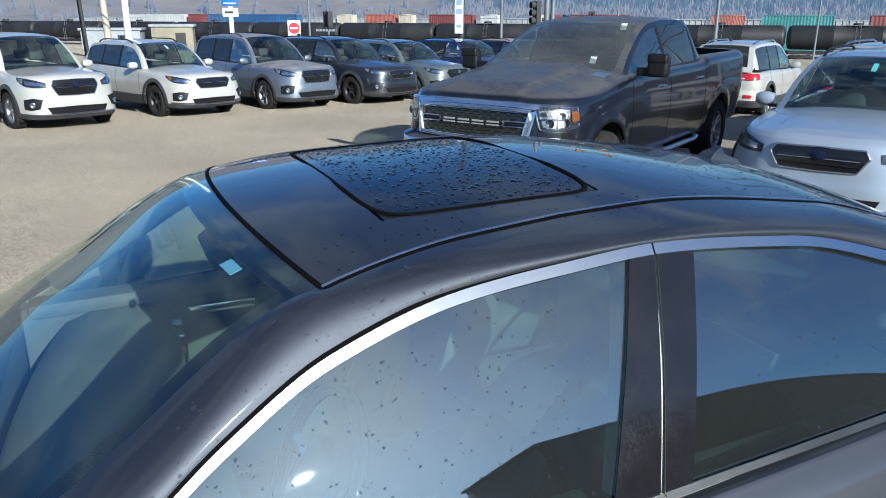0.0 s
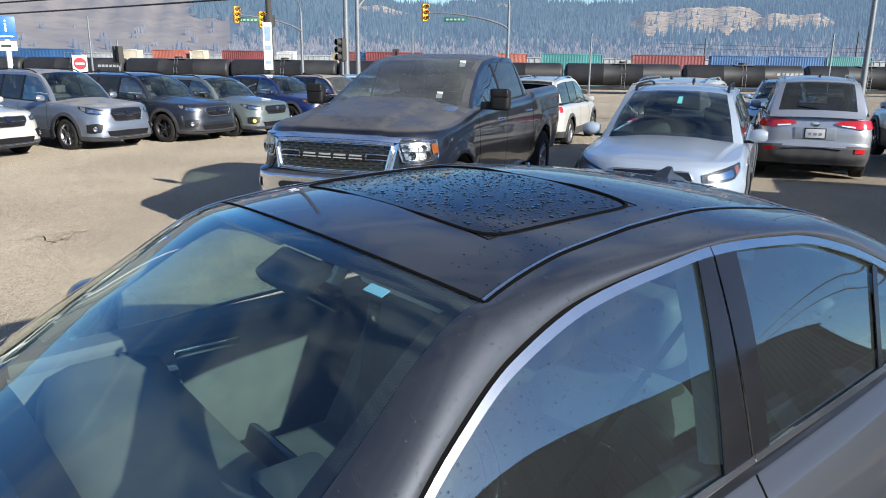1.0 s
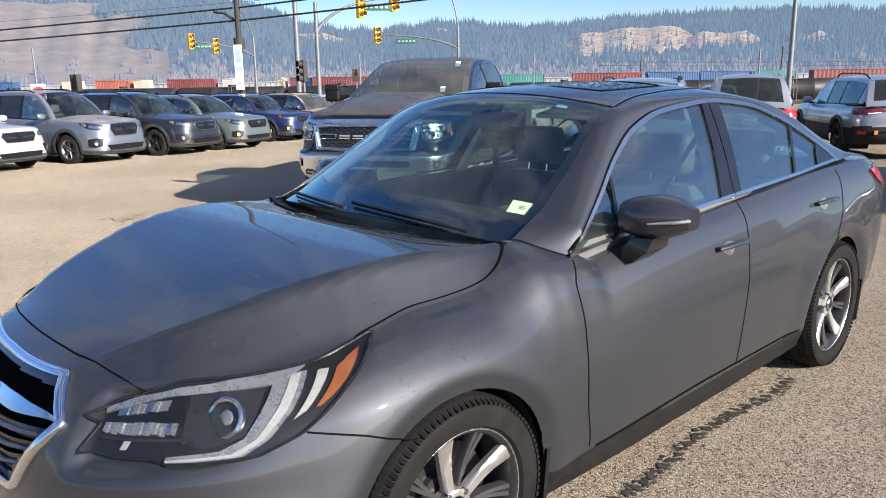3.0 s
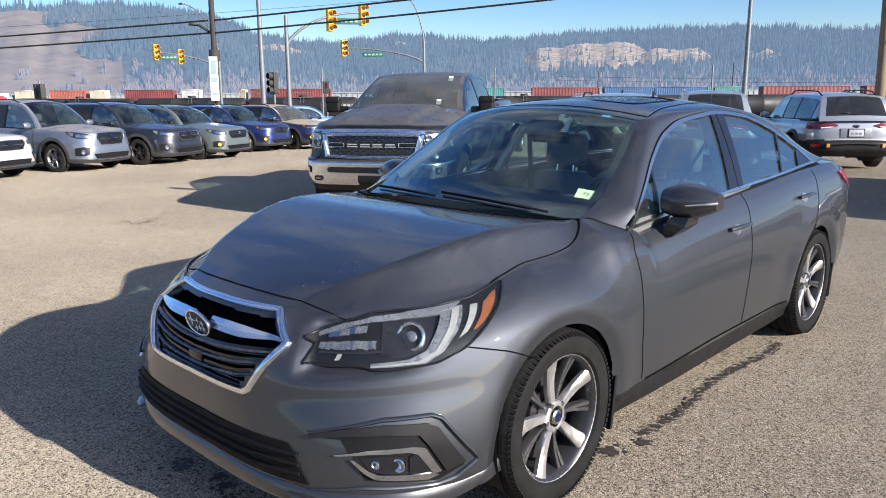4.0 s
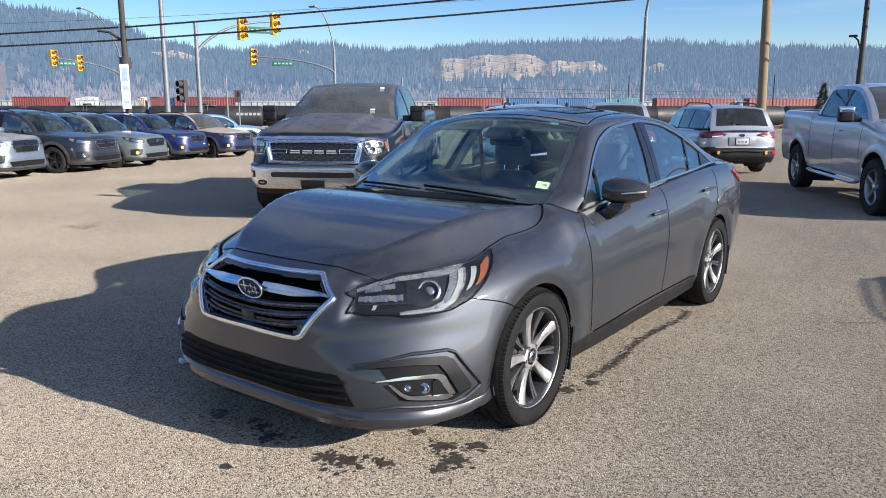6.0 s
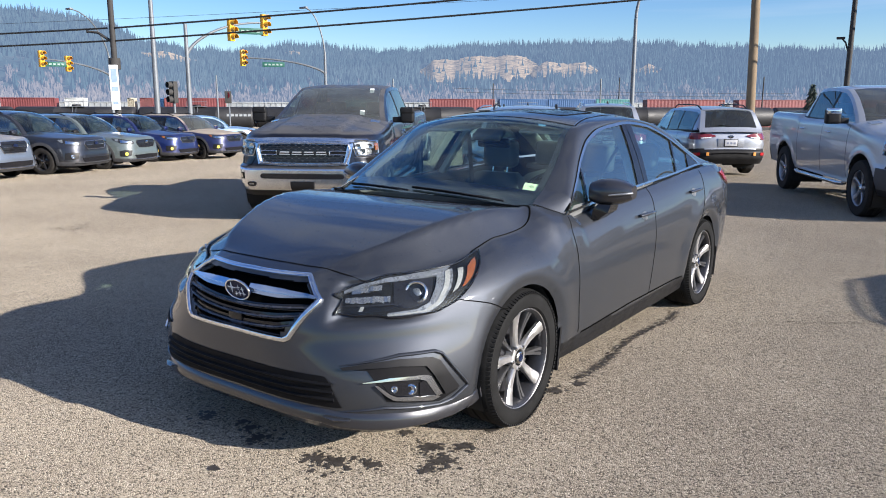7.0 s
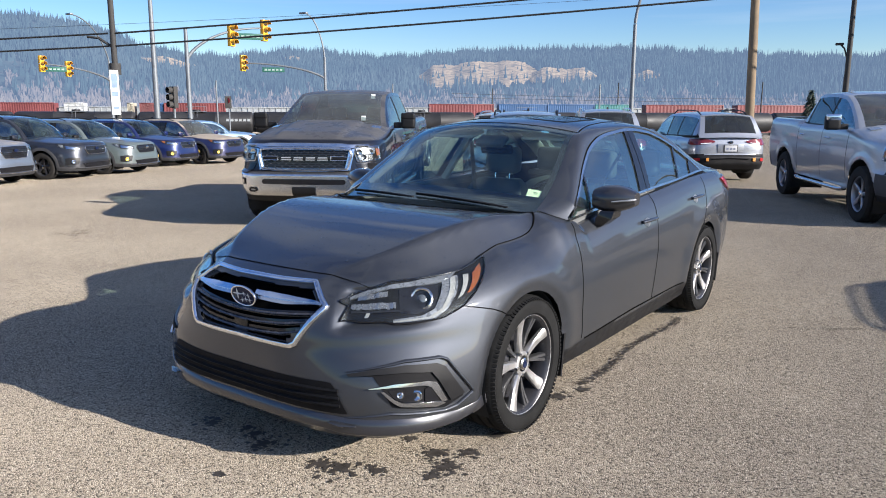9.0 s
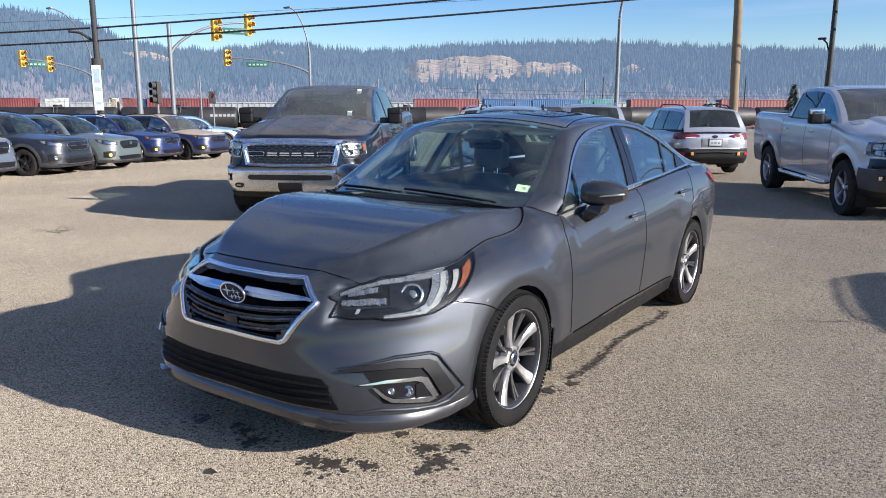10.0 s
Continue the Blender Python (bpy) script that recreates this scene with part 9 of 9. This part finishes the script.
    put_wheels(car, "truck" + ("a" if chrome_nose else "b"), W - 0.145, wb, R, 0.275, R - 0.155, 5, False if not chrome_nose else True, M["alloy"], M["dusty_rubber"], 40, lugs=False)
    # bed
    part("bed_floor", box_bm(1.66, ye - cabin_end - 0.12, 0.05, 0.01, (0, (ye + cabin_end) / 2, 0.95)), M["black_plastic"], car)
    for sg in (1, -1):
        part("bed_wall", box_bm(0.06, ye - cabin_end - 0.14, 0.46, 0.01, (sg * 0.82, (ye + cabin_end) / 2, 1.19)), M["black_plastic"], car)
    part("bed_head", box_bm(1.70, 0.05, 0.48, 0.01, (0, cabin_end + 0.09, 1.19)), skin, car)
    cb = Cabin(xr=curve_fn((0.5, W * 0.86), (0.9, W * 0.77), (1.55, W * 0.69), (2.4, W * 0.69), (cabin_end - 0.2, W * 0.69), (cabin_end, W * 0.76), (cabin_end + 0.03, W * 0.78)),
        zr=curve_fn((0.5, belt - 0.03), (0.9, 1.53), (1.3, 1.73), (1.6, 1.83), (2.1, 1.865), (cabin_end - 0.35, 1.855), (cabin_end - 0.16, 1.80), (cabin_end + 0.03, belt + 0.04)),
        bow=curve_fn((0.5, 0.13), (1.4, 0.07), (2.0, 0), (cabin_end - 0.3, 0), (cabin_end, -0.05)), lift=curve_fn((0.5, 0.02), (1.4, 0.035), (2.3, 0.04), (cabin_end, 0.02)),
        bowpow=4.2, bulge=0.012, xb=curve_fn((0.5, W * 0.885), (cabin_end, W * 0.885)), zbelt=curve_fn((0.5, belt - 0.04), (cabin_end, belt + 0.03)))
    over_part(cb, 0.5, 1.52, -0.91, 0.91, "windscreen", screen or M["glass"], car, 24, 24)
    for s0, s1 in ((-1, -0.91), (0.91, 1)):
        over_part(cb, 0.5, 1.52, s0, s1, "windscreen_pillar", skin, car, 16, 4)
    over_part(cb, 0.5, 0.64, -0.91, 0.91, "screen_border", M["gloss_black"], car, 3, 16, 0, -0.004)
    over_part(cb, 1.52, cabin_end - 0.20, -1, 1, "roof", skin, car, 24, 24)
    over_part(cb, cabin_end - 0.20, cabin_end + 0.03, -0.86, 0.86, "rear_window", M["privacy"], car, 8, 16)
    for s0, s1 in ((-1, -0.86), (0.86, 1)):
        over_part(cb, cabin_end - 0.20, cabin_end + 0.03, s0, s1, "rear_pillar", skin, car, 8, 4)
    side_glazing(cb, car, 0.5, cabin_end, (1.76, cabin_end - 0.24), skin, 1.6, 0.055)
    cabin_fill(car, W, 0.66, cabin_end - 0.7, 0.62, belt, M["dark_cabin"])
    # towing mirrors
    for sg in (1, -1):
        mir = new("door_mirror")
        mir.parent = car
        part("mirror_arm", box_bm(0.16, 0.07, 0.09, 0.02, (sg * 1.02, 0.80, belt + 0.02)), M["black_plastic"], mir)
        part("mirror_shell", box_bm(0.22, 0.13, 0.23, 0.045, (sg * 1.17, 0.80, belt + 0.085), 3), M["black_plastic"], mir)
        part("mirror_cap", box_bm(0.215, 0.08, 0.10, 0.03, (sg * 1.17, 0.765, belt + 0.16), 3), M["chrome"] if not chrome_nose else M["black_plastic"], mir)
    for ys in ((0.62, 0.62), (1.75, 1.75), (cabin_end - 0.03, cabin_end - 0.03)):
        strip_on(sh, [(sh.u_of_y(ys[1]), 0.10), (sh.u_of_y(ys[0]), 0.98)], 0.010, 0.001, "shut_line", M["shut"], car)
    for sg in (1, -1):
        for ya in (1.52, cabin_end - 0.20):
            C = sh.at(sh.u_of_y(np.linspace(ya - 0.2, ya, 8)), np.full(8, 0.80), 0.004 + 0.03 * np.sin(np.linspace(0.1, 3.0, 8)) ** 0.5) * np.array((sg, 1, 1))
            part("door_handle", tube("door_handle", C, 0.017, 8, flat=0.8), M["chrome"], car)
        part("side_step", tube("side_step", [(sg * 0.98, 0.62, 0.42), (sg * 1.0, 0.75, 0.40), (sg * 1.0, 2.7, 0.40), (sg * 0.98, 2.85, 0.42)], 0.045, 10, flat=0.7), M["chrome"] if chrome_nose else M["satin_chrome"], car)
        # stacked headlights
        lamp = new("headlight")
        lamp.parent = car
        top = [(0.375, 0.925), (0.46, 0.935), (0.54, 0.94), (0.60, 0.942)]
        bot = [(0.40, 0.69), (0.47, 0.685), (0.54, 0.70), (0.605, 0.72)]
        patch_on(nose, top, bot, 0.004, 0.006, "housing", M["dark_alloy"], lamp, nu=14, nv=6, sides=(sg,))
        patch_on(nose, [(0.392, 0.905), (0.44, 0.912), (0.478, 0.912)], [(0.415, 0.72), (0.445, 0.705), (0.478, 0.710)], 0.012, 0.006, "reflector", M["reflector"], lamp, nu=6, nv=4, sides=(sg,))
        patch_on(nose, [(0.484, 0.912), (0.548, 0.915)], [(0.484, 0.712), (0.548, 0.728)], 0.012, 0.006, "reflector", M["reflector"], lamp, nu=6, nv=4, sides=(sg,))
        for ua, va in ((0.418, 0.845), (0.505, 0.845), (0.448, 0.765), (0.525, 0.770)):
            cc = Vector(nose.at(np.array(ua), np.array(va), 0.018) * np.array((sg, 1, 1)))
            me = lathe("lamp_bowl", [(0.0, 0.040), (0.010, 0.040), (0.006, 0.030), (0.002, 0.0001)], 16, "z")
            me.transform(Matrix.Translation(cc) @ Vector((sg * 0.35, -0.93, 0)).to_track_quat("Z", "Y").to_matrix().to_4x4())
            part("lamp_bowl", me, M["satin_chrome"] if va > 0.8 else M["dark_alloy"], lamp)
        patch_on(nose, [(0.40, 0.815), (0.548, 0.818)], [(0.402, 0.798), (0.548, 0.800)], 0.020, 0.006, "lamp_divider", M["dark_alloy"], lamp, nu=8, nv=3, sides=(sg,))
        patch_on(nose, [(0.555, 0.90), (0.60, 0.90)], [(0.560, 0.78), (0.602, 0.785)], 0.012, 0.010, "turn_signal", M["amber_lens"], lamp, nu=5, nv=4, sides=(sg,))
        L = np.array(top + bot[::-1] + top[:1])
        tt = np.linspace(0, len(L) - 1, 60)[:-1]
        C = nose.at(np.interp(tt, range(len(L)), L[:, 0]), np.interp(tt, range(len(L)), L[:, 1]), 0.010) * np.array((sg, 1, 1))
        part("lamp_trim", tube("lamp_trim", C, 0.009, 6, True), M["chrome"], lamp)
        patch_on(nose, top, bot, 0.030, 0.002, "lens", M["lens"], lamp, nu=14, nv=6, sides=(sg,))
        patch_on(nose, [(0.385, 0.655), (0.56, 0.66)], [(0.42, 0.49), (0.56, 0.49)], 0.002, 0.006, "fascia_insert", M["gloss_black"], car, nu=10, nv=5, sides=(sg,))
        patch_on(nose, [(0.43, 0.40), (0.475, 0.40)], [(0.43, 0.29), (0.47, 0.29)], 0.002, 0.006, "fog_recess", M["gloss_black"], car, nu=5, nv=4, sides=(sg,))
        patch_on(nose, [(0.44, 0.375), (0.462, 0.375)], [(0.44, 0.315), (0.460, 0.315)], 0.008, 0.006, "fog_light", M["satin_chrome"], car, nu=4, nv=4, sides=(sg,))
        patch_on(nose, [(0.335, 0.235), (0.345, 0.255), (0.385, 0.255), (0.395, 0.235)], [(0.335, 0.195), (0.345, 0.175), (0.385, 0.175), (0.395, 0.195)], 0.003, 0.010, "tow_hook_opening", M["gloss_black"], car, nu=8, nv=4, sides=(sg,))
        patch_on(nose, [(0.350, 0.225), (0.380, 0.225)], [(0.350, 0.205), (0.380, 0.205)], 0.012, 0.006, "tow_hook", M["steel"], car, nu=4, nv=3, sides=(sg,))
        patch_on(sh, [(2.62, 0.97), (2.72, 0.97)], [(2.62, 0.62), (2.72, 0.62)], 0.002, 0.006, "tail_light", M["red_lens"], car, nu=6, nv=8, sides=(sg,))
        # raised trim where maker's script stands: plain bars
        P = sh.at(np.array(1.0 + (-0.02 - 0.1) / (wb + 0.35)), np.array(0.93), 0.006) * np.array((sg, 1, 1))
    lay = Shell_nose(nose)
    lay([(-0.345, 0.865), (-0.2, 0.875), (0, 0.88), (0.2, 0.875), (0.345, 0.865)], [(-0.315, 0.575), (-0.2, 0.56), (0, 0.555), (0.2, 0.56), (0.315, 0.575)], 0.004, 0.01, "grille_back", M["gloss_black"], car)
    for vv in (0.60, 0.64, 0.68, 0.79, 0.825, 0.855):
        frame_on(nose, [(-0.325, vv), (0, vv - 0.005), (0.325, vv)], 0.005, 0.014, "grille_mesh_bar", M["black_plastic"], car, False, 0.7, "", False, 16)
        # short bright dashes added to stand in for glints on the black mesh
        for uu in np.linspace(-0.30, 0.30, 11) + (0.03 if vv in (0.64, 0.825) else 0.0):
            frame_on(nose, [(uu - 0.008, vv), (uu + 0.008, vv)], 0.004, 0.017, "grille_mesh_glint", M["steel"], car, False, 0.7, "", False, 2)
    frame_on(nose, [(-0.345, 0.735), (-0.2, 0.73), (0, 0.728), (0.2, 0.73), (0.345, 0.735)], 0.026, 0.012, "grille_band", M["black_plastic"], car, False, 0.5, "", False, 8)
    for sg in (1, -1):
        for dv in (-0.030, 0.030):
            C = nose.at(np.linspace(0.215, 0.345, 10), np.full(10, 0.735 + dv), 0.026) * np.array((sg, 1, 1))
            part("grille_wing", tube("grille_wing", C, 0.014, 8, flat=0.7), M["chrome"], car)
        C = nose.at(np.full(6, 0.215), np.linspace(0.70, 0.77, 6), 0.026) * np.array((sg, 1, 1))
        part("grille_wing_end", tube("grille_wing_end", C, 0.014, 8, flat=0.7), M["chrome"], car)
    # maker's lettering as plain raised blocks
    for uu in (-0.150, -0.050, 0.050, 0.150):
        lay([(uu - 0.036, 0.757), (uu + 0.036, 0.757)], [(uu - 0.042, 0.704), (uu + 0.042, 0.704)], 0.020, 0.012, "emblem_block", M["emblem"], car, 4, 3)
    for ta, tb in (([(-0.365, 0.905), (-0.2, 0.917), (0, 0.922), (0.2, 0.917), (0.365, 0.905)], [(-0.345, 0.862), (-0.2, 0.872), (0, 0.877), (0.2, 0.872), (0.345, 0.862)]),
                   ([(-0.315, 0.580), (-0.2, 0.565), (0, 0.560), (0.2, 0.565), (0.315, 0.580)], [(-0.330, 0.530), (-0.2, 0.515), (0, 0.510), (0.2, 0.515), (0.330, 0.530)]),
                   ([(-0.385, 0.905), (-0.345, 0.875)], [(-0.345, 0.535), (-0.312, 0.575)]), ([(0.345, 0.875), (0.385, 0.905)], [(0.312, 0.575), (0.345, 0.535)])):
        lay(ta, tb, 0.010, 0.028, "grille_frame", M["soft_chrome"], car, 12, 5)
    frame_on(nose, [(-0.352, 0.885), (-0.2, 0.897), (0, 0.902), (0.2, 0.897), (0.352, 0.885), (0.360, 0.80), (0.325, 0.560), (0.2, 0.540), (0, 0.534), (-0.2, 0.540), (-0.325, 0.560), (-0.360, 0.80)], 0.034, 0.020, "grille_frame", M["soft_chrome"], car, False, 0.6)
    lay([(-0.40, 0.955), (-0.2, 0.968), (0, 0.972), (0.2, 0.968), (0.40, 0.955)], [(-0.385, 0.910), (-0.2, 0.922), (0, 0.926), (0.2, 0.922), (0.385, 0.910)], 0.006, 0.030, "hood_lip", M["soft_chrome"], car, 30, 5)
    frame_on(nose, [(-0.50, 0.955), (-0.3, 0.962), (0, 0.968), (0.3, 0.962), (0.50, 0.955)], 0.034, 0.004, "hood_trim", M["satin_chrome"], car, False, 0.7, "", False, 10)
    lay([(-0.30, 0.36), (-0.29, 0.395), (0, 0.40), (0.29, 0.395), (0.30, 0.36)], [(-0.30, 0.34), (-0.29, 0.31), (0, 0.305), (0.29, 0.31), (0.30, 0.34)], 0.004, 0.01, "bumper_intake", M["gloss_black"], car)
    lay([(-0.09, 0.265), (0, 0.265), (0.09, 0.265)], [(-0.09, 0.08), (0, 0.08), (0.09, 0.08)], 0.004, 0.014, "plate_holder", M["black_plastic"], car)
    for sg in (1, -1):
        q = np.array([[(sg * (0.70 + 0.13 * i), 0.16 + 0.18 * j + 0.05 * i, 0.0) for j in (0, 0.5, 1)] for i in (0, 0.5, 1)])
        q[..., 2] = sh.top(q[..., 0], q[..., 1]) + 0.004
        part("hood_badge", slab("hood_badge", q, 0.006, (0, 0, 1)), M["satin_chrome"], car)
    part("tow_hitch", box_bm(0.3, 0.2, 0.1, 0.02, (0, ye - 0.05, 0.5)), M["black_plastic"], car)
    q = [cb.over(np.array(0.75), np.array(0.60), -0.012), cb.over(np.array(1.42), np.array(0.72), -0.012)]
    for c in q:
        part("window_sticker", box_bm(0.07, 0.004, 0.08, 0.0, tuple(c), rot=(-30, 0, 0)), M["white_card"], car)
    return car


pickup(-5.37, 4.97, -59.8, M["truck_paint"], "dark graphite crew-cab pickup under dust, with a chrome grille and bumper", True, 0.045, screen=M["dusty_glass"])
pickup(2.02, 9.78, -62, M["truck_silver"], "bright silver crew-cab pickup with chrome mirrors and side steps", False, -0.01, wb=3.57, screen=M["dusty_glass"])


# ---- stains and cracks on the asphalt ----
crack([(-7.35, 2.0), (-7.15, 1.97), (-6.95, 2.04)], 0.009, 3)
crack([(-7.26, 2.26), (-7.33, 2.38), (-7.35, 2.5)], 0.006, 4)
crack([(-7.0, 2.2), (-7.12, 2.12), (-7.2, 2.14)], 0.006, 5)
crack([(1.56, 2.62), (1.83, 2.80), (2.13, 2.93)], 0.004, 6)
SPOTS = ((0.81, -0.55, 0.09), (0.69, -0.48, 0.07), (0.81, -0.38, 0.06), (0.43, -0.84, 0.10), (0.34, -0.86, 0.07), (0.58, -0.76, 0.05), (0.50, -0.42, 0.03),
         (-0.02, -0.87, 0.08), (-0.14, -0.83, 0.035), (-0.42, -0.86, 0.07), (-0.22, -0.80, 0.035), (0.05, -1.19, 0.025), (0.82, -0.15, 0.03), (0.80, -0.66, 0.03), (0.83, 0.47, 0.05), (0.89, 0.65, 0.04))
DRIP = ((0.84, 0.72), (0.825, 2.42))
for k, (x, y, r) in enumerate(SPOTS):
    stain(x, y, r, 20 + k, grains=60)
for k in range(30):
    t = k / 29
    stain(DRIP[0][0] + (DRIP[1][0] - DRIP[0][0]) * t + 0.02 * math.sin(9 * t), DRIP[0][1] + (DRIP[1][1] - DRIP[0][1]) * t, 0.042, 60 + k, "drip_stain", "dark damp drip line beside the sedan", grains=16)
